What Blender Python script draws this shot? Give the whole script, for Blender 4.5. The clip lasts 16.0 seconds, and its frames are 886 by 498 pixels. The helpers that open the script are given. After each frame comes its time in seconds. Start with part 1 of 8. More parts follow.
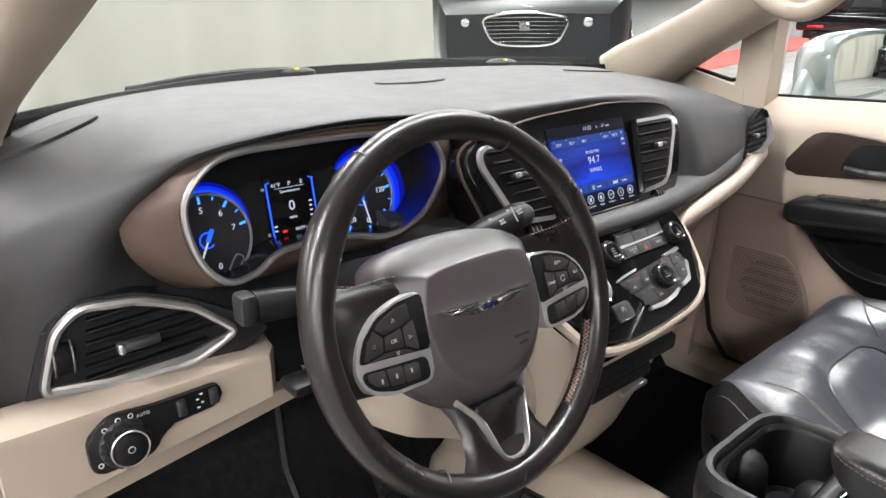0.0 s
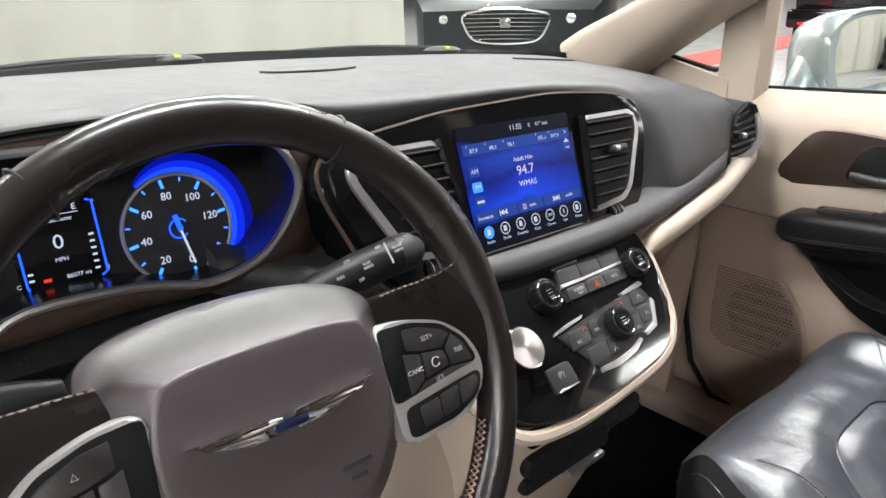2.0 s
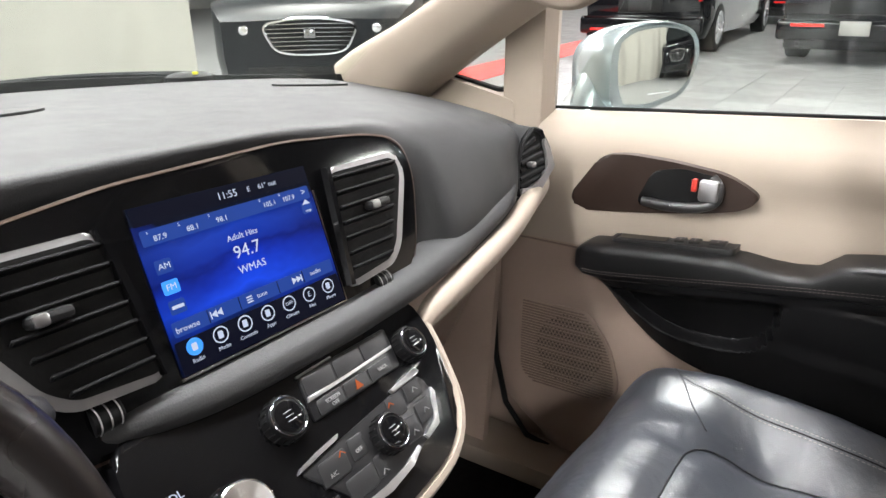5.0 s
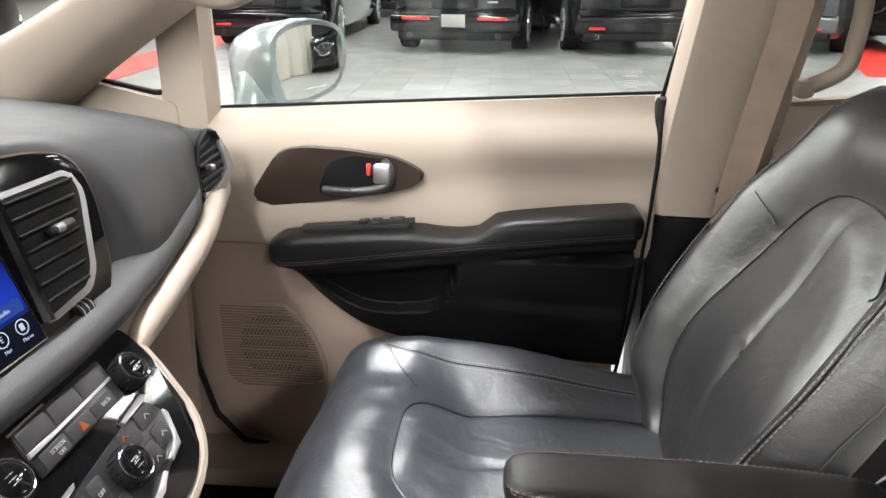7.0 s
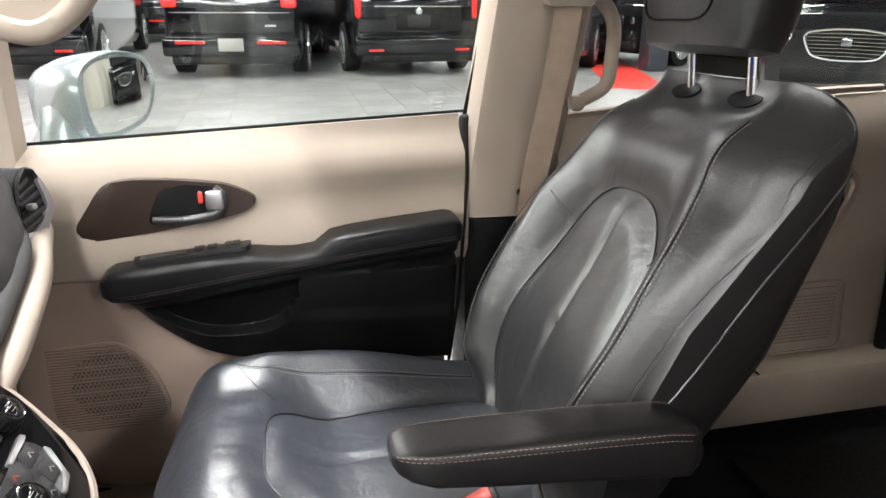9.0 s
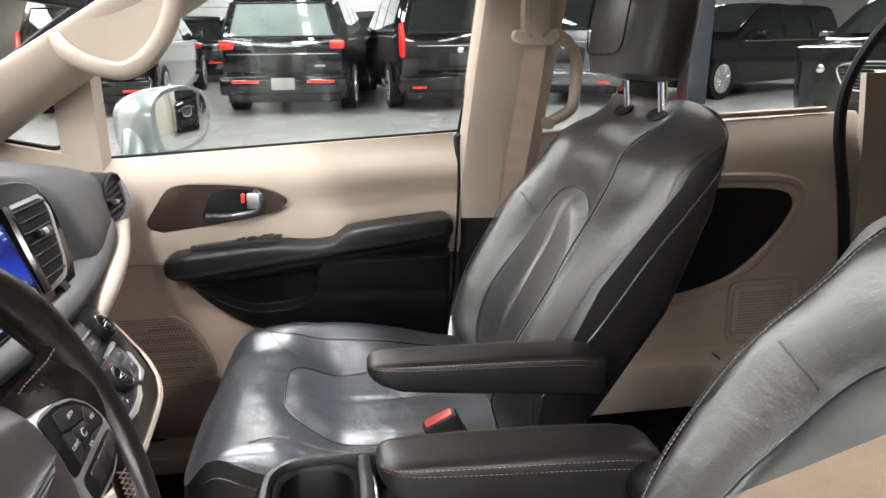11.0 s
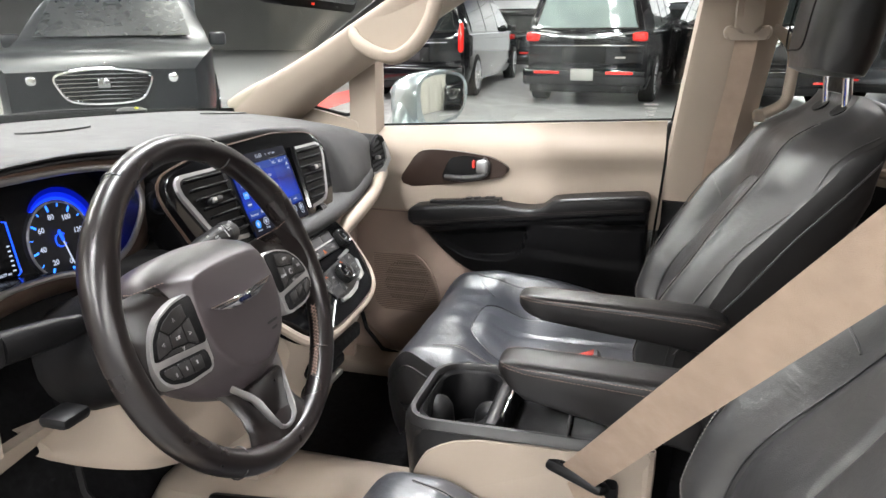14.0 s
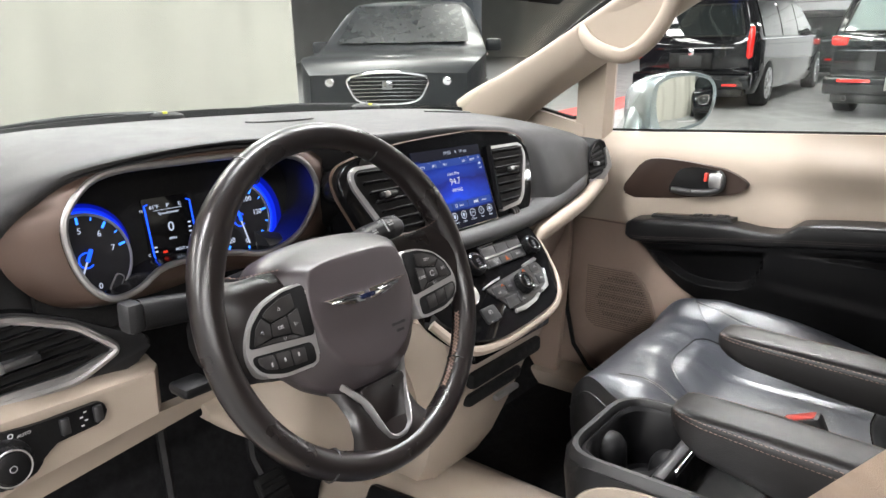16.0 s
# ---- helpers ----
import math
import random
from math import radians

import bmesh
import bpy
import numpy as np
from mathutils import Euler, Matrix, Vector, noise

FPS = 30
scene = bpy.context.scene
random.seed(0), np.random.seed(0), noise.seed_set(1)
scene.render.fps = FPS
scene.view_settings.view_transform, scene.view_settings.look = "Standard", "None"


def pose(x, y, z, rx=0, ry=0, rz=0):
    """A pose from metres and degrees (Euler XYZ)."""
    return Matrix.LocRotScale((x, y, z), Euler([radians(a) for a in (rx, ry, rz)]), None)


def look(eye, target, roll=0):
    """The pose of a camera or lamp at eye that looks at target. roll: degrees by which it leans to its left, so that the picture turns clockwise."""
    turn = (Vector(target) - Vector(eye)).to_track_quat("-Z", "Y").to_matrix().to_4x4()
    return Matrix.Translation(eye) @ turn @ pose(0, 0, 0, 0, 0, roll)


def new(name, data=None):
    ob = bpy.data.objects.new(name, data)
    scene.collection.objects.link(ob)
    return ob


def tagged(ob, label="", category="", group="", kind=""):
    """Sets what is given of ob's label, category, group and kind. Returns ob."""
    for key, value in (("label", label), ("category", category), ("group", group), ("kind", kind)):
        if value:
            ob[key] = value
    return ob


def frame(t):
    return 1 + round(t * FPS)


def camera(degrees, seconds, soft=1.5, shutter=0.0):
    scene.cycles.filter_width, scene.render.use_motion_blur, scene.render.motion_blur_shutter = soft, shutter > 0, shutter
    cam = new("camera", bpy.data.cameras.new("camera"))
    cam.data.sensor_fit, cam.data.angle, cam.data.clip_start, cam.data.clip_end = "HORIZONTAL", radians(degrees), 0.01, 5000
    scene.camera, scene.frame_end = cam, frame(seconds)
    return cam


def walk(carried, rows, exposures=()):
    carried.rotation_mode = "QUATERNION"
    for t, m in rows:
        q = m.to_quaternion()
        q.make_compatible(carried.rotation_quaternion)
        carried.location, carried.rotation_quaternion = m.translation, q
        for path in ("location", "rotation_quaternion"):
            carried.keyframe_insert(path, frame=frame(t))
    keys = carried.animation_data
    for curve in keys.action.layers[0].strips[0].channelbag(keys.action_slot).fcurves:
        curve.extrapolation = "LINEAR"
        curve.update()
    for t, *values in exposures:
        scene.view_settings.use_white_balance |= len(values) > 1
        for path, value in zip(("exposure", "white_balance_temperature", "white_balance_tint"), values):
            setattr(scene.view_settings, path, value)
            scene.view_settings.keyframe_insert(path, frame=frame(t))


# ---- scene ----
cam = camera(64.9, 16.0)
PATH = [
    (0, (-0.898, 0.103, 1.286), (0.353, 1.507, 0.606), 0.8),
    (0.5, (-0.841, 0.143, 1.277), (0.412, 1.546, 0.599), 0.7),
    (1, (-0.775, 0.173, 1.263), (0.482, 1.574, 0.589), 0.6),
    (1.5, (-0.698, 0.188, 1.243), (0.565, 1.588, 0.577), 0.4),
    (2, (-0.616, 0.223, 1.236), (0.652, 1.615, 0.56), 0.6),
    (2.5, (-0.55, 0.249, 1.229), (0.727, 1.634, 0.556), 0.7),
    (3, (-0.478, 0.243, 1.228), (0.852, 1.586, 0.573), 0.3),
    (3.2, (-0.456, 0.248, 1.234), (0.906, 1.552, 0.566), 0.6),
    (5.3, (-0.394, 0.298, 1.253), (1.237, 1.249, 0.594), 0.5),
    (5.5, (-0.399, 0.307, 1.255), (1.273, 1.177, 0.585), 0.9),
    (6, (-0.405, 0.323, 1.259), (1.365, 0.967, 0.586), 1.1),
    (6.5, (-0.411, 0.329, 1.258), (1.432, 0.729, 0.594), 0.6),
    (7, (-0.442, 0.324, 1.258), (1.438, 0.476, 0.593), 0.2),
    (7.5, (-0.463, 0.342, 1.269), (1.419, 0.273, 0.598), 0.3),
    (8, (-0.478, 0.364, 1.277), (1.389, 0.118, 0.603), 0.2),
    (8.5, (-0.495, 0.38, 1.279), (1.352, 0.015, 0.606), -0.0),
    (9, (-0.538, 0.394, 1.274), (1.319, -0.026, 0.663), -0.2),
    (9.2, (-0.564, 0.397, 1.273), (1.303, -0.034, 0.701), -0.3),
    (11.3, (-0.899, 0.322, 1.266), (1.022, 0.085, 0.763), -0.9),
    (11.5, (-0.932, 0.309, 1.265), (0.995, 0.134, 0.759), -0.8),
    (12, (-1.03, 0.282, 1.265), (0.906, 0.284, 0.764), -0.5),
    (12.5, (-1.092, 0.256, 1.271), (0.838, 0.385, 0.764), -0.3),
    (13, (-1.113, 0.207, 1.276), (0.805, 0.439, 0.758), -0.4),
    (13.5, (-1.116, 0.163, 1.275), (0.781, 0.524, 0.755), -0.1),
    (14, (-1.103, 0.124, 1.264), (0.755, 0.642, 0.735), 0.2),
    (14.5, (-1.067, 0.101, 1.253), (0.735, 0.791, 0.729), 0.6),
    (15, (-1.022, 0.085, 1.251), (0.707, 0.936, 0.718), 0.8),
    (15.5, (-0.979, 0.055, 1.245), (0.664, 1.066, 0.718), 0.3),
    (16, (-0.964, 0.037, 1.245), (0.566, 1.218, 0.731), 0.4),
]
walk(cam, [(t, look(eye, target, roll)) for t, eye, target, roll in PATH])

# ---- world and lights ----
world = bpy.data.worlds.new("hall_air")
world.use_nodes = True
scene.world = world
wbg = world.node_tree.nodes["Background"]
wbg.inputs[0].default_value = (0.80, 0.86, 1.0, 1)
wbg.inputs[1].default_value = 0.04
scene.view_settings.exposure = 0.0


# ---- materials ----
def mat(name, color, rough=0.5, metal=0.0, vary=0.12, scale=12.0, bump=0.0, bscale=200.0, coat=0.0, emit=None, estr=0.0,
        trans=0.0, spec=0.5, rvar=0.08, aniso=0.0):
    """A painted, moulded or woven surface: two scales of colour change, a roughness change and fine relief."""
    m = bpy.data.materials.new(name)
    m.use_nodes = True
    nt = m.node_tree
    b = nt.nodes["Principled BSDF"]
    b.inputs["Roughness"].default_value = rough
    b.inputs["Metallic"].default_value = metal
    b.inputs["Coat Weight"].default_value = coat
    b.inputs["Transmission Weight"].default_value = trans
    b.inputs["Specular IOR Level"].default_value = spec
    b.inputs["Base Color"].default_value = (*color, 1)
    tc = nt.nodes.new("ShaderNodeTexCoord")
    if vary > 0:
        n1 = nt.nodes.new("ShaderNodeTexNoise")
        n1.inputs["Scale"].default_value = scale
        n1.inputs["Detail"].default_value = 6
        nt.links.new(tc.outputs["Object"], n1.inputs["Vector"])
        ramp = nt.nodes.new("ShaderNodeMapRange")
        ramp.inputs[1].default_value, ramp.inputs[2].default_value = 0.3, 0.7
        ramp.inputs[3].default_value, ramp.inputs[4].default_value = 1 - vary, 1 + vary
        nt.links.new(n1.outputs["Fac"], ramp.inputs[0])
        mul = nt.nodes.new("ShaderNodeVectorMath")
        mul.operation = "SCALE"
        mul.inputs[0].default_value = color
        nt.links.new(ramp.outputs[0], mul.inputs["Scale"])
        nt.links.new(mul.outputs[0], b.inputs["Base Color"])
        n3 = nt.nodes.new("ShaderNodeTexNoise")
        n3.inputs["Scale"].default_value = scale * 3.3
        n3.inputs["Detail"].default_value = 4
        nt.links.new(tc.outputs["Object"], n3.inputs["Vector"])
        rr = nt.nodes.new("ShaderNodeMapRange")
        rr.inputs[1].default_value, rr.inputs[2].default_value = 0.3, 0.7
        rr.inputs[3].default_value, rr.inputs[4].default_value = max(0.02, rough - rvar), min(1, rough + rvar)
        nt.links.new(n3.outputs["Fac"], rr.inputs[0])
        nt.links.new(rr.outputs[0], b.inputs["Roughness"])
    if bump > 0:
        n2 = nt.nodes.new("ShaderNodeTexNoise")
        n2.inputs["Scale"].default_value = bscale
        n2.inputs["Detail"].default_value = 3
        nt.links.new(tc.outputs["Object"], n2.inputs["Vector"])
        bp = nt.nodes.new("ShaderNodeBump")
        bp.inputs["Strength"].default_value = bump
        bp.inputs["Distance"].default_value = 0.002
        nt.links.new(n2.outputs["Fac"], bp.inputs["Height"])
        nt.links.new(bp.outputs[0], b.inputs["Normal"])
    if emit:
        b.inputs["Emission Color"].default_value = (*emit, 1)
        b.inputs["Emission Strength"].default_value = estr
    return m


def leather(name, color, rough, wrinkle=0.12, spec=1.0, pebble=0.30):
    """Grained hide: voronoi pebble, long soft creases and a worn sheen."""
    m = mat(name, color, rough, 0, 0.06, 5, 0, 1, rvar=0.010, spec=spec)
    nt = m.node_tree
    b = nt.nodes["Principled BSDF"]
    tc = nt.nodes["Texture Coordinate"]
    vo = nt.nodes.new("ShaderNodeTexVoronoi")
    vo.inputs["Scale"].default_value = 650
    nt.links.new(tc.outputs["Object"], vo.inputs["Vector"])
    no = nt.nodes.new("ShaderNodeTexNoise")
    no.inputs["Scale"].default_value = 16
    no.inputs["Detail"].default_value = 4
    no.inputs["Distortion"].default_value = 0.6
    nt.links.new(tc.outputs["Object"], no.inputs["Vector"])
    b1 = nt.nodes.new("ShaderNodeBump")
    b1.inputs["Strength"].default_value = pebble
    b1.inputs["Distance"].default_value = 0.0005
    nt.links.new(vo.outputs["Distance"], b1.inputs["Height"])
    b2 = nt.nodes.new("ShaderNodeBump")
    b2.inputs["Strength"].default_value = wrinkle
    b2.inputs["Distance"].default_value = 0.010
    nt.links.new(no.outputs["Fac"], b2.inputs["Height"])
    nt.links.new(b1.outputs[0], b2.inputs["Normal"])
    nt.links.new(b2.outputs[0], b.inputs["Normal"])
    if wrinkle > 0:
        mp = nt.nodes.new("ShaderNodeMapping")
        mp.inputs["Rotation"].default_value = (0.3, 0.2, 0.5)
        mp.inputs["Scale"].default_value = (1.0, 0.30, 0.8)
        nt.links.new(tc.outputs["Object"], mp.inputs[0])
        cr = nt.nodes.new("ShaderNodeTexNoise")
        cr.noise_type = "RIDGED_MULTIFRACTAL"
        cr.inputs["Scale"].default_value = 26
        cr.inputs["Detail"].default_value = 3
        cr.inputs["Distortion"].default_value = 1.1
        nt.links.new(mp.outputs[0], cr.inputs["Vector"])
        b3 = nt.nodes.new("ShaderNodeBump")
        b3.invert = True
        b3.inputs["Strength"].default_value = wrinkle * 0.55
        b3.inputs["Distance"].default_value = 0.0022
        nt.links.new(cr.outputs["Fac"], b3.inputs["Height"])
        nt.links.new(b1.outputs[0], b3.inputs["Normal"])
        nt.links.new(b3.outputs[0], b2.inputs["Normal"])
    return m


M_PAD = mat("soft_grey_vinyl", (0.034, 0.0343, 0.0350), 0.55, 0, 0.035, 9, 0.30, 620, spec=0.35, rvar=0.03)
M_DKPAD = mat("dark_grey_plastic", (0.016, 0.0160, 0.0170), 0.5, 0, 0.10, 9, 0.2, 600, spec=0.32)
M_BLACK = mat("black_plastic", (0.006, 0.006, 0.0065), 0.45, 0, 0.15, 15, 0.15, 500, spec=0.20)
M_BEIGE = mat("beige_plastic", (0.365, 0.306, 0.252), 0.60, 0, 0.06, 4, 0.15, 600, spec=0.25)
M_TAN = mat("tan_vinyl", (0.32, 0.240, 0.196), 0.5, 0, 0.07, 5, 0.2, 600)
M_BROWN = mat("bronze_brown_trim", (0.085, 0.055, 0.042), 0.36, 0.35, 0.12, 8, 0.05, 500)
M_PIANO = mat("piano_black", (0.0045, 0.0045, 0.005), 0.06, 0, 0.1, 150, 0, 1, spec=0.32, rvar=0.01)
M_SILVER = mat("satin_silver", (0.46, 0.455, 0.455), 0.34, 0.9, 0.03, 90, 0.03, 900, rvar=0.03)
M_SATIN = mat("satin_grey_metal", (0.36, 0.355, 0.355), 0.46, 0.75, 0.04, 90, 0.04, 900, rvar=0.03)
M_PODSIL = mat("satin_silver_paint", (0.40, 0.392, 0.388), 0.40, 0.55, 0.03, 90, 0.03, 900, rvar=0.03)
M_CHROME = mat("chrome", (0.80, 0.80, 0.82), 0.08, 1.0, 0)
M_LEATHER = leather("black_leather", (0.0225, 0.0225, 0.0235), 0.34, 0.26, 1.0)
# Darker copy of black_leather; shade on armrests and backrest sides is in its colour.
M_ARMLEA = leather("shaded_smooth_black_leather", (0.0120, 0.0112, 0.0114), 0.37, 0.14, 0.55)
M_DOORLEA = leather("black_door_vinyl", (0.0055, 0.0055, 0.006), 0.36, 0.0, 0.28)
M_SMOKE = mat("smoked_shroud", (0.010, 0.010, 0.012), 0.22, 0, 0.1, 60, spec=0.6, rvar=0.02)
# Lighter, bluer copy of black_leather: cool light on the cushions put into its colour.
M_SEATLEA = leather("lit_blue_black_leather", (0.041, 0.0445, 0.0530), 0.33, 0.42, 1.0)
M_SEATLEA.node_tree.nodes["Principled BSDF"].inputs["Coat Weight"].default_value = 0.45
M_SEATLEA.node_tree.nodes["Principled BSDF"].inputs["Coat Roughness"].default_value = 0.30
M_WHEELLEA = leather("worn_wheel_leather", (0.0085, 0.0066, 0.0066), 0.28, 0.0, 0.5, 0.05)
M_HUB = mat("grey_airbag_vinyl", (0.044, 0.0365, 0.0390), 0.38, 0, 0.06, 10, 0.12, 900, rvar=0.03)
M_STITCH = mat("tan_thread", (0.20, 0.135, 0.11), 0.7, 0, 0.2, 300)
M_DIMSTITCH = mat("brown_grey_thread", (0.085, 0.070, 0.064), 0.7, 0, 0.2, 300)
M_GREYSTITCH = mat("grey_thread", (0.20, 0.19, 0.18), 0.7, 0, 0.2, 300)
M_CONSOLE = mat("satin_black_console", (0.0135, 0.0133, 0.0138), 0.40, 0, 0.10, 12, 0.15, 600, spec=0.45)
M_CARPET = mat("black_carpet", (0.012, 0.012, 0.013), 0.95, 0, 0.3, 60, 0.8, 900, spec=0.1)
M_RUBBER = mat("black_rubber", (0.007, 0.007, 0.007), 0.7, 0, 0.2, 30, 0.2, 300, spec=0.2)
M_WEB = mat("tan_seatbelt_webbing", (0.32, 0.24, 0.182), 0.62, 0, 0.10, 30, 0.5, 900)
M_RED = mat("red_button", (0.60, 0.05, 0.035), 0.4, 0, 0.08, 20)
M_LABEL = mat("white_print", (0.62, 0.62, 0.62), 0.6, 0, 0.05, 30)
M_DIMLABEL = mat("grey_print", (0.26, 0.26, 0.26), 0.6, 0, 0.05, 30)
M_GREYBTN = mat("grey_button_plastic", (0.017, 0.017, 0.018), 0.42, 0, 0.08, 20, 0.1, 600)
M_SPK = mat("tan_speaker_grille", (0.19, 0.14, 0.11), 0.55, 0, 0.1, 40, 0.2, 600)
M_PODBTN = mat("soft_black_button", (0.016, 0.015, 0.015), 0.42, 0, 0.08, 60, 0.1, 600)
M_DKCHROME = mat("dark_chrome", (0.30, 0.30, 0.31), 0.16, 1.0, 0.02, 150, rvar=0.02)
M_HEADLIN = mat("beige_headliner", (0.52, 0.44, 0.36), 0.9, 0, 0.06, 20, 0.4, 900)


def glow(name, color, strength):
    return mat(name, (0.004, 0.004, 0.006), 0.4, 0, 0, emit=color, estr=strength, spec=0.05)


G_BLUE = glow("blue_gauge_light", (0.01, 0.08, 1.0), 2.6)
G_WHITE = glow("lit_white_print", (0.72, 0.80, 1.0), 0.85)
G_RED = glow("lit_red_print", (1.0, 0.05, 0.02), 0.9)
G_AMBER = glow("lit_orange_print", (1.0, 0.22, 0.05), 0.5)


def glass(name, color=(1, 1, 1), tint=0.08, rough=0.0):
    """Thin sheet glass: mostly clear, with a Fresnel-weighted mirror."""
    m = bpy.data.materials.new(name)
    m.use_nodes = True
    nt = m.node_tree
    nt.nodes.clear()
    out = nt.nodes.new("ShaderNodeOutputMaterial")
    tr = nt.nodes.new("ShaderNodeBsdfTransparent")
    tr.inputs[0].default_value = (*[c * (1 - tint) for c in color], 1)
    gl = nt.nodes.new("ShaderNodeBsdfGlossy")
    gl.inputs["Roughness"].default_value = rough
    lw = nt.nodes.new("ShaderNodeLayerWeight")
    lw.inputs[0].default_value = 0.5
    pw = nt.nodes.new("ShaderNodeMath")
    pw.operation = "POWER"
    pw.inputs[1].default_value = 5.0
    nt.links.new(lw.outputs["Facing"], pw.inputs[0])
    fr = nt.nodes.new("ShaderNodeMath")
    fr.operation = "MULTIPLY_ADD"
    fr.inputs[1].default_value, fr.inputs[2].default_value = 0.80, 0.03
    nt.links.new(pw.outputs[0], fr.inputs[0])
    mx = nt.nodes.new("ShaderNodeMixShader")
    nt.links.new(fr.outputs[0], mx.inputs[0])
    nt.links.new(tr.outputs[0], mx.inputs[1])
    nt.links.new(gl.outputs[0], mx.inputs[2])
    nt.links.new(mx.outputs[0], out.inputs[0])
    return m


M_GLASS = glass("clear_window_glass", (0.97, 1.0, 0.98), 0.06)
M_TINT = glass("dark_tinted_glass", (0.5, 0.52, 0.52), 0.55)


# ---- mesh kit ----
def world_of(ob):
    if ob.parent:
        return world_of(ob.parent) @ ob.matrix_parent_inverse @ ob.matrix_basis
    return ob.matrix_basis.copy()


def finish(name, bm, material, smooth=True, angle=38):
    bmesh.ops.recalc_face_normals(bm, faces=bm.faces[:])
    me = bpy.data.meshes.new(name)
    bm.to_mesh(me)
    bm.free()
    if material:
        me.materials.append(material)
    if smooth:
        me.polygons.foreach_set("use_smooth", [True] * len(me.polygons))
        me.set_sharp_from_angle(angle=radians(angle))
    return me


def part(name, bm, material, parent, label="", angle=38):
    ob = new(name, finish(name, bm, material, True, angle))
    if parent:
        ob.parent = parent
        ob.matrix_parent_inverse = world_of(parent).inverted()
    return tagged(ob, label)


def thing(name, at, label, category, group="", kind=""):
    ob = new(name)
    ob.empty_display_size = 0.05
    ob.location = at
    return tagged(ob, label, category, group, kind)


def solo(name, bm, material, label, category="", group="", kind="", angle=38):
    return tagged(part(name, bm, material, None, "", angle), label, category, group, kind)


def basis(o, u, v):
    """The matrix of a plane with origin o, right u and up v; its normal is u x v."""
    u, v = Vector(u).normalized(), Vector(v).normalized()
    n = u.cross(v)
    m = Matrix((u, v, n)).transposed().to_4x4()
    m.translation = Vector(o)
    return m


def fillet(pts, r, seg=4):
    out, n = [], len(pts)
    for i in range(n):
        p, a, b = Vector(pts[i]), Vector(pts[i - 1]), Vector(pts[(i + 1) % n])
        rr = r[i] if isinstance(r, (list, tuple)) else r
        da, db = a - p, b - p
        s = p + da.normalized() * min(rr, da.length * 0.49)
        e = p + db.normalized() * min(rr, db.length * 0.49)
        for k in range(seg + 1):
            t = k / seg
            out.append((1 - t) ** 2 * s + 2 * t * (1 - t) * p + t * t * e)
    return out


def catmull(pts, per=6, closed=False):
    pts = [Vector(p) for p in pts]
    n, out = len(pts), []
    for i in range(n if closed else n - 1):
        if closed:
            p0, p1, p2, p3 = pts[i - 1], pts[i], pts[(i + 1) % n], pts[(i + 2) % n]
        else:
            p0, p1, p2, p3 = pts[max(i - 1, 0)], pts[i], pts[i + 1], pts[min(i + 2, n - 1)]
        for k in range(per):
            t = k / per
            out.append(0.5 * (2 * p1 + (p2 - p0) * t + (2 * p0 - 5 * p1 + 4 * p2 - p3) * t * t + (3 * p1 - p0 - 3 * p2 + p3) * t ** 3))
    if not closed:
        out.append(pts[-1])
    return out


def keyed(keys, t):
    """Smooth interpolation through rows (t, values...)."""
    ts = [k[0] for k in keys]
    if t <= ts[0]:
        return list(keys[0][1:])
    if t >= ts[-1]:
        return list(keys[-1][1:])
    i = max(j for j in range(len(ts)) if ts[j] <= t)
    p1, p2 = keys[i], keys[i + 1]
    p0, p3 = keys[max(i - 1, 0)], keys[min(i + 2, len(keys) - 1)]
    f, h = (t - p1[0]) / (p2[0] - p1[0]), p2[0] - p1[0]
    out = []
    for c in range(1, len(p1)):
        m1 = (p2[c] - p0[c]) / max(p2[0] - p0[0], 1e-6) * h
        m2 = (p3[c] - p1[c]) / max(p3[0] - p1[0], 1e-6) * h
        out.append((2 * f ** 3 - 3 * f * f + 1) * p1[c] + (f ** 3 - 2 * f * f + f) * m1 + (3 * f * f - 2 * f ** 3) * p2[c] + (f ** 3 - f * f) * m2)
    return out


def prism(pts, d0, d1, bev=0.0, m=None, seg=2):
    bm = bmesh.new()
    lo = [bm.verts.new((p[0], p[1], d0)) for p in pts]
    hi = [bm.verts.new((p[0], p[1], d1)) for p in pts]
    n = len(pts)
    bm.faces.new(lo[::-1])
    top = bm.faces.new(hi)
    for i in range(n):
        bm.faces.new((lo[i], lo[(i + 1) % n], hi[(i + 1) % n], hi[i]))
    if bev > 0:
        bmesh.ops.bevel(bm, geom=top.edges[:], offset=bev, segments=seg, profile=0.5, affect="EDGES", clamp_overlap=True)
    if m:
        bm.transform(m)
    return bm


def box(size, at=(0, 0, 0), bev=0.004, seg=2, m=None):
    bm = bmesh.new()
    bmesh.ops.create_cube(bm, size=1)
    bm.transform(Matrix.Translation(at) @ Matrix.Diagonal((*size, 1)))
    if bev > 0:
        bmesh.ops.bevel(bm, geom=bm.edges[:], offset=min(bev, min(size) * 0.45), segments=seg, profile=0.5, affect="EDGES")
    if m:
        bm.transform(m)
    return bm


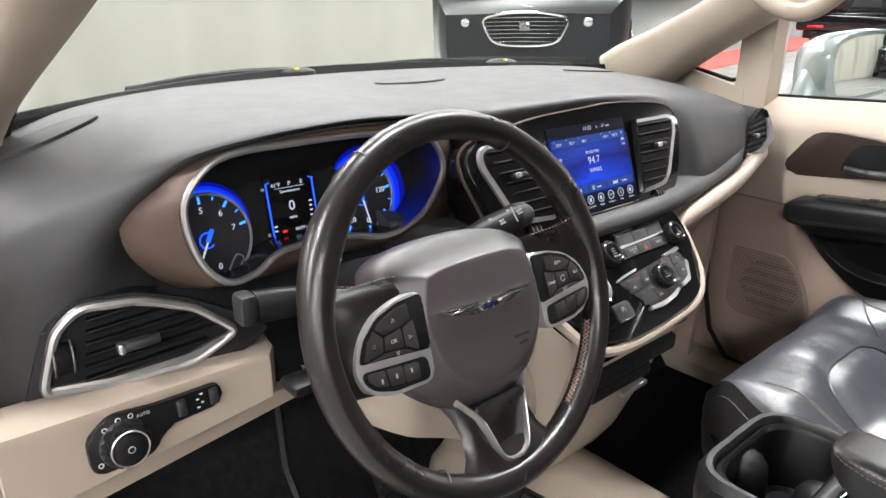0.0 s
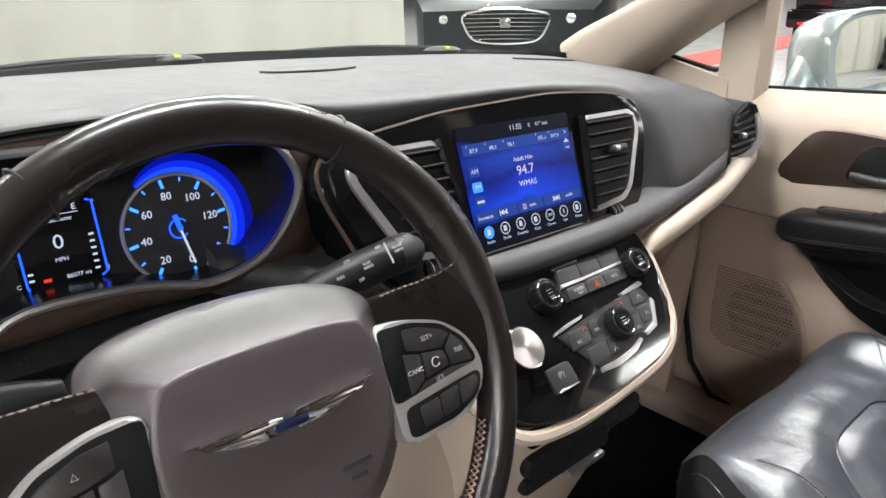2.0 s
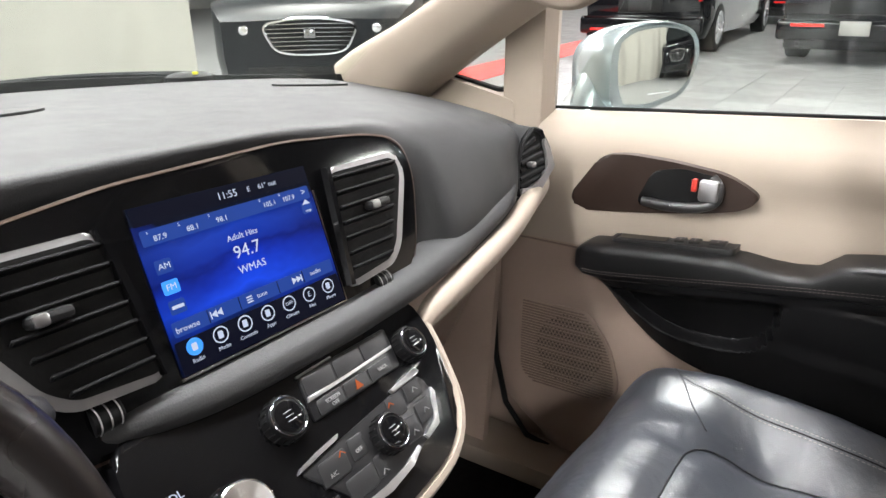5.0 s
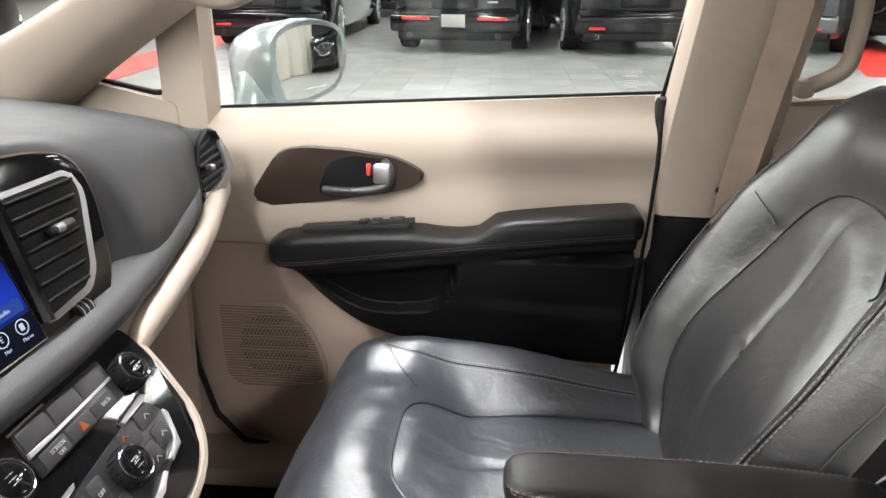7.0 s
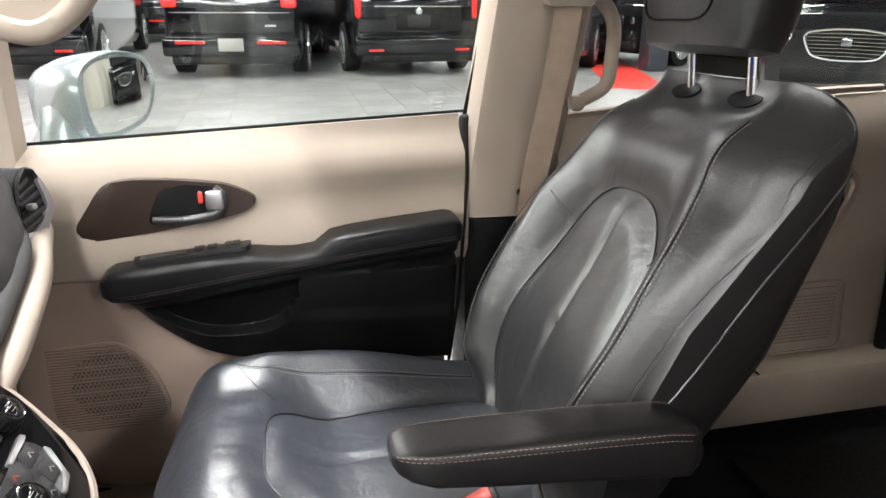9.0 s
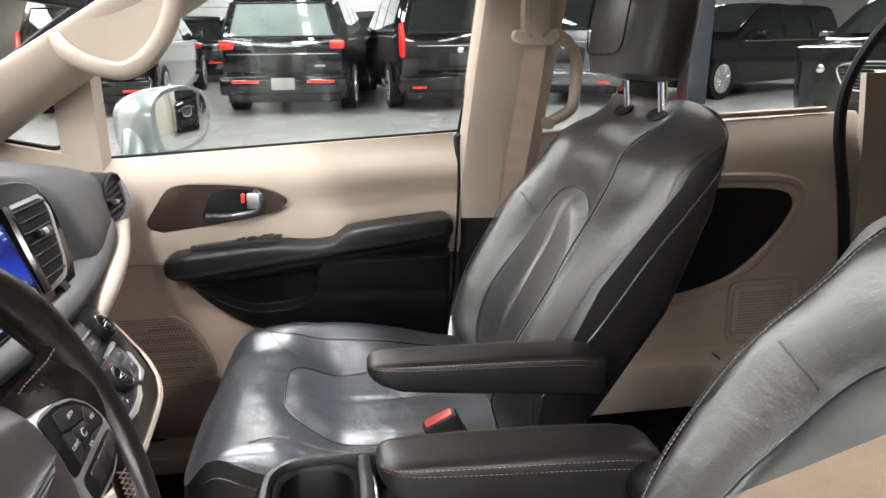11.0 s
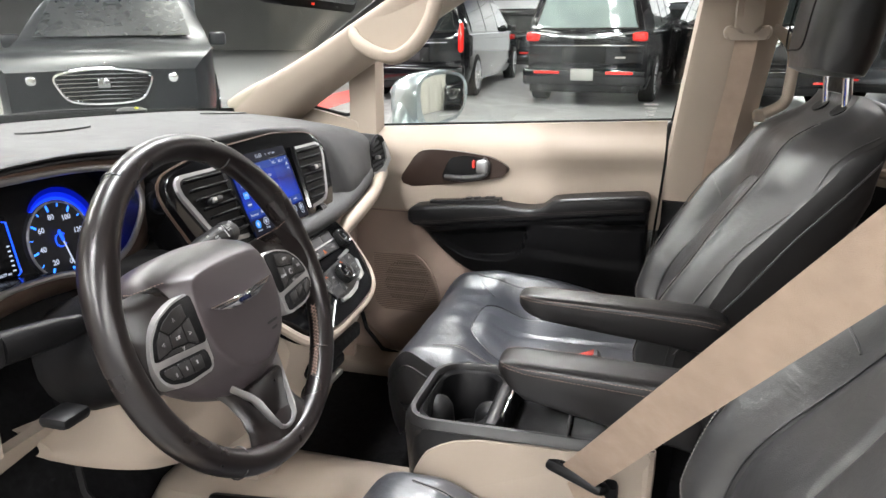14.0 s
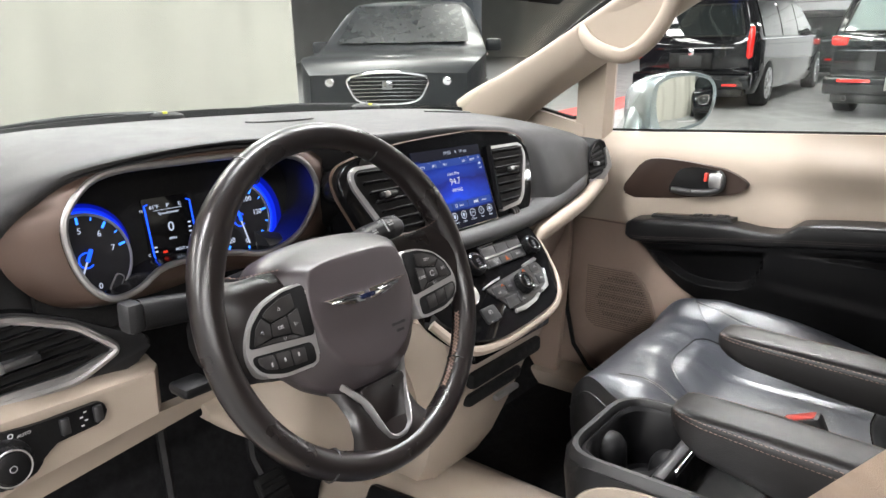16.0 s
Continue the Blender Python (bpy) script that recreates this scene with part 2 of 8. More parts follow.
def cyl(r, d0, d1, n=24, bev=0.0, m=None, r2=None):
    r2 = r if r2 is None else r2
    bm = bmesh.new()
    lo = [bm.verts.new((r * math.cos(a), r * math.sin(a), d0)) for a in (2 * math.pi * i / n for i in range(n))]
    hi = [bm.verts.new((r2 * math.cos(a), r2 * math.sin(a), d1)) for a in (2 * math.pi * i / n for i in range(n))]
    bm.faces.new(lo[::-1])
    top = bm.faces.new(hi)
    for i in range(n):
        bm.faces.new((lo[i], lo[(i + 1) % n], hi[(i + 1) % n], hi[i]))
    if bev > 0:
        bmesh.ops.bevel(bm, geom=top.edges[:], offset=bev, segments=2, profile=0.5, affect="EDGES")
    if m:
        bm.transform(m)
    return bm


def ringloft(rings, caps=True, closed=True, m=None, loop=False):
    bm = bmesh.new()
    vs = [[bm.verts.new(p) for p in ring] for ring in rings]
    n = len(rings[0])
    rows = list(zip(vs, vs[1:])) + ([(vs[-1], vs[0])] if loop else [])
    for a, b in rows:
        for i in range(n if closed else n - 1):
            j = (i + 1) % n
            bm.faces.new((a[i], a[j], b[j], b[i]))
    if caps and closed and not loop:
        bm.faces.new(vs[0][::-1])
        bm.faces.new(vs[-1])
    if m:
        bm.transform(m)
    return bm


def tube(pts, r, n=8, closed=False, flat=1.0, m=None, side=None):
    """A bar swept along pts; flat squashes it along its binormal; side: a fixed direction of the section."""
    pts = [Vector(p) for p in pts]
    k = len(pts)
    rings = []
    ref = None
    for i, p in enumerate(pts):
        a = pts[i - 1] if (closed or i > 0) else p
        b = pts[(i + 1) % k] if (closed or i < k - 1) else p
        t = (b - a).normalized()
        if side is not None:
            x = Vector(side)
        else:
            x = ref if ref is not None else (Vector((0, 0, 1)) if abs(t.z) < 0.9 else Vector((1, 0, 0)))
        x = (x - t * x.dot(t)).normalized()
        ref = x
        y = t.cross(x)
        rad = r[i] if isinstance(r, (list, tuple)) else r
        rings.append([p + x * (rad * math.cos(c)) + y * (rad * flat * math.sin(c)) for c in (2 * math.pi * j / n for j in range(n))])
    return ringloft(rings, caps=not closed, loop=closed, m=m)


def sheet(fn, nu, nv, thick=0.0, m=None, back=None):
    """A sheet over the unit square; back: the direction in which its thickness lies."""
    bm = bmesh.new()
    g = [[bm.verts.new(fn(i / nu, j / nv)) for j in range(nv + 1)] for i in range(nu + 1)]
    for i in range(nu):
        for j in range(nv):
            bm.faces.new((g[i][j], g[i + 1][j], g[i + 1][j + 1], g[i][j + 1]))
    if thick:
        d = Vector(back or (0, 0, -1)).normalized() * thick
        h = [[bm.verts.new(p.co + d) for p in row] for row in g]
        for i in range(nu):
            for j in range(nv):
                bm.faces.new((h[i][j], h[i][j + 1], h[i + 1][j + 1], h[i + 1][j]))
        for i in range(nu):
            for j in (0, nv):
                bm.faces.new((g[i][j], g[i + 1][j], h[i + 1][j], h[i][j]))
        for j in range(nv):
            for i in (0, nu):
                bm.faces.new((g[i][j], g[i][j + 1], h[i][j + 1], h[i][j]))
    if m:
        bm.transform(m)
    return bm


def join(*bms):
    out = bmesh.new()
    for b in bms:
        me = bpy.data.meshes.new("tmp")
        b.to_mesh(me)
        b.free()
        out.from_mesh(me)
        bpy.data.meshes.remove(me)
    return out


def lettering(name, body, size, m, material, parent, thick=0.0003, align="CENTER"):
    cu = bpy.data.curves.new(name, "FONT")
    cu.body, cu.size, cu.align_x, cu.align_y, cu.extrude, cu.resolution_u = body, size, align, "CENTER", thick, 2
    tmp = new("tmp_text", cu)
    me = bpy.data.meshes.new_from_object(tmp)
    bpy.data.objects.remove(tmp)
    bpy.data.curves.remove(cu)
    me.transform(m)
    me.name = name
    me.materials.clear()
    me.materials.append(material)
    ob = new(name, me)
    if parent:
        ob.parent = parent
        ob.matrix_parent_inverse = world_of(parent).inverted()
    return ob


def stitches(pts, r=0.0009, dash=0.0042, gap=0.0018, lift=(0, 0, 0)):
    """A row of separate thread stitches along a line."""
    pts = [Vector(p) + Vector(lift) for p in pts]
    d = [0.0]
    for p, q in zip(pts, pts[1:]):
        d.append(d[-1] + (q - p).length)

    def place(x):
        i = max(0, min(len(d) - 2, max(j for j in range(len(d)) if d[j] <= x)))
        return pts[i].lerp(pts[i + 1], (x - d[i]) / max(d[i + 1] - d[i], 1e-6))
    bm = bmesh.new()
    x = gap
    while x + dash < d[-1]:
        p, q = place(x), place(x + dash)
        t = (q - p).normalized()
        a = t.orthogonal().normalized()
        b = t.cross(a)
        rings = [[bm.verts.new(c + (a * math.cos(k * math.pi / 2) + b * math.sin(k * math.pi / 2)) * w) for k in range(4)] for c, w in ((p, r * 0.5), (p.lerp(q, 0.25), r), (p.lerp(q, 0.75), r), (q, r * 0.5))]
        for u, v in zip(rings, rings[1:]):
            for k in range(4):
                bm.faces.new((u[k], u[(k + 1) % 4], v[(k + 1) % 4], v[k]))
        bm.faces.new(rings[0][::-1])
        bm.faces.new(rings[-1])
        x += dash + gap
    return bm


def smooth01(a, b, x):
    t = min(1, max(0, (x - a) / (b - a)))
    return t * t * (3 - 2 * t)

# ---- van shell: floor, roof, pillars, glass ----
solo("floor", box((1.62, 2.75, 0.04), (0, -0.35, 0.34), 0.005), M_CARPET, "black carpeted van floor", "floor", kind="structure")
roof = solo("ceiling", sheet(lambda u, v: (-0.66 + 1.32 * u, 0.52 - 2.3 * v, 1.60 + 0.05 * (1 - (2 * u - 1) ** 2) + 0.03 * math.sin(math.pi * v)), 16, 16, 0.03, back=(0, 0, 1)),
            M_HEADLIN, "beige cloth headliner of the van", "ceiling", kind="structure")
solo("wall_rear", box((1.6, 0.04, 1.35), (0, -1.72, 0.98), 0.01), M_TAN, "plain tan trim closing the rear of the van", "wall", kind="structure")
toe = solo("wall_firewall", sheet(lambda u, v: (-0.80 + 1.6 * u, 0.94 + 0.32 * min(1, v * 1.6) , 0.36 + 0.62 * v), 4, 10, 0.02, back=(0, 1, 0)), M_CARPET,
           "black carpeted firewall and toe board", "wall", kind="structure")


def pillar_a(s):
    """The slanting windscreen pillar trim with its small quarter window frame; s: 1 passenger side, -1 driver side."""
    t = thing("pillar_trim", (s * 0.72, 1.2, 1.1), "beige moulded windscreen pillar trim", "pillar", kind="structure")

    def ring(f):
        y, z = 1.16 - 0.70 * f, 1.118 + 0.41 * f
        w = 0.049 + 0.022 * math.exp(-max(f, 0.0) / 0.14) - 0.006 * f
        xw, xd = 0.682 - 0.055 * f, 0.742 - 0.050 * f
        if s < 0:
            xw = 0.720 - 0.070 * smooth01(0.0, 0.6, f)
            xd = xw + 0.06
        sec = [(xw + 0.035, 1.12), (xw, 1.0), (xw - 0.004, 0.55), (xw + 0.004, 0.0), (xw + 0.022, -0.55), (xd, -0.98), (xd + 0.03, -1.05), (0.80 - 0.06 * f, -0.7), (0.80 - 0.06 * f, 0.9)]
        return [(s * p[0], y + 0.5 * w * p[1], z + 0.86 * w * p[1]) for p in catmull([(a, b, 0) for a, b in sec], 3, True)]
    part("pillar_body", ringloft([ring(-0.10 + 1.10 * k / 16) for k in range(17)]), M_BEIGE, t)
    return t


pillar_a(1)
pillar_a(-1)

# divider between quarter window and door window, and sill piece under the quarter window
solo("quarter_divider", ringloft([[(0.775, 0.925, z), (0.80, 0.935, z), (0.835, 0.925, z), (0.84, 0.845, z), (0.80, 0.832, z), (0.772, 0.845, z)]
                                  for z in (1.03, 1.08, 1.15, 1.22, 1.30)]), M_BEIGE,
     "beige upright trim between quarter window and door window", "trim", kind="structure")
solo("quarter_sill", prism(fillet([(0.90, 1.00), (1.30, 1.0), (1.30, 1.06), (1.09, 1.124), (1.045, 1.122), (0.945, 1.099), (0.90, 1.088)], 0.012), -0.003, 0.03, 0.003,
                           basis((0.775, 0, 0), (0, 1, 0), (0, 0, 1))), M_BEIGE, "beige sill trim under the quarter window", "trim", kind="structure")
quarter = thing("window_quarter", (0.80, 0.98, 1.1), "small triangular quarter window with black seal", "window", kind="structure")
QW = fillet([(1.052, 1.126), (0.930, 1.218), (0.918, 1.112), (0.942, 1.103)], 0.012)
part("pane", prism(QW, 0, 0.004, 0, basis((0.802, 0, 0), (0, 1, 0), (0, 0, 1))), M_GLASS, quarter).visible_shadow = False
part("seal", tube([(0.796, p[0], p[1]) for p in QW], 0.005, 6, True), M_RUBBER, quarter)


def windshield(u, v):
    x = -0.74 + 1.48 * u
    c = 1 - (2 * u - 1) ** 2
    y0, z0 = 1.22 + 0.26 * c, 1.10
    y1, z1 = 0.50 + 0.10 * c, 1.57 + 0.05 * c
    return (x * (1 - 0.10 * v), y0 + (y1 - y0) * v, z0 + (z1 - z0) * v + 0.035 * math.sin(math.pi * v))


wind = thing("window_windscreen", (0, 1.4, 1.1), "wide clear windscreen with black edge band", "windscreen", kind="structure")
part("pane", sheet(windshield, 24, 12, 0.005, back=(0, 0.45, 0.9)), M_GLASS, wind).visible_shadow = False
part("edge_band", join(tube([Vector(windshield(0.01, k / 12)) + Vector((0, -0.012, -0.008)) for k in range(13)], 0.012, 6),
                       tube([Vector(windshield(0.99, k / 12)) + Vector((0, -0.012, -0.008)) for k in range(13)], 0.012, 6)), M_RUBBER, wind)
part("cowl_band", sheet(lambda u, v: Vector(windshield(0.02 + 0.96 * u, 0.0)) + Vector((0, -0.020 + 0.004 * v, 0.004 + (0.020 + 0.016 * math.sin(math.pi * u)) * v)), 30, 3, 0.008, back=(0, 1, 0)), M_RUBBER, wind)
part("cowl", sheet(lambda u, v: Vector(windshield(0.02 + 0.96 * u, 0.0)) + Vector((0, 0.16 * v - 0.02, 0.015 - 0.035 * v)), 24, 3, 0.01), M_RUBBER, wind)


def wiper(x0, x1):
    t = thing("wiper", (x0, 1.45, 1.13), "black windscreen wiper with yellow tab at its pivot", "wiper", "wipers")

    def on(x, up, out):
        return Vector(windshield((x + 0.74) / 1.48, 0.03)) + Vector((0, out, up + 0.008))
    pts = [on(x0 + (x1 - x0) * k / 12, 0.004, 0.035) for k in range(13)]
    part("blade", tube(pts, 0.005, 6), M_RUBBER, t)
    part("arm", tube([p + Vector((0, -0.004, 0.006 * math.sin(math.pi * i / 12))) for i, p in enumerate(pts)], [0.010 - 0.0005 * i for i in range(13)], 6, flat=0.5), M_BLACK, t)
    c = on(x0, 0.004, 0.02)
    part("pivot", ringloft([[c + Vector((w * math.cos(a), 0.6 * w * math.sin(a), h)) for a in (2 * math.pi * j / 20 for j in range(20))] for w, h in ((0.056, -0.02), (0.050, 0.002), (0.032, 0.008), (0.016, 0.0095), (0.002, 0.010))]), M_BLACK, t)
    part("tab", box((0.010, 0.006, 0.007), c + Vector((-0.004, -0.020, 0.007)), 0.001), M_YELLOW, t)


M_YELLOW = mat("yellow_tab_plastic", (0.55, 0.52, 0.02), 0.5)
wiper(-0.12, -0.50)
wiper(0.435, 0.05)

# centre pillar on the passenger side, with belt
pil = thing("pillar_trim", (0.74, -0.05, 0.7), "beige upright centre pillar trim with black lower cover", "pillar", kind="structure")


def bp_ring(z):
    f = (z - 0.90) / 0.65
    y0, y1 = 0.060 - 0.075 * max(0, f) ** 1.1, -0.112 - 0.085 * max(0, f)
    x0 = 0.735 - 0.085 * max(0, f) ** 1.3
    return [(x0 + 0.05, y0 + 0.006, z), (x0 + 0.012, y0, z), (x0, y0 - 0.018, z), (x0 - 0.006, (y0 + y1) / 2, z), (x0, y1 + 0.02, z), (x0 + 0.015, y1, z), (x0 + 0.12, y1 - 0.01, z), (x0 + 0.12, y0, z)]


part("upper_trim", ringloft([bp_ring(0.915 + 0.70 * k / 10) for k in range(11)]), M_BEIGE, pil)
part("lower_trim", ringloft([[(p[0] - 0.004, p[1], z) for p in bp_ring(0.91)] for z in (0.42, 0.55, 0.70, 0.85, 0.912)]), M_BLACK, pil)
belt = thing("seat_belt", (0.66, -0.07, 1.35), "tan seat belt on a beige pillar anchor", "seat belt")


def strap(pts, w, across, thick=0.0025):
    c = catmull(pts, 8)
    a = Vector(across).normalized()
    rings = []
    for i, p in enumerate(c):
        t = (c[min(i + 1, len(c) - 1)] - c[max(i - 1, 0)]).normalized()
        s = (a - t * a.dot(t)).normalized() * w / 2
        n = t.cross(s).normalized() * thick / 2
        rings.append([p - s - n, p - s * 0.9 + n * 1.5, p + s * 0.9 + n * 1.5, p + s - n, p - n])
    return ringloft(rings)


part("webbing", strap([(0.626, -0.090, 1.318), (0.640, -0.082, 1.22), (0.655, -0.066, 1.10), (0.672, -0.052, 0.98), (0.68, -0.04, 0.80)], 0.047, (0.25, 1, 0)), M_WEB, belt)
AN = Matrix(((0, 0, -1, 0.640), (-1, 0, 0, -0.090), (0, 1, 0, 1.318), (0, 0, 0, 1)))
part("anchor_loop", prism(catmull([(-0.050, 0.004), (-0.044, 0.016), (-0.032, 0.016), (-0.024, 0.006), (0.0, 0.004), (0.024, 0.006), (0.032, 0.016), (0.044, 0.016), (0.050, 0.004), (0.044, -0.010), (0.028, -0.014), (0.0, -0.014), (-0.028, -0.014), (-0.044, -0.010)], 4, True), 0.0, 0.020, 0.006, AN, 3), M_BEIGE, belt)
part("anchor_cover", prism(fillet([(-0.026, 0.0), (0.026, 0.0), (0.028, 0.060), (0.022, 0.108), (-0.022, 0.108), (-0.028, 0.060)], 0.016), -0.01, 0.026, 0.010, AN, 3), M_BEIGE, belt)
part("cover_groove", tube([AN @ Vector(p) for p in ((-0.014, 0.034, 0.0262), (-0.016, 0.06, 0.0262), (-0.012, 0.084, 0.0262), (-0.006, 0.086, 0.0262))], 0.0012, 5), M_TAN, belt)
part("bolt", cyl(0.007, 0, 0.012, 12, 0.003, basis((0.722, -0.045, 0.965), (0, 1, 0), (0, 0, 1)) @ Matrix.Diagonal((1, 1, -1, 1))), M_BLACK, belt)


def grab_handle(name, pts, r, label):
    t = thing(name, pts[0], label, "handle")
    c = catmull(pts, 8)
    part("grip", tube(c, r, 10, flat=0.75), M_BEIGE, t)
    for p in (pts[0], pts[-1]):
        part("mount", box((0.03, 0.03, 0.03), p, 0.010), M_BEIGE, t)
    return t


grab_handle("grab_handle", [(0.70, -0.142, 1.335), (0.685, -0.175, 1.315), (0.68, -0.198, 1.275), (0.68, -0.198, 1.21), (0.685, -0.19, 1.165), (0.705, -0.145, 1.135)], 0.013,
            "beige loop grab handle on the centre pillar")
grab_handle("grab_handle", [(0.665, 0.865, 1.330), (0.640, 0.835, 1.300), (0.632, 0.79, 1.276), (0.632, 0.735, 1.266), (0.632, 0.685, 1.295), (0.632, 0.645, 1.35), (0.632, 0.622, 1.42), (0.645, 0.60, 1.50)], 0.019,
            "thick beige grab handle on the windscreen pillar")

# flat web that fills the loop of the pillar handle
solo("handle_web", prism(fillet([(0.86, 1.305), (0.80, 1.275), (0.735, 1.268), (0.685, 1.297), (0.648, 1.35), (0.625, 1.42), (0.60, 1.50), (0.66, 1.46), (0.74, 1.40), (0.83, 1.345)], 0.01), 0, 0.02, 0.003, basis((0.648, 0, 0), (0, 1, 0), (0, 0, 1))), M_BEIGE,
     "beige web between pillar and grab handle", "trim", kind="structure")

# header, roof rails and rear-view mirror
solo("roof_rail", tube([(0.655, 0.62, 1.505), (0.655, 0.3, 1.565), (0.655, -0.1, 1.59), (0.655, -0.8, 1.60), (0.655, -1.7, 1.58)], 0.05, 10), M_BEIGE, "beige roof rail trim above the door windows", "trim", kind="structure")
solo("roof_rail", tube([(-0.655, 0.62, 1.505), (-0.655, 0.3, 1.565), (-0.655, -0.1, 1.59), (-0.655, -0.8, 1.60), (-0.655, -1.7, 1.58)], 0.05, 10), M_BEIGE, "beige roof rail trim above the door windows", "trim", kind="structure")
rvm = thing("rear_view_mirror", (0.05, 0.66, 1.42), "black rear-view mirror with small red lamps", "mirror")
RV = basis((0.03, 0.652, 1.378), (1, -0.12, 0), (0, -0.12, 1))
part("housing", prism(fillet([(-0.125, -0.036), (0.125, -0.036), (0.125, 0.036), (-0.125, 0.036)], 0.022), -0.035, 0.0, 0.004, RV), M_BLACK, rvm)
part("mirror_glass", prism(fillet([(-0.119, -0.022), (0.119, -0.022), (0.119, 0.031), (-0.119, 0.031)], 0.018), 0.0005, 0.002, 0, RV), M_CHROME, rvm)
part("stem", tube([(0.03, 0.68, 1.39), (0.03, 0.72, 1.44), (0.03, 0.73, 1.53)], 0.014, 8), M_BLACK, rvm)
part("lamp", box((0.006, 0.004, 0.004), (-0.023, -0.029, 0.001), 0.001, 2, RV), G_RED, rvm)
part("sensor", box((0.008, 0.003, 0.003), (0.051, -0.0295, 0.001), 0.001, 2, RV), M_GREYBTN, rvm)

# ---- passenger door ----
door = thing("door_passenger", (0.78, 0.45, 0.42), "closed front passenger door with beige upper and black armrest", "car door", kind="structure")


def door_x(y, z):
    """Inner face of the door panel."""
    top = smooth01(0.99, 1.10, z)
    low = smooth01(0.84, 0.70, z)
    return 0.735 + 0.085 * top ** 1.5 + 0.010 * low + 0.018 * (0.6 - y) * (1 - top) - 0.012 * math.exp(-((z - 0.90) / 0.05) ** 2) + 0.011 * math.exp(-((z - 0.975 - 0.05 * (0.3 - y)) / 0.026) ** 2) * smooth01(0.52, 0.30, y)


def door_panel(u, v):
    y = 0.845 - 0.79 * u
    z0 = 0.845 - 0.012 * u
    z1 = 1.072 + 0.036 * u
    z = z0 + (z1 - z0) * v
    return (door_x(y, z), y + 0.03 * (1 - u) * smooth01(1.0, 0.86, z) , z)


part("upper_panel", sheet(door_panel, 30, 14, 0.02, back=(1, 0, 0)), M_BEIGE, door)


def door_low(u, v):
    """Lower tan panel, with a rounded front edge."""
    z = 0.385 + 0.465 * v
    yf = 0.905 - 0.115 * smooth01(0.55, 0.385, z) ** 1.6
    y = yf + (0.10 - yf) * u
    return (door_x(y, z) + 0.02 * smooth01(0.06, 0.0, u) + 0.014 * smooth01(0.46, 0.385, z), y, z)


part("lower_panel", sheet(door_low, 30, 14, 0.02, back=(1, 0, 0)), M_TAN, door)
part("window_strip", tube([(0.822, 0.845 - 0.80 * k / 8, 1.0765 + 0.036 * k / 8) for k in range(9)], 0.003, 6), M_RUBBER, door)
part("rear_edge", tube([(0.765, 0.052, 1.10), (0.745, 0.056, 1.0), (0.735, 0.062, 0.92), (0.735, 0.075, 0.75), (0.74, 0.095, 0.60), (0.75, 0.11, 0.5)], 0.0035, 6), M_RUBBER, door)
part("front_edge", tube([(0.745, 0.908, 0.86), (0.74, 0.912, 0.70), (0.74, 0.905, 0.58), (0.745, 0.88, 0.47), (0.75, 0.83, 0.405), (0.755, 0.73, 0.385)], 0.006, 6), M_RUBBER, door)
# black bolster and armrest
DX = basis((0, 0, 0), (0, -1, 0), (0, 0, 1))


def side_prism(pts, x, depth, bev):
    """A slab on the door, outline in (y, z), that stands out from plane x towards the cabin."""
    return prism([(-p[0], p[1]) for p in pts], -x, -x + depth, bev, DX, 3)


ARMLOW = [(0.085, 0.886), (0.35, 0.858), (0.55, 0.832), (0.66, 0.818), (0.71, 0.816)]
BOLLOW = [(0.085, 0.610), (0.30, 0.630), (0.46, 0.650), (0.56, 0.682), (0.63, 0.735), (0.675, 0.785), (0.706, 0.832)]


def bolster(u, v):
    y = 0.706 - 0.621 * u
    zt, zb = keyed(ARMLOW, y)[0] + 0.012, keyed(BOLLOW, y)[0]
    zb = min(zb, zt - 0.004)
    z = zt + (zb - zt) * v
    fall = 0.040 * smooth01(0.93, 1.0, v) + 0.035 * smooth01(0.04, 0.0, u) + 0.03 * smooth01(0.985, 1.0, u)
    line = zb + (zt - zb) * 0.52 + 0.012 * math.sin(u * 5.0)
    crease = 0.007 * smooth01(line - 0.020, line + 0.016, z) * smooth01(0.44, 0.62, u)
    zl = keyed([(0.385, 0.84), (0.395, 0.80), (0.405, 0.765), (0.43, 0.740), (0.47, 0.729), (0.55, 0.729), (0.61, 0.755), (0.655, 0.80), (0.67, 0.83)], y)[0]
    well = 0.030 * smooth01(0.0, 0.014, z - zl) * smooth01(zt - 0.020, zt - 0.045, z)
    return (0.660 + 0.066 * v ** 1.25 + fall + crease + well, y, z)


part("bolster", sheet(bolster, 84, 56, 0.02, back=(1, 0, 0)), M_BLACK, door)
ARMROWS = [(0.722, 0.843, 0.852, 0.030), (0.716, 0.829, 0.866, 0.044), (0.700, 0.821, 0.876, 0.053), (0.66, 0.818, 0.881, 0.056), (0.60, 0.826, 0.886, 0.057), (0.50, 0.839, 0.893, 0.057), (0.455, 0.845, 0.893, 0.057), (0.42, 0.849, 0.888, 0.057),
           (0.385, 0.853, 0.887, 0.057), (0.355, 0.859, 0.891, 0.057), (0.325, 0.862, 0.914, 0.058), (0.29, 0.865, 0.920, 0.058), (0.20, 0.875, 0.929, 0.058), (0.105, 0.886, 0.936, 0.058), (0.090, 0.890, 0.933, 0.054), (0.084, 0.898, 0.924, 0.045)]
arings = []
for y, zb, zt, w in ARMROWS:
    ring = []
    for k in range(28):
        a = 2 * math.pi * k / 28
        c, q = math.cos(a), math.sin(a)
        ring.append((0.710 + w * math.copysign(abs(c) ** 0.36, c), y, (zb + zt) / 2 + (zt - zb) / 2 * math.copysign(abs(q) ** 0.36, q)))
    arings.append(ring)
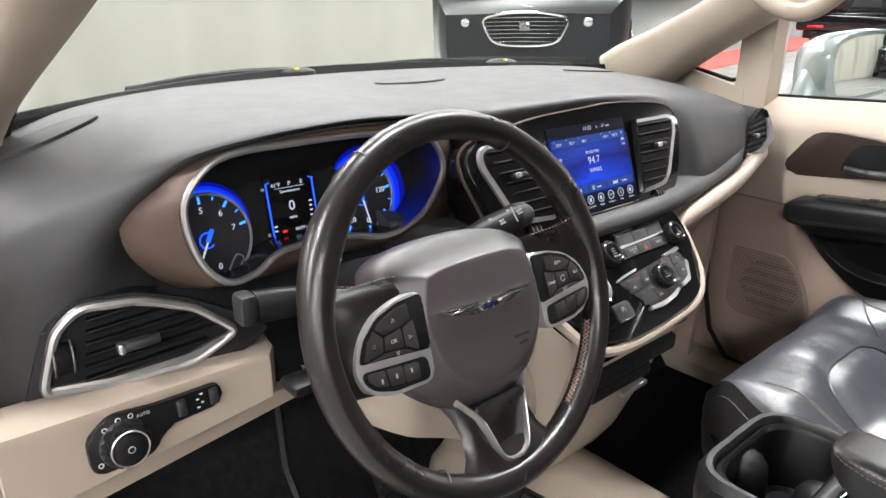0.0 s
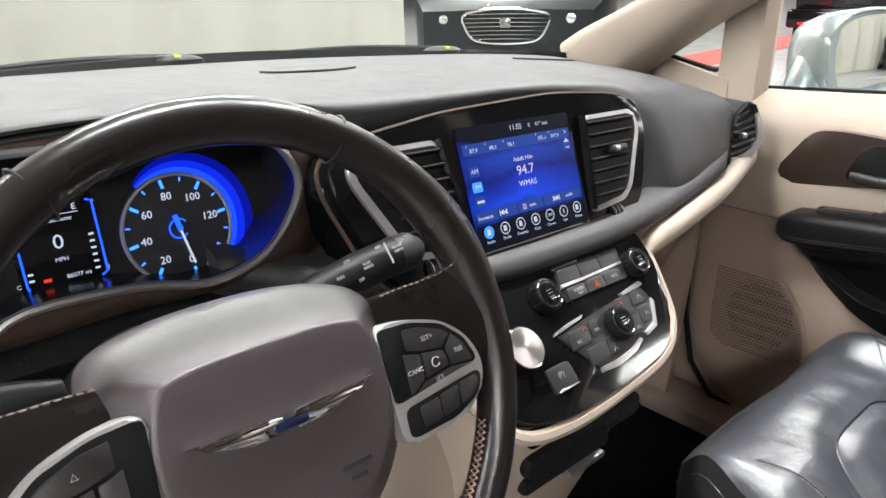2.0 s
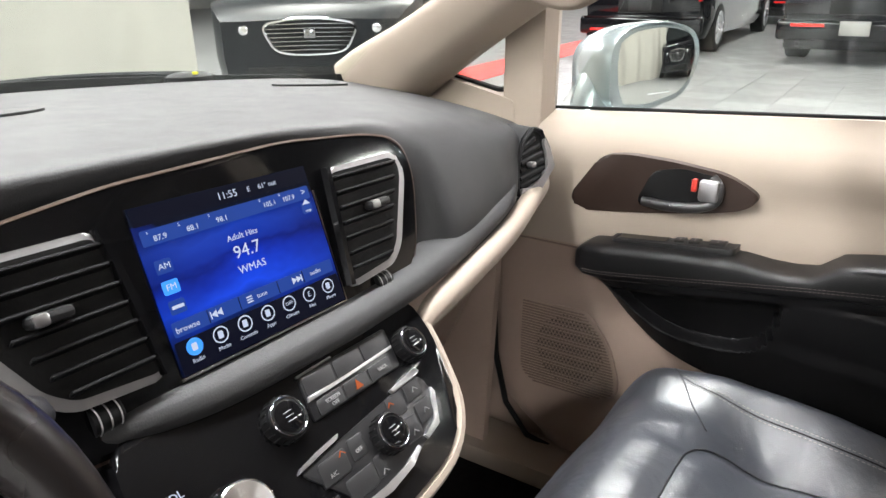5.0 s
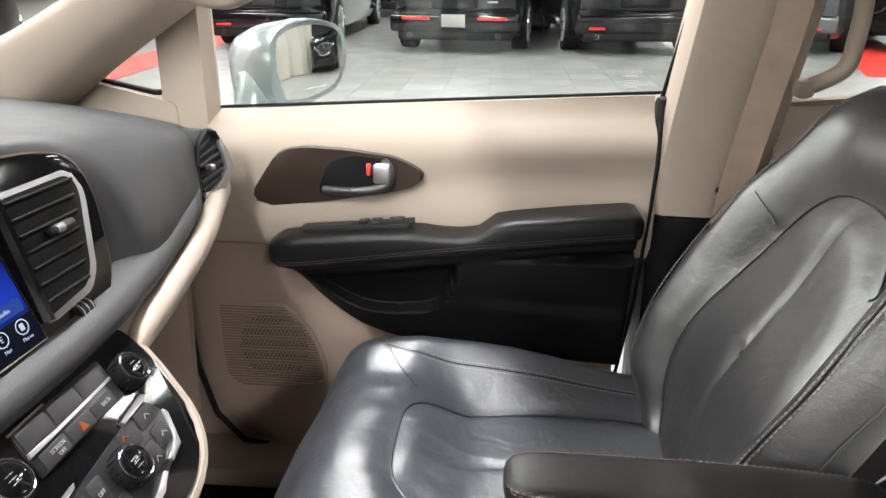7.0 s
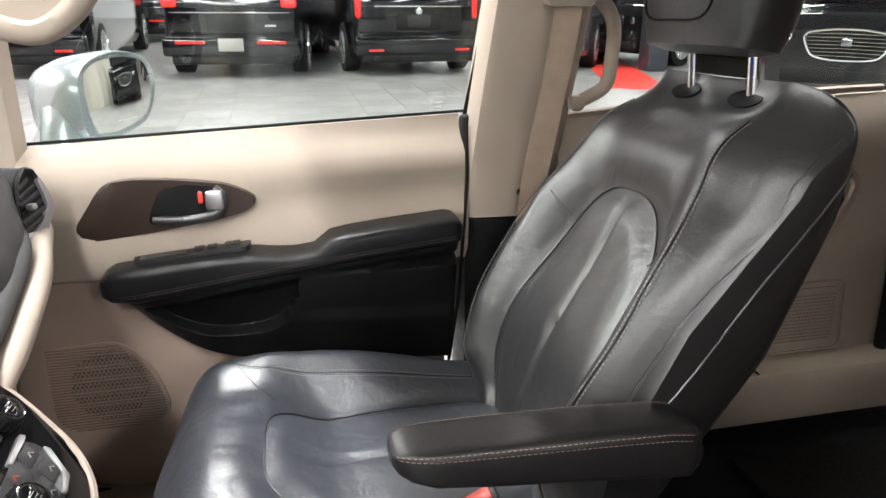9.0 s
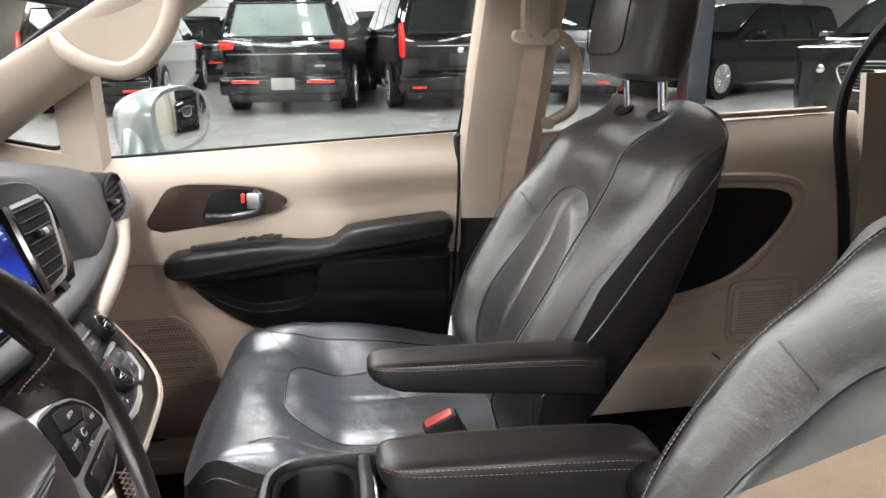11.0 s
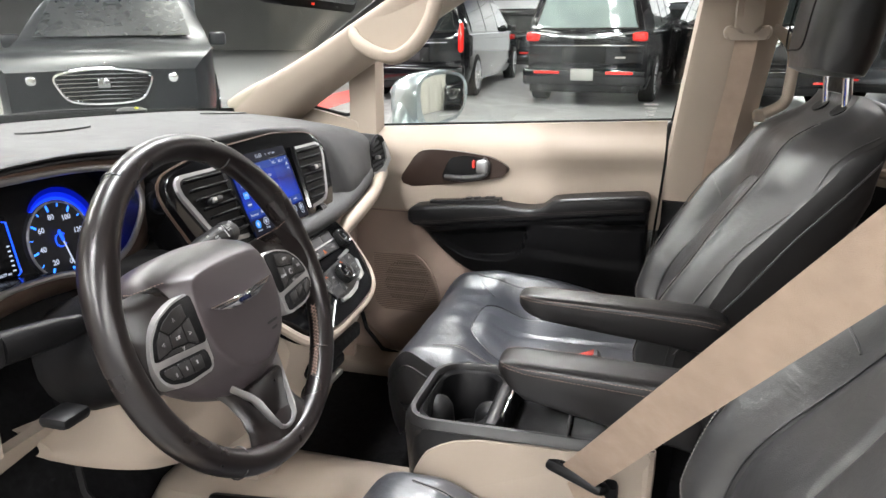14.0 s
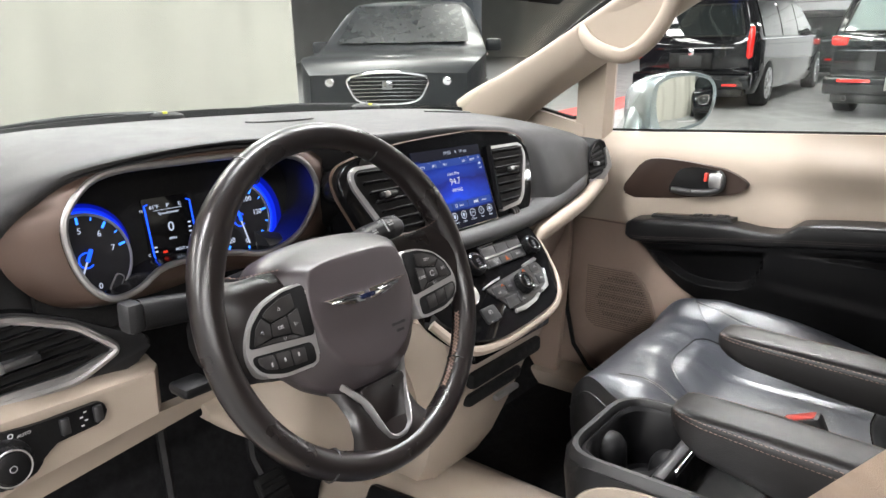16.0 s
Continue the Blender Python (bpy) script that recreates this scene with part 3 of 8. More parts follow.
part("armrest", ringloft(arings), M_DOORLEA, door, angle=50)
for up in (0.010, 0.0145):
    tagged(part("stitching", stitches([(0.6515, y, keyed(ARMLOW, y)[0] + 0.006 + up) for y in [0.70 - 0.6 * k / 32 for k in range(33)]], 0.00055, 0.0042, 0.0016), M_DIMSTITCH, door), kind="stuff")
part("panel_seam", tube([(door_x(y, 0.846) - 0.001, y, 0.847 - 0.02 * (0.87 - y)) for y in [0.87 - 0.018 * k for k in range(10)]], 0.0016, 5), M_SPK, door)
# bezel and release handle
BZ = fillet([(0.762, 0.936), (0.705, 1.018), (0.66, 1.024), (0.585, 1.020), (0.505, 1.010), (0.47, 0.995), (0.447, 0.978), (0.47, 0.957), (0.52, 0.945), (0.62, 0.930), (0.735, 0.917)], 0.018)
part("handle_bezel", side_prism(BZ, 0.756, 0.034, 0.008), mat("dark_bronze_trim", (0.040, 0.0255, 0.020), 0.38, 0.3, 0.12, 8, 0.05, 500), door, "dark bronze handle surround")
CUP = fillet([(0.640, 0.945), (0.615, 1.003), (0.57, 1.012), (0.515, 1.005), (0.503, 0.965), (0.53, 0.948), (0.60, 0.938)], 0.014)
cup = part("handle_cup", side_prism(CUP, 0.752, 0.0325, 0.002), M_BLACK, door)
part("release_handle", tube(catmull([(0.722, 0.628, 0.950), (0.714, 0.58, 0.949), (0.712, 0.535, 0.955), (0.712, 0.512, 0.968), (0.714, 0.510, 0.99), (0.718, 0.522, 1.003)], 6), 0.0085, 12, flat=0.8), mat("graphite_lever", (0.17, 0.168, 0.168), 0.30, 0.9, 0.05, 60, rvar=0.03), door, "graphite release lever")
part("lock_knob", box((0.018, 0.030, 0.034), (0.708, 0.522, 0.984), 0.005), M_SILVER, door)
part("lock_mark", box((0.012, 0.008, 0.020), (0.711, 0.545, 0.990), 0.002), M_RED, door, "red lock marker")
# window switches
SWM = Matrix.Translation((0.717, 0.56, 0.8865)) @ Matrix.Rotation(radians(-4.8), 4, "X") @ Matrix.Translation((-0.717, -0.56, -0.888))
sw = part("switch_panel", prism(fillet([(0.688, 0.470), (0.690, 0.665), (0.742, 0.668), (0.742, 0.466)], 0.012), 0.884, 0.8965, 0.003, SWM), M_CONSOLE, door, "satin black window switch bezel")
part("switch_tray", box((0.034, 0.082, 0.003), (0.714, 0.616, 0.8958), 0.0012, 1, SWM), M_PIANO, sw)
part("switch_tray_rim", tube([SWM @ Vector((0.714 + sx * 0.0175, 0.616 + sy * 0.0415, 0.8970)) for sx, sy in ((1, 1), (1, -1), (-1, -1), (-1, 1))], 0.0011, 5, True), M_DKPAD, sw)
for yy, wy in ((0.556, 0.017), (0.533, 0.017), (0.498, 0.026)):
    b = part("window_switch", prism(fillet([(0.702, yy - wy / 2), (0.728, yy - wy / 2), (0.728, yy + wy / 2), (0.702, yy + wy / 2)], 0.003), 0.894, 0.9000, 0.0015, SWM), M_PODBTN, sw)
    part("switch_mark", box((0.008, 0.0016, 0.0004), (0.714, yy, 0.9003), 0, 1, SWM), M_DIMLABEL, b)
# speaker
SP = fillet([(0.855, 0.715), (0.715, 0.722), (0.665, 0.66), (0.64, 0.575), (0.66, 0.55), (0.72, 0.535), (0.82, 0.545), (0.85, 0.585)], 0.03)
spk = part("speaker", side_prism(SP, 0.752, 0.014, 0.005), M_TAN, door)
grille = bmesh.new()
for i in range(26):
    for j in range(22):
        yy, zz = 0.835 - 0.0075 * i - 0.0037 * (j % 2), 0.552 + 0.0075 * j
        if ((yy - 0.745) / 0.068) ** 2 + ((zz - 0.632) / 0.072) ** 2 < 1:
            bmesh.ops.create_circle(grille, cap_ends=True, segments=6, radius=0.0026, matrix=basis((0.7366, yy, zz), (0, -1, 0), (0, 0, 1)))
tagged(part("speaker_hole", grille, mat("speaker_hole_dark", (0.085, 0.062, 0.050), 0.8), spk), kind="stuff")
for k in range(30):
    zz = 0.545 + 0.0058 * k
    ya = keyed([(0.535, 0.80), (0.56, 0.838), (0.60, 0.846), (0.71, 0.846)], zz)[0]
    yb = keyed([(0.535, 0.735), (0.555, 0.665), (0.58, 0.652), (0.66, 0.676), (0.72, 0.725)], zz)[0]
    part("speaker_rib", tube([(0.7370, ya, zz), (0.7370, yb, zz)], 0.0015, 5), M_SPK, spk)
# Black filler box, added to close the bright gap behind the door edge.
part("gap_filler", box((0.045, 0.036, 0.68), (0.800, 0.038, 0.768), 0.01), M_RUBBER, door)
# window frame and glass of the door
part("glass", sheet(lambda u, v: (0.826 - 0.11 * v ** 1.3, 0.835 - (0.80 + 0.07 * v) * u - 0.30 * v * (1 - u), 1.075 + 0.036 * u + 0.46 * v), 8, 8, 0.004, back=(1, 0, 0.2)), M_GLASS, door).visible_shadow = False
part("frame_rear", tube([(0.812, 0.045, 1.105), (0.79, 0.02, 1.25), (0.76, -0.01, 1.40), (0.72, -0.035, 1.54)], 0.004, 6), M_RUBBER, door)
# sticker bars on the glass corner
for k in range(4):
    part("sticker_bar", box((0.001, 0.035 - 0.006 * k, 0.003), (0.812, 0.10, 1.150 - 0.009 * k), 0), M_LABEL, door)

# ---- sliding door and rear side ----
slide = thing("door_sliding", (0.76, -0.5, 0.45), "tan trimmed sliding side door with black insert", "car door", kind="structure")


def slide_x(y, z):
    return 0.725 + 0.055 * smooth01(1.03, 1.14, z) ** 1.5 + 0.01 * smooth01(0.8, 0.6, z)


part("panel", sheet(lambda u, v: (slide_x(0, 0.40 + 0.73 * v), -0.125 - 0.86 * u, 0.40 + (0.70 + 0.035 * u) * v), 24, 16, 0.02, back=(1, 0, 0)), M_BEIGE, slide)
part("top_ledge", tube([(0.782, -0.13, 1.098), (0.782, -0.5, 1.130), (0.782, -0.90, 1.141)], 0.008, 6), M_BEIGE, slide)
INS = catmull([(-0.30, 0.965), (-0.52, 0.963), (-0.72, 0.955), (-0.785, 0.935), (-0.79, 0.90), (-0.74, 0.825), (-0.64, 0.74), (-0.52, 0.70), (-0.40, 0.69), (-0.30, 0.69)], 6, True)
part("insert", side_prism(INS, 0.745, 0.026, 0.006), M_BLACK, slide)
part("insert_recess", tube([(0.722, p[0] * 1.03 + 0.0, (p[1] - 0.83) * 1.16 + 0.835) for p in INS], 0.012, 6, True, 0.5), M_TAN, slide)
part("lower_pocket", side_prism(fillet([(-0.66, 0.56), (-0.84, 0.56), (-0.83, 0.70), (-0.66, 0.70)], 0.02), 0.742, 0.018, 0.006), M_BEIGE, slide)
gr2 = bmesh.new()
for i in range(20):
    for j in range(14):
        b = cyl(0.0026, 0, 0.0006, 6, 0, basis((0.7235, -0.675 - 0.0075 * i - 0.0037 * (j % 2), 0.572 + 0.0085 * j), (0, -1, 0), (0, 0, 1)))
        me_t = bpy.data.meshes.new("t")
        b.to_mesh(me_t)
        b.free()
        gr2.from_mesh(me_t)
        bpy.data.meshes.remove(me_t)
tagged(part("speaker_hole", gr2, M_SPK, slide), kind="stuff")
part("pocket_groove", tube([(0.7235, y, z) for y, z in fillet([(-0.645, 0.545), (-0.855, 0.545), (-0.845, 0.715), (-0.645, 0.715)], 0.03)], 0.003, 6, True), M_TAN, slide)
part("step_ledge", ringloft([[(0.735, y, 0.535), (0.700, y, 0.532), (0.672, y, 0.520), (0.662, y, 0.500), (0.665, y, 0.405), (0.735, y, 0.405)] for y in (-0.14, -0.40, -0.70, -0.98)]), M_BEIGE, slide)
part("ledge_joint", box((0.070, 0.003, 0.004), (0.700, -0.60, 0.5305), 0.001), M_RUBBER, slide)
part("latch", box((0.012, 0.022, 0.012), (0.70 + 0.07, -0.54, 1.140), 0.003), M_BLACK, slide)
part("pane", sheet(lambda u, v: (0.795 - 0.10 * v, -0.13 - 0.82 * u, 1.10 + 0.04 * u + 0.43 * v), 8, 6, 0.004, back=(1, 0, 0.2)), M_GLASS, slide).visible_shadow = False
part("seal", tube(catmull([(0.725, -1.05, 1.40), (0.725, -0.965, 1.31), (0.722, -0.905, 1.20), (0.72, -0.90, 1.08), (0.715, -0.93, 0.92), (0.715, -0.96, 0.70), (0.72, -0.97, 0.45)], 6), 0.014, 8), M_RUBBER, slide)
solo("rear_side_trim", sheet(lambda u, v: (0.735 - 0.03 * math.sin(math.pi * v), -0.965 - 0.75 * u, 0.38 + 0.85 * v), 10, 10, 0.02, back=(1, 0, 0)), M_BEIGE, "beige rear side trim behind the sliding door", "trim", kind="structure")
solo("door_step", box((0.07, 1.0, 0.07), (0.775, -0.52, 0.395), 0.012), M_BEIGE, "beige step trim under the sliding door", "trim", kind="structure")
solo("floor_mat", box((1.1, 0.9, 0.012), (0.05, -0.95, 0.368), 0.005), M_RUBBER, "black mat on the rear floor", "floor mat")
solo("cowl_side_panel", sheet(lambda u, v: (0.786 - 0.006 * math.sin(math.pi * v), 0.78 + 0.54 * u, 0.36 + 0.68 * v), 8, 8, 0.03, back=(1, 0, 0)), M_TAN, "tan body side trim beside the dash end", "trim", kind="structure")
solo("kick_panel", sheet(lambda u, v: (0.735 - 0.05 * (1 - v), 0.90 + 0.30 * u, 0.37 + 0.55 * v), 6, 6, 0.02, back=(1, 0, 0)), M_TAN, "tan kick panel beside the passenger footwell", "trim", kind="structure")
solo("door_sill", box((0.12, 1.0, 0.05), (0.72, 0.5, 0.375), 0.012), M_BEIGE, "beige sill trim under the passenger door", "trim", kind="structure")
solo("door_sill", box((0.14, 1.6, 0.06), (-0.76, 0.2, 0.375), 0.012), M_BEIGE, "beige sill trim under the open driver door", "trim", kind="structure")

# ---- driver side of the body behind the open door ----
# Unseen body side, added to keep light off the rear cabin.
side = thing("wall_driver_side", (-0.80, -0.9, 0.4), "unseen tan trimmed body side behind the driver with dark glass", "wall", kind="structure")
part("lower_trim", box((0.05, 1.40, 0.76), (-0.815, -1.02, 0.73), 0.015), M_TAN, side)
part("dark_pane", sheet(lambda u, v: (-0.80 + 0.11 * v, -0.42 - 1.30 * u, 1.10 + 0.46 * v), 6, 5, 0.005, back=(-1, 0, 0)), M_TINT, side)
part("pillar", tube([(-0.80, -0.34, 0.36), (-0.80, -0.36, 0.9), (-0.775, -0.38, 1.2), (-0.70, -0.42, 1.56)], 0.055, 10), M_BEIGE, side)

# ---- dashboard ----
dash = thing("dashboard", (0, 1.0, 0.8), "grey padded dashboard with beige lower half and bronze trim", "dashboard")
# profile rows: x, then (y, z) of: screen edge, top middle, top front, brow, front, lower edge
PADTOP = [
    (-0.835, 1.20, 1.055, 1.05, 1.062, 0.93, 1.050),
    (-0.74, 1.24, 1.090, 1.06, 1.100, 0.90, 1.085),
    (-0.62, 1.31, 1.115, 1.07, 1.140, 0.86, 1.140),
    (-0.45, 1.38, 1.125, 1.08, 1.150, 0.85, 1.152),
    (-0.30, 1.42, 1.125, 1.08, 1.140, 0.85, 1.145),
    (-0.15, 1.44, 1.125, 1.09, 1.132, 0.87, 1.132),
    (0.10, 1.44, 1.125, 1.09, 1.130, 0.87, 1.130),
    (0.30, 1.40, 1.125, 1.09, 1.128, 0.86, 1.122),
    (0.48, 1.33, 1.125, 1.07, 1.122, 0.87, 1.108),
    (0.62, 1.25, 1.120, 1.05, 1.108, 0.88, 1.085),
    (0.72, 1.20, 1.105, 1.02, 1.085, 0.88, 1.060),
]
PADFRONT = [
    (-0.835, 0.88, 1.010, 0.865, 0.95, 0.86, 0.87),
    (-0.74, 0.86, 1.050, 0.850, 0.97, 0.84, 0.87),
    (-0.66, 0.805, 1.110, 0.885, 1.03, 0.86, 0.90),
    (-0.60, 0.795, 1.132, 0.930, 1.09, 0.94, 0.93),
    (-0.45, 0.790, 1.146, 0.940, 1.11, 0.950, 0.96),
    (-0.30, 0.795, 1.138, 0.930, 1.09, 0.93, 0.96),
    (-0.24, 0.805, 1.125, 0.87, 1.03, 0.80, 0.95),
    (-0.10, 0.815, 1.125, 0.86, 1.04, 0.79, 0.95),
    (0.10, 0.815, 1.124, 0.86, 1.04, 0.79, 0.95),
    (0.24, 0.805, 1.110, 0.80, 1.02, 0.74, 0.945),
    (0.30, 0.790, 1.095, 0.745, 1.01, 0.725, 0.945),
    (0.45, 0.790, 1.082, 0.755, 1.01, 0.745, 0.960),
    (0.52, 0.793, 1.076, 0.768, 1.015, 0.760, 0.970),
    (0.58, 0.804, 1.070, 0.790, 1.02, 0.786, 0.978),
    (0.66, 0.822, 1.050, 0.810, 1.01, 0.806, 0.985),
    (0.72, 0.840, 1.035, 0.83, 1.00, 0.83, 0.985),
]


def pad(u, v):
    x = -0.835 + 1.555 * u
    a, b = keyed(PADTOP, x), keyed(PADFRONT, x)
    pts = [(a[0], a[1]), (a[2], a[3]), (a[4], a[5]), (b[0], b[1]), (b[2], b[3]), (b[4], b[5])]
    w = v * 5
    rows = [(i, *p) for i, p in enumerate(pts)]
    y, z = keyed(rows, w)
    back = 0.790 + 0.362 * (z - 1.09)
    if y < back and z > 0.935:
        y += (back - y) * smooth01(0.318, 0.276, abs(x))
    return (x, y, z)


part("top_pad", sheet(pad, 130, 46, 0.012, back=(0, 0.7, -0.7)), M_PAD, dash, "grey soft-touch upper pad")


def on_pad(x, y):
    """Height of the pad's top at a place."""
    u = (x + 0.835) / 1.555
    lo, hi = 0.0, 0.45
    for _ in range(24):
        mid = (lo + hi) / 2
        if pad(u, mid)[1] > y:
            lo = mid
        else:
            hi = mid
    return pad(u, lo)[2]


def top_grille(x, y, w, d, yaw=0.0, lift=0.0):
    """Oval speaker or defroster grille let into the pad."""
    g = part("top_grille", ringloft([[(x + w * q * math.cos(a), y + d * q * math.sin(a) + yaw * w * q * math.cos(a), on_pad(x + w * q * math.cos(a), y + d * q * math.sin(a) + yaw * w * q * math.cos(a)) + h + lift)
                                      for a in (2 * math.pi * k / 32 for k in range(32))] for q, h in ((1.0, -0.004), (0.99, 0.0030), (0.96, 0.0036), (0.92, 0.0032), (0.8, 0.0032), (0.6, 0.0032), (0.4, 0.0032), (0.2, 0.0032), (0.05, 0.0032))]), M_PAD, dash)
    holes = bmesh.new()
    for i in range(-20, 21):
        for j in range(-12, 13):
            px, py = i * 0.0075 + (j % 2) * 0.0037, j * 0.0065
            if (px / (w * 0.88)) ** 2 + (py / (d * 0.88)) ** 2 < 1:
                bmesh.ops.create_circle(holes, cap_ends=True, segments=6, radius=0.0015, matrix=Matrix.Translation((x + px, y + py + yaw * px, on_pad(x + px, y + py + yaw * px) + 0.0042 + lift)))
    tagged(part("grille_hole", holes, M_DKPAD, g), kind="stuff")


top_grille(-0.705, 1.075, 0.068, 0.036, -0.25, 0.001)
top_grille(-0.02, 1.19, 0.085, 0.035)
top_grille(0.52, 1.17, 0.075, 0.030, -0.2)

# screen and vents block
SC = basis((0, 0.782, 1.09), (1, 0, 0), (0, 0.34, 0.94))
BEZ = fillet([(-0.258, 0.002), (-0.21, 0.013), (-0.10, 0.026), (0.08, 0.032), (0.20, 0.023), (0.252, 0.010), (0.260, -0.03), (0.228, -0.110), (0.190, -0.146), (0.08, -0.154), (-0.08, -0.158),
              (-0.190, -0.155), (-0.232, -0.120), (-0.270, -0.025)], 0.026)
stack = thing("centre_stack", (0, 0.75, 0.8), "gloss black centre stack with touchscreen, vents and climate controls", "control panel")
part("bezel_rim", prism([(p[0] * 1.035, (p[1] + 0.055) * 1.06 - 0.055) for p in BEZ], -0.05, 0.004, 0.004, SC), M_PIANO, stack, "gloss black outer rim")
part("bezel_line", tube([SC @ Vector((p[0] * 1.034, (p[1] + 0.055) * 1.058 - 0.055, 0.002)) for p in BEZ], 0.0024, 6, True), M_BROWN, stack)
bezel = part("bezel", prism(BEZ, -0.05, 0.010, 0.006, SC), M_PIANO, stack, "piano black surround")

SU = SC @ Matrix.Translation((0, -0.0157, 0)) @ Matrix.Diagonal((1, 0.912, 1, 1))
# touchscreen: display x -0.098..0.090, up -0.122..0.026
def screen_paint():
    """Blue display: a bright band over a darker ridge, generated from the plane's own coordinates."""
    m = bpy.data.materials.new("lit_display")
    m.use_nodes = True
    nt = m.node_tree
    b = nt.nodes["Principled BSDF"]
    b.inputs["Base Color"].default_value = (0.005, 0.006, 0.01, 1)
    b.inputs["Roughness"].default_value = 0.22
    b.inputs["Specular IOR Level"].default_value = 0.05
    tc = nt.nodes.new("ShaderNodeTexCoord")
    sep = nt.nodes.new("ShaderNodeSeparateXYZ")
    nt.links.new(tc.outputs["Generated"], sep.inputs[0])
    no = nt.nodes.new("ShaderNodeTexNoise")
    no.inputs["Scale"].default_value = 3.0
    no.inputs["Detail"].default_value = 3
    nt.links.new(tc.outputs["Generated"], no.inputs["Vector"])
    add = nt.nodes.new("ShaderNodeMath")
    add.operation = "MULTIPLY_ADD"
    add.inputs[1].default_value = 0.30
    nt.links.new(no.outputs["Fac"], add.inputs[0])
    nt.links.new(sep.outputs["Z"], add.inputs[2])
    ramp = nt.nodes.new("ShaderNodeValToRGB")
    el = ramp.color_ramp.elements
    el[0].position, el[0].color = 0.14, (0.002, 0.006, 0.030, 1)
    el[1].position, el[1].color = 1.14, (0.003, 0.006, 0.02, 1)
    for pos, col in ((0.33, (0.004, 0.015, 0.10, 1)), (0.50, (0.008, 0.065, 0.80, 1)), (0.64, (0.002, 0.022, 0.40, 1)), (0.70, (0.001, 0.010, 0.20, 1)), (0.735, (0.003, 0.022, 0.30, 1)), (0.88, (0.008, 0.045, 0.45, 1)), (0.985, (0.004, 0.02, 0.24, 1))):
        e = el.new(pos)
        e.color = col
    nt.links.new(add.outputs[0], ramp.inputs[0])
    nt.links.new(ramp.outputs[0], b.inputs["Emission Color"])
    dist = nt.nodes.new("ShaderNodeVectorMath")
    dist.operation = "DISTANCE"
    dist.inputs[1].default_value = (0.45, 0.5, 0.56)
    nt.links.new(tc.outputs["Generated"], dist.inputs[0])
    halo = nt.nodes.new("ShaderNodeMapRange")
    halo.inputs[1].default_value, halo.inputs[2].default_value = 0.08, 0.62
    halo.inputs[3].default_value, halo.inputs[4].default_value = 1.25, 0.50
    nt.links.new(dist.outputs["Value"], halo.inputs[0])
    nt.links.new(halo.outputs[0], b.inputs["Emission Strength"])
    return m


G_PANEL = glow("display_button_blue", (0.025, 0.085, 0.46), 0.70)
G_HOT = glow("display_button_bright", (0.05, 0.30, 1.0), 1.3)
G_DARK = glow("display_dark_band", (0.001, 0.003, 0.02), 0.4)
scr = part("touchscreen", prism([(-0.100, -0.124), (0.092, -0.124), (0.092, 0.028), (-0.100, 0.028)], 0.0105, 0.0125, 0, SU), screen_paint(), stack, "lit blue radio touchscreen")


def on_scr(x, y, size, body, material=G_WHITE, align="CENTER"):
    lettering("screen_text", body, size, SU @ Matrix.Translation((x, y, 0.0138)), material, scr, 0.0001, align)


def bar_scr(x, y, w, h, material, d=0.0131, r=0.002):
    part("screen_button", prism(fillet([(x - w / 2, y - h / 2), (x + w / 2, y - h / 2), (x + w / 2, y + h / 2), (x - w / 2, y + h / 2)], r, 2), d - 0.0004, d, 0, SU), material, scr)


bar_scr(-0.004, 0.019, 0.190, 0.016, G_DARK, 0.0130)
bar_scr(-0.004, -0.1085, 0.190, 0.030, G_DARK, 0.0130)
bar_scr(-0.004, 0.0, 0.184, 0.014, G_PANEL)
for x, y, s, body in ((-0.006, 0.0185, 0.0100, "11:55"), (0.018, 0.0185, 0.0072, "E"), (0.040, 0.0185, 0.0072, "61° out"),
                      (-0.080, -0.002, 0.0072, "87.9"), (-0.049, -0.002, 0.0072, "88.1"), (-0.019, -0.002, 0.0072, "98.1"), (0.036, -0.001, 0.0072, "105.1"), (0.060, -0.001, 0.0072, "107.9"),
                      (-0.090, 0.004, 0.004, "1"), (-0.061, 0.004, 0.004, "2"), (-0.031, 0.004, 0.004, "3"), (0.026, 0.005, 0.004, "5"), (0.050, 0.005, 0.004, "6"),
                      (0.080, 0.001, 0.010, ">"), (-0.004, -0.022, 0.0082, "Adult Hits"), (-0.004, -0.037, 0.0175, "94.7"), (-0.004, -0.054, 0.0105, "WMAS"),
                      (-0.004, -0.083, 0.0065, "tune"), (0.064, -0.083, 0.0065, "audio"), (-0.083, -0.084, 0.0075, "browse")):
    on_scr(x, y, s, body)
for y, body, g in ((-0.027, "AM", G_PANEL), (-0.046, "FM", G_HOT), (-0.064, "", G_PANEL)):
    bar_scr(-0.085, y, 0.015, 0.0125, g)
    if body:
        on_scr(-0.085, y, 0.0078, body)
    else:
        bar_scr(-0.085, y, 0.011, 0.003, G_WHITE, 0.0136, 0.0005)
bar_scr(-0.004, -0.083, 0.184, 0.0135, G_PANEL)
for x in (-0.048, 0.034):
    for k in (0, 1):
        sgn = -1 if x < 0 else 1
        if k:
            part("screen_icon", box((0.0010, 0.0070, 0.0005), (x + 0.0115 * sgn, -0.083, 0.01345), 0, 1, SU), G_WHITE, scr)
        part("screen_icon", prism([(x + 0.0055 * k * sgn, -0.0865), (x + 0.0055 * (k + 1) * sgn, -0.083), (x + 0.0055 * k * sgn, -0.0795)][::sgn], 0.0132, 0.0137, 0, SU), G_WHITE, scr)
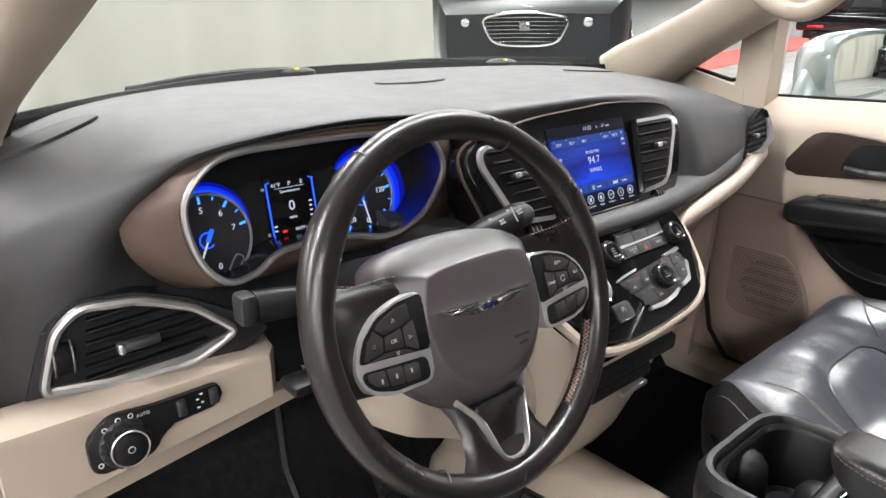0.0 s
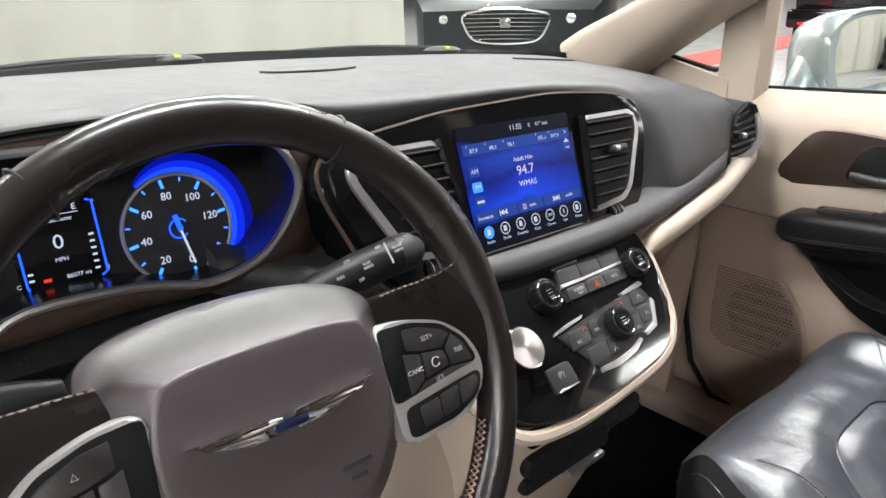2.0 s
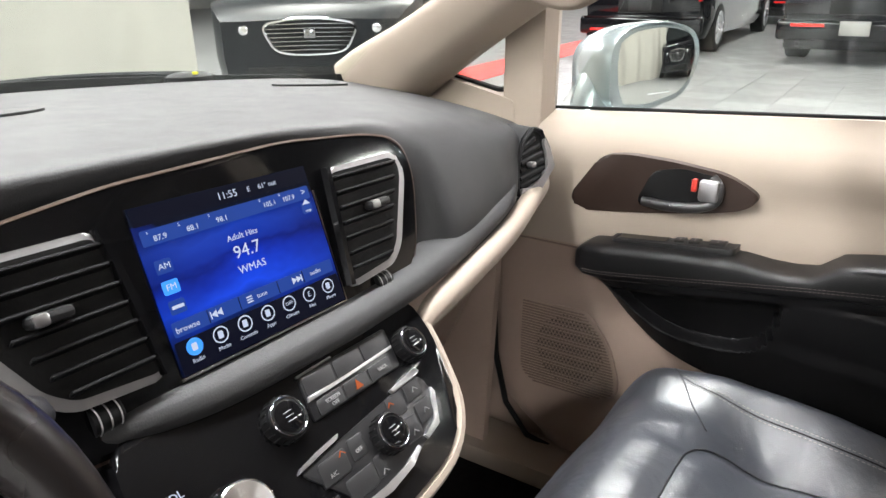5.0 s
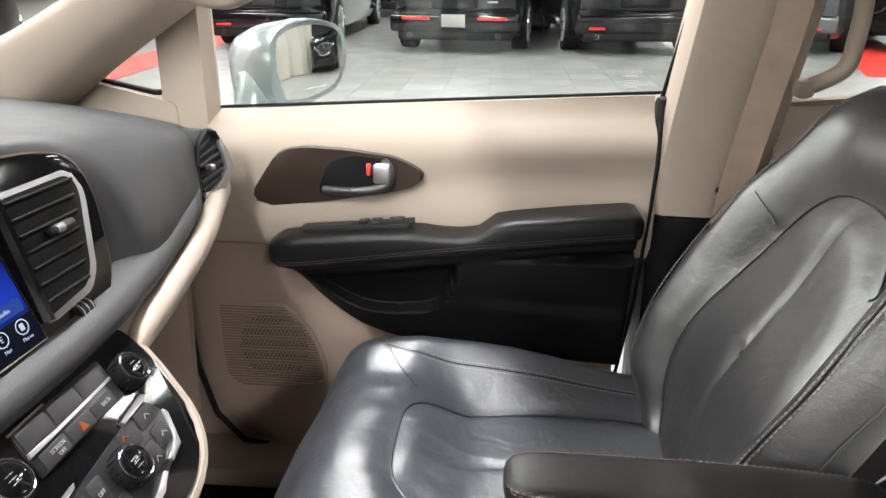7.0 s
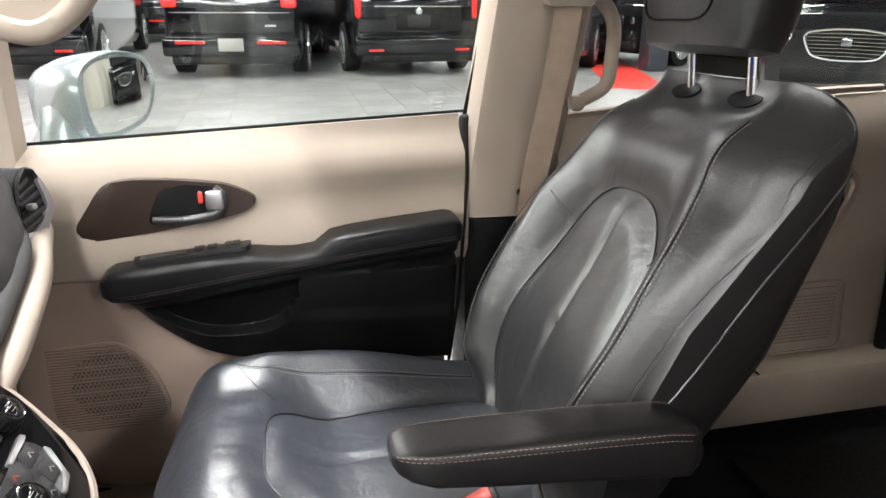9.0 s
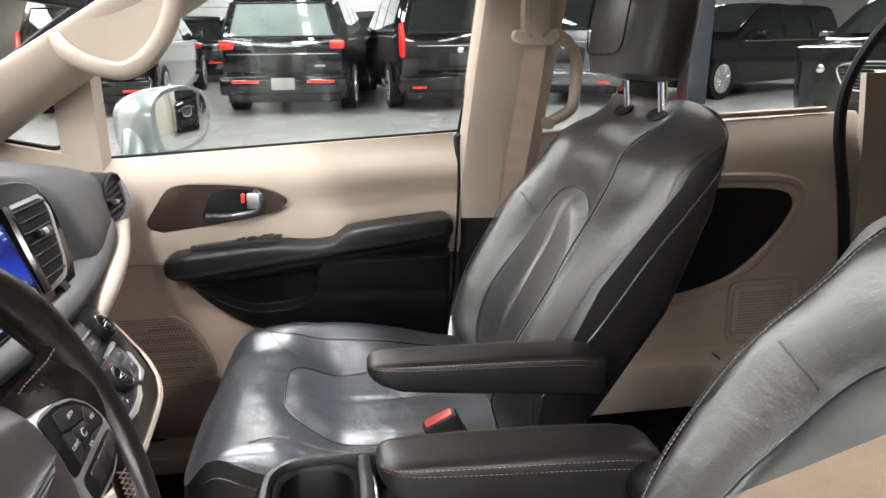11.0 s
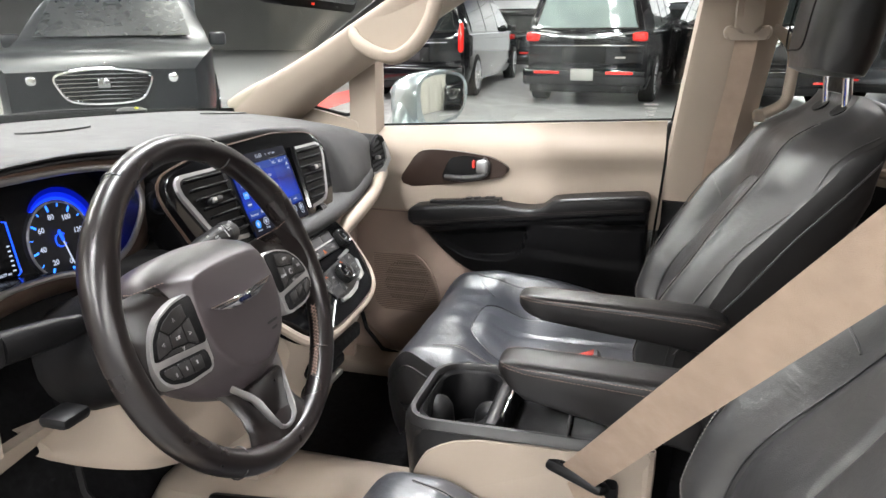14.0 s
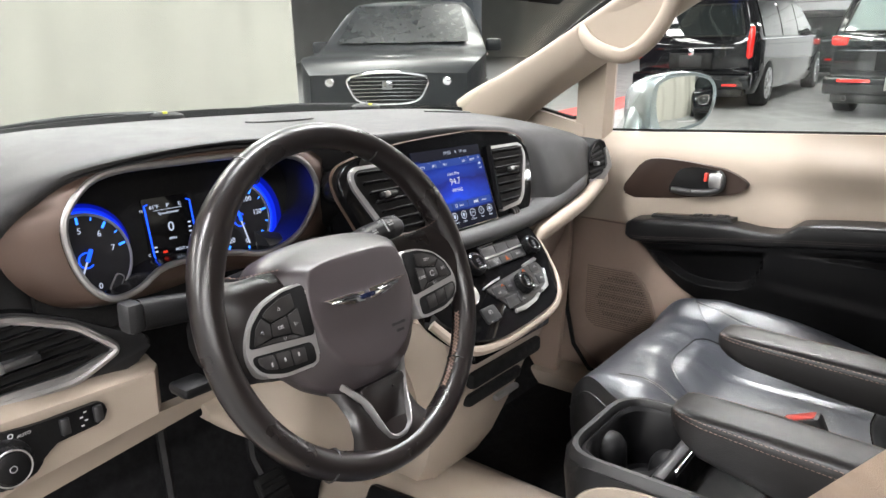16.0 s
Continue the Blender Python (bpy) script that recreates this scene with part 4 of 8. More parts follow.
for x in (-0.062, -0.029, 0.016, 0.048):
    part("screen_icon", box((0.0006, 0.0125, 0.0004), (x, -0.083, 0.0133), 0, 1, SU), G_DARK, scr)
for k in range(3):
    part("screen_icon", box((0.006, 0.0012, 0.0005), (-0.018, -0.0855 + 0.0025 * k, 0.0136), 0, 1, SU), G_WHITE, scr)
part("screen_icon", prism([(0.075, -0.012), (0.085, -0.012), (0.08, -0.007)], 0.0132, 0.0137, 0, SU), G_WHITE, scr)
bar_scr(0.080, -0.016, 0.013, 0.012, G_PANEL, 0.0129)
on_scr(0.080, -0.019, 0.0045, "map")
for k, body in enumerate(("Radio", "Media", "Controls", "Apps", "Climate", "Nav", "Phone")):
    x = -0.083 + 0.0262 * k
    ring = [SU @ Vector((x + 0.0072 * math.cos(a), -0.1025 + 0.0072 * math.sin(a), 0.0137)) for a in (2 * math.pi * j / 20 for j in range(20))]
    part("screen_icon", tube(ring, 0.0006, 4, True), G_HOT if k == 0 else G_WHITE, scr)
    if k == 0:
        part("screen_icon", cyl(0.0068, 0.0131, 0.0134, 18, 0, SU @ Matrix.Translation((x, -0.1025, 0))), G_HOT, scr)
    mark = {"Climate": "OFF", "Nav": "E", "Media": "♪"}.get(body)
    if mark == "OFF" or mark == "E":
        on_scr(x, -0.1025, 0.0052 if mark == "OFF" else 0.008, mark)
    else:
        part("screen_icon", prism(fillet([(x - 0.0025, -0.1060), (x + 0.0025, -0.1060), (x + 0.0025, -0.0990), (x - 0.0025, -0.0990)], 0.001, 2), 0.0133, 0.0137, 0, SU), G_WHITE, scr)
    on_scr(x, -0.1145, 0.0052, body)
part("screen_edge", tube([SU @ Vector(p) for p in ((-0.102, -0.1265, 0.0115), (0.0945, -0.1265, 0.0115), (0.0945, 0.0, 0.0115))], 0.0012, 5), M_CHROME, stack)


def centre_vent(s):
    """One of the two air vents beside the screen: dark well, five slats, a tab and a silver side frame."""
    W = [(0.106, -0.116), (0.172, -0.110), (0.190, -0.096), (0.229, -0.026), (0.230, -0.012), (0.220, -0.004), (0.122, -0.004)]
    if s < 0:
        W = [(-0.006 - 0.004 - p[0], p[1]) for p in W][::-1]
    F = [(0.104, -0.1225), (0.176, -0.1175), (0.198, -0.101), (0.2375, -0.029), (0.2385, -0.010), (0.227, 0.0015), (0.120, 0.0015)]
    if s < 0:
        F = [(-0.010 - p[0], p[1]) for p in F][::-1]
    part("silver_frame", prism(fillet(F, 0.010), 0.0080, 0.0150, 0.0028, SC, 3), M_SATIN, stack, "broad satin silver vent frame")
    v = part("air_vent", prism(fillet(W, 0.008), 0.0130, 0.0154, 0, SC), M_RUBBER, stack)
    for k in range(7):
        b = -0.104 + 0.0155 * k
        g = (b + 0.112) / 0.114
        x0, x1 = 0.109 + 0.014 * g, 0.172 + 0.055 * min(1, g * 1.05)
        if s < 0:
            x0, x1 = -0.010 - x1, -0.010 - x0
        part("slat", box((x1 - x0, 0.0032, 0.010), ((x0 + x1) / 2, b, 0.0165), 0.001, 1, SC @ Matrix.Translation((0, b, 0.0165)) @ Matrix.Rotation(radians(-25), 4, "X") @ Matrix.Translation((0, -b, -0.0165))), M_BLACK, v)
    tx = 0.172 if s > 0 else -0.182
    part("tab", box((0.032, 0.0095, 0.016), (tx, -0.048, 0.020), 0.004, 2, SC), M_GREYBTN, v)
    part("tab_trim", box((0.012, 0.010, 0.017), (tx - 0.008, -0.048, 0.0205), 0.003, 2, SC), M_SILVER, v)
    part("inner_post", tube([SC @ Vector(((0.117 if s > 0 else -0.127), 0.002, 0.015)), SC @ Vector(((0.103 if s > 0 else -0.113), -0.118, 0.015))], 0.006, 6), M_PIANO, stack)
    wx = 0.155 if s > 0 else -0.165
    wl = part("thumbwheel", cyl(0.011, -0.012, 0.012, 18, 0.002, SC @ Matrix.Translation((wx, -0.130, 0.006)) @ Matrix.Rotation(radians(90), 4, "Y")), M_BLACK, stack)
    for q in (-0.008, 0.0, 0.008):
        part("wheel_ring", tube([SC @ Vector((wx + q, -0.130 + 0.0113 * math.cos(a), 0.006 + 0.0113 * math.sin(a))) for a in (2 * math.pi * j / 16 for j in range(16))], 0.0007, 4, True), M_SATIN, wl)


centre_vent(1)
centre_vent(-1)

# grey roll below the screen that runs on into the passenger side
LEDGE = catmull([(-0.36, 0.835, 0.985), (-0.29, 0.790, 0.968), (-0.22, 0.760, 0.955), (-0.10, 0.728, 0.945), (0.05, 0.722, 0.944), (0.16, 0.722, 0.948), (0.24, 0.728, 0.952), (0.32, 0.740, 0.956), (0.46, 0.762, 0.972), (0.53, 0.785, 0.984)], 8)
LSEC = catmull([(0.030, 0.024), (0.004, 0.0235), (-0.014, 0.018), (-0.0215, 0.008), (-0.020, -0.001), (-0.010, -0.010), (0.006, -0.022), (0.030, -0.026)], 3, True)
part("ledge_roll", ringloft([[p + Vector((0, q[0], q[1])) for q in LSEC] for p in LEDGE]), M_PAD, dash)

# climate panel, sloping
HV = basis((0, 0.702, 0.928), (1, 0, 0), (0, 0.70, 0.714))
HVO = fillet([(-0.172, 0.034), (0.176, 0.034), (0.182, -0.02), (0.150, -0.110), (0.10, -0.138), (0.0, -0.148), (-0.09, -0.150), (-0.155, -0.135), (-0.195, -0.075)], 0.025)
hv = part("climate_panel", prism(HVO, -0.03, 0.004, 0.004, HV), M_PIANO, stack, "gloss black climate and shifter panel")
part("panel_rim", tube([HV @ Vector((p[0] * 1.04, (p[1] + 0.07) * 1.05 - 0.071, -0.006)) for p in catmull([(0.180, -0.014), (0.172, -0.052), (0.150, -0.105), (0.10, -0.137), (0.0, -0.148), (-0.09, -0.150), (-0.155, -0.135), (-0.190, -0.080)], 5)], 0.0080, 8), M_BEIGE, stack, "beige rim round the climate panel")


def hv_box(name, x, y, w, h, z0, z1, material, parent, bev=0.0015, skew=0.0, r=0.003):
    return part(name, prism(fillet([(x - w / 2 - skew * h / 2, y - h / 2), (x + w / 2 - skew * h / 2, y - h / 2), (x + w / 2 + skew * h / 2, y + h / 2), (x - w / 2 + skew * h / 2, y + h / 2)], r, 2), z0, z1, bev, HV), material, parent)


M_BTNPLATE = mat("dark_button_plate", (0.012, 0.012, 0.013), 0.30, 0.0, 0.02, 200, rvar=0.015)
M_HVSIL = mat("matt_silver_panel", (0.44, 0.45, 0.46), 0.36, 0.7, 0)
up1 = hv_box("button_plate", 0.053, -0.016, 0.125, 0.042, 0.003, 0.0065, M_BTNPLATE, hv, skew=0.25)
part("plate_strip", prism(fillet([(-0.010, -0.0195), (0.020, -0.0190), (0.112, -0.0172), (0.113, -0.0142), (0.075, -0.0152), (0.030, -0.0158), (-0.008, -0.0150)], 0.001, 2), 0.004, 0.0090, 0.001, HV), M_SILVER, up1)
part("plate_edge", tube([HV @ Vector(p) for p in ((-0.006, 0.0055, 0.0065), (0.040, 0.0065, 0.0065))], 0.0012, 6), M_SILVER, up1)
for k in range(3):
    hv_box("button", 0.014 + 0.040 * k, -0.006, 0.038, 0.018, 0.005, 0.0078, M_GREYBTN, up1, skew=0.25)
for k in range(3):
    b = hv_box("button", 0.012 + 0.036 * k, -0.029, 0.034, 0.015, 0.005, 0.0078, M_GREYBTN, up1, skew=0.25)
part("hazard_mark", prism([(0.043, -0.0335), (0.053, -0.0335), (0.048, -0.0245)], 0.009, 0.0095, 0, HV), G_AMBER, up1)
dn1 = part("climate_plate", prism(fillet([(-0.056, -0.066), (0.120, -0.052), (0.128, -0.072), (0.108, -0.104), (0.05, -0.120), (-0.014, -0.122)], 0.008), 0.003, 0.0065, 0.0015, HV), M_BTNPLATE, hv)
for strip in ([(-0.018, -0.1245), (0.012, -0.1265), (0.050, -0.1215), (0.070, -0.1135), (0.068, -0.1095), (0.040, -0.1165), (0.012, -0.1190), (-0.016, -0.1185)],
              [(0.084, -0.1115), (0.108, -0.1065), (0.128, -0.0780), (0.126, -0.0715), (0.106, -0.0990), (0.082, -0.1065)],
              [(-0.058, -0.0660), (-0.030, -0.0625), (-0.006, -0.0600), (-0.002, -0.0560), (-0.030, -0.0585), (-0.054, -0.0625)],
              [(0.078, -0.0515), (0.122, -0.0465), (0.126, -0.0520), (0.120, -0.0535), (0.080, -0.0560)]):
    part("plate_strip", prism(fillet(strip, 0.0012, 2), 0.003, 0.0088, 0.0012, HV), M_SILVER, dn1)
for x, y, w, h in ((-0.024, -0.079, 0.034, 0.021), (0.008, -0.076, 0.020, 0.020), (0.074, -0.067, 0.026, 0.022), (0.104, -0.064, 0.026, 0.018), (-0.008, -0.104, 0.036, 0.020), (0.074, -0.094, 0.026, 0.022), (0.102, -0.087, 0.024, 0.020), (0.018, -0.102, 0.014, 0.020)):
    hv_box("button", x, y, w, h, 0.005, 0.0078, M_GREYBTN, dn1, skew=0.25)
for x, y, g in ((-0.012, -0.072, G_AMBER), (0.066, -0.063, G_AMBER), (0.018, -0.108, M_DIMLABEL), (0.074, -0.098, M_DIMLABEL), (0.104, -0.064, M_DIMLABEL), (0.102, -0.087, M_DIMLABEL)):
    part("button_mark", tube([HV @ Vector((x - 0.004, y - 0.002, 0.0095)), HV @ Vector((x, y + 0.002, 0.0095)), HV @ Vector((x + 0.004, y - 0.002, 0.0095))], 0.0006, 4), g, dn1)
for x, y, body in ((-0.030, -0.083, "A/C"), (0.006, -0.079, "OFF"), (-0.010, -0.092, ""), (0.014, -0.030, "SCREEN\nOFF"), (0.085, -0.029, "BACK")):
    if body:
        lettering("button_text", body, 0.0052, HV @ Matrix.Translation((x, y, 0.0098)), M_DIMLABEL, hv)


def dial(x, y, r, h):
    d = part("dial", cyl(r, 0.003, h, 30, 0.003, HV @ Matrix.Translation((x, y, 0))), M_BLACK, hv)
    for k in range(20):
        a = 2 * math.pi * k / 20
        part("dial_rib", box((0.0022, 0.0016, h - 0.008), (x + (r + 0.0003) * math.cos(a), y + (r + 0.0003) * math.sin(a), 0.003 + (h - 0.004) / 2), 0.0005, 1, HV), M_RUBBER, d)
    part("dial_ring", tube([HV @ Vector((x + r * 0.86 * math.cos(a), y + r * 0.86 * math.sin(a), h)) for a in (2 * math.pi * j / 24 for j in range(24))], 0.0009, 5, True), M_DKCHROME, d)
    part("dial_cap", cyl(r * 0.72, h - 0.001, h + 0.0008, 24, 0.0008, HV @ Matrix.Translation((x, y, 0))), M_PIANO, d)
    for k in range(3):
        part("dial_mark", box((r * 0.45, 0.0006, 0.0004), (x, y + 0.004 - 0.004 * k, h + 0.001), 0, 1, HV), M_DIMLABEL, d)
    return d


dial(-0.042, -0.021, 0.0195, 0.019)
dial(0.134, -0.024, 0.0180, 0.019)
dial(0.044, -0.084, 0.0190, 0.019)
# shifter, park brake
SHM = HV @ Matrix.Translation((-0.119, -0.065, 0))
sh = part("shift_dial", ringloft([[SHM @ Vector((r * math.cos(a), r * math.sin(a), h)) for a in (2 * math.pi * k / 64 for k in range(64))] for r, h in ((0.0275, 0.003), (0.0268, 0.006), (0.0245, 0.008), (0.0238, 0.021), (0.0232, 0.0235), (0.0225, 0.0238))]), M_PIANO, hv, "gloss black rotary shifter with brushed silver face")
M_BRUSH = mat("turned_aluminium", (0.78, 0.76, 0.74), 0.30, 1.0, 0)
tan_n = M_BRUSH.node_tree.nodes.new("ShaderNodeTangent")
tan_n.direction_type, tan_n.axis = "RADIAL", "Z"
M_BRUSH.node_tree.links.new(tan_n.outputs[0], M_BRUSH.node_tree.nodes["Principled BSDF"].inputs["Tangent"])
M_BRUSH.node_tree.nodes["Principled BSDF"].inputs["Anisotropic"].default_value = 0.85
face = part("shift_face", cyl(0.0222, 0.0, 0.0015, 64, 0.0006), M_BRUSH, sh, "turned aluminium face")
face.matrix_basis = SHM @ Matrix.Translation((0, 0, 0.0232))
part("shift_ring", tube([SHM @ Vector((0.0228 * math.cos(a), 0.0228 * math.sin(a), 0.0238)) for a in (2 * math.pi * k / 48 for k in range(48))], 0.0010, 6, True), M_CHROME, sh)
lettering("shift_letters", "PRNDL", 0.0088, HV @ Matrix.Translation((-0.158, -0.026, 0.0045)), G_WHITE, hv)
pb = hv_box("brake_switch", -0.078, -0.108, 0.040, 0.028, 0.003, 0.008, M_GREYBTN, hv, 0.002, 0, 0.006)
lettering("brake_mark", "(P)", 0.0085, HV @ Matrix.Translation((-0.079, -0.105, 0.0086)), M_DIMLABEL, hv)
part("brake_edge", box((0.034, 0.003, 0.003), (-0.076, -0.121, 0.0075), 0.001, 1, HV), M_CHROME, pb)

# beige spear from the stack to the passenger vent
SPEAR = catmull([(0.172, 0.703, 0.900), (0.192, 0.701, 0.914), (0.220, 0.703, 0.924), (0.30, 0.712, 0.932), (0.45, 0.735, 0.945), (0.58, 0.768, 0.955), (0.66, 0.788, 0.965), (0.715, 0.815, 0.972)], 8)
part("beige_spear", tube(SPEAR, [0.008 + 0.009 * min(1, i / 18) for i in range(len(SPEAR))], 10, flat=1.0), M_BEIGE, dash, "beige sweep between pad and glovebox")

# lower centre stack: beige tower with slots
part("tower", ringloft([[(-w, y0 + 0.14, z), (-w, y0 + 0.02, z), (-w + 0.03, y0, z), (w - 0.03, y0, z), (w, y0 + 0.02, z), (w, y0 + 0.20, z)] for z, w, y0 in
                        ((0.845, 0.165, 0.640), (0.80, 0.160, 0.625), (0.76, 0.150, 0.640), (0.70, 0.135, 0.665), (0.62, 0.12, 0.690), (0.55, 0.105, 0.715), (0.50, 0.095, 0.745))]), M_BEIGE, stack)
part("usb_panel", box((0.24, 0.012, 0.026), (0.0, 0.628, 0.792), 0.005), M_PIANO, stack)
for x in (0.035, 0.062, 0.085):
    part("usb_port", box((0.014, 0.006, 0.010), (x, 0.6215, 0.792), 0.002), M_GREYBTN, stack)
part("slot", box((0.22, 0.02, 0.030), (0.0, 0.641, 0.742), 0.008), M_RUBBER, stack)
part("slot", box((0.17, 0.02, 0.024), (0.0, 0.666, 0.688), 0.008), M_RUBBER, stack)
part("slot_lip", box((0.075, 0.012, 0.010), (0.055, 0.672, 0.652), 0.003), M_SILVER, stack)
# glovebox side and centre trims
part("glovebox", sheet(lambda u, v: (0.15 + 0.55 * u, 0.800 + 0.050 * u + 0.16 * v ** 1.2, 0.950 + 0.025 * u - 0.40 * v), 16, 14, 0.02, back=(0, 1, 0)), M_TAN, dash, "tan glovebox front")
part("knee_panel", sheet(lambda u, v: (-0.465 + 0.365 * u, 0.800 - 0.040 * math.sin(math.pi * v * 0.7) - 0.03 * u + 0.07 * smooth01(0.30, 0.0, u), 0.790 + 0.050 * smooth01(0.0, 0.45, u) - 0.02 * u - (0.02 + 0.168 * math.sin(math.pi / 2 * min(1, u * 1.38 + 0.05))) * v), 24, 14, 0.02, back=(0, 1, 0)), M_BEIGE, dash, "beige knee panel under the column")
# passenger-side vent
SV = basis((0.636, 0.781, 1.013), (0.95, -0.30, 0.0), (0.0, 0.15, 0.99))
VO = fillet([(-0.057, -0.047), (-0.036, -0.055), (-0.006, -0.044), (0.028, -0.012), (0.021, 0.020), (0.006, 0.050), (-0.012, 0.055), (-0.034, 0.036), (-0.051, -0.001)], 0.008)
part("side_vent_housing", ringloft([[SV @ Vector((p[0] * f - g, p[1] * (0.5 + 0.5 * f), h)) for p in VO] for f, g, h in ((1.03, 0.0, 0.000), (1.10, 0.002, 0.003), (1.20, 0.007, -0.002), (1.36, 0.018, -0.014), (1.60, 0.040, -0.034), (1.9, 0.07, -0.060))], caps=False), M_PAD, dash)
part("side_vent_well", prism(VO, -0.02, 0.004, 0.0, SV), M_RUBBER, dash)
for k in range(6):
    b = -0.030 + 0.0125 * k
    x0, x1 = keyed([(-0.04, -0.052), (0.0, -0.046), (0.04, -0.032)], b)[0], keyed([(-0.04, 0.000), (-0.02, 0.008), (0.015, 0.004), (0.04, -0.014)], b)[0]
    part("side_vent_slat", tube([SV @ Vector((x0, b - 0.006, 0.006)), SV @ Vector((x1, b + 0.006, 0.006))], 0.0042, 6, flat=0.35), M_DKPAD, dash)
part("side_vent_tab", box((0.012, 0.010, 0.014), (-0.028, -0.002, 0.012), 0.003, 2, SV), M_SILVER, dash)
part("side_vent_rim", tube([SV @ Vector((p[0], p[1], 0.004)) for p in VO], 0.0042, 6, True), M_DKPAD, dash)
part("side_vent_frame", prism(fillet([(-0.055, -0.048), (-0.036, -0.056), (-0.006, -0.045), (0.029, -0.012), (0.022, 0.020), (0.012, 0.040), (0.008, 0.030), (0.012, 0.010), (0.012, -0.010), (-0.008, -0.028), (-0.034, -0.040), (-0.050, -0.038)], 0.003), 0.0, 0.010, 0.004, SV), M_SATIN, dash, "satin silver vent trim")
part("side_vent_line", tube([SV @ Vector(p) for p in ((0.020, 0.020, 0.008), (0.006, 0.050, 0.008), (-0.012, 0.055, 0.008), (-0.034, 0.037, 0.007), (-0.050, 0.0, 0.006))], 0.0022, 6), M_DKPAD, dash)

# ---- instrument cluster ----
clus = thing("instrument_cluster", (-0.46, 0.85, 1.05), "lit instrument cluster with blue ringed gauges", "instrument panel")
OPN = catmull([(-0.640, 1.070), (-0.622, 1.106), (-0.585, 1.126), (-0.50, 1.129), (-0.40, 1.128), (-0.32, 1.118), (-0.288, 1.090), (-0.284, 1.055), (-0.320, 1.008), (-0.378, 0.992), (-0.44, 1.004), (-0.525, 1.006), (-0.565, 0.986), (-0.600, 0.984), (-0.628, 1.015)], 4, True)
OUT = catmull([(-0.692, 1.058), (-0.676, 1.096), (-0.62, 1.128), (-0.50, 1.150), (-0.40, 1.150), (-0.30, 1.138), (-0.240, 1.110), (-0.218, 1.050), (-0.225, 0.985), (-0.34, 0.962), (-0.44, 0.965), (-0.525, 0.960), (-0.590, 0.962), (-0.645, 0.977), (-0.684, 1.018)], 4, True)
rings = []
for f, dy in ((0.0, 0.80), (0.10, 0.797), (0.35, 0.803), (0.7, 0.822), (1.0, 0.842)):
    rings.append([(a[0] + (b[0] - a[0]) * f, dy + (0.012 if b[1] > 1.1 else 0.0) * (-f), a[1] + (b[1] - a[1]) * f) for a, b in zip(OPN, OUT)])
part("surround", ringloft(rings, caps=False), M_BROWN, clus, "bronze brown cluster surround")
part("bright_rim", tube([(p[0], 0.797, p[1]) for p in OPN], 0.0042, 8, True), M_SILVER, clus)
part("shroud", ringloft([[(-0.462 + (p[0] + 0.462) * s, y, 1.06 + (p[1] - 1.06) * s - dz) for p in OPN] for y, s, dz in ((0.80, 0.985, 0), (0.83, 0.985, 0.003), (0.862, 0.985, 0.006))], caps=False), M_SMOKE, clus)
CL = basis((0, 0.858, 1.0315), (1, 0, 0), (0, 0.16, 0.987))
part("face", prism([(-0.66, -0.10), (-0.25, -0.10), (-0.25, 0.09), (-0.30, 0.112), (-0.59, 0.112), (-0.655, 0.07)], -0.01, 0.0, 0, CL), M_RUBBER, clus)
M_GAUGE = mat("gauge_black", (0.016, 0.016, 0.019), 0.45, 0, 0.2, 60)


G_TICK = glow("lit_tick_blue", (0.03, 0.20, 1.0), 3.0)


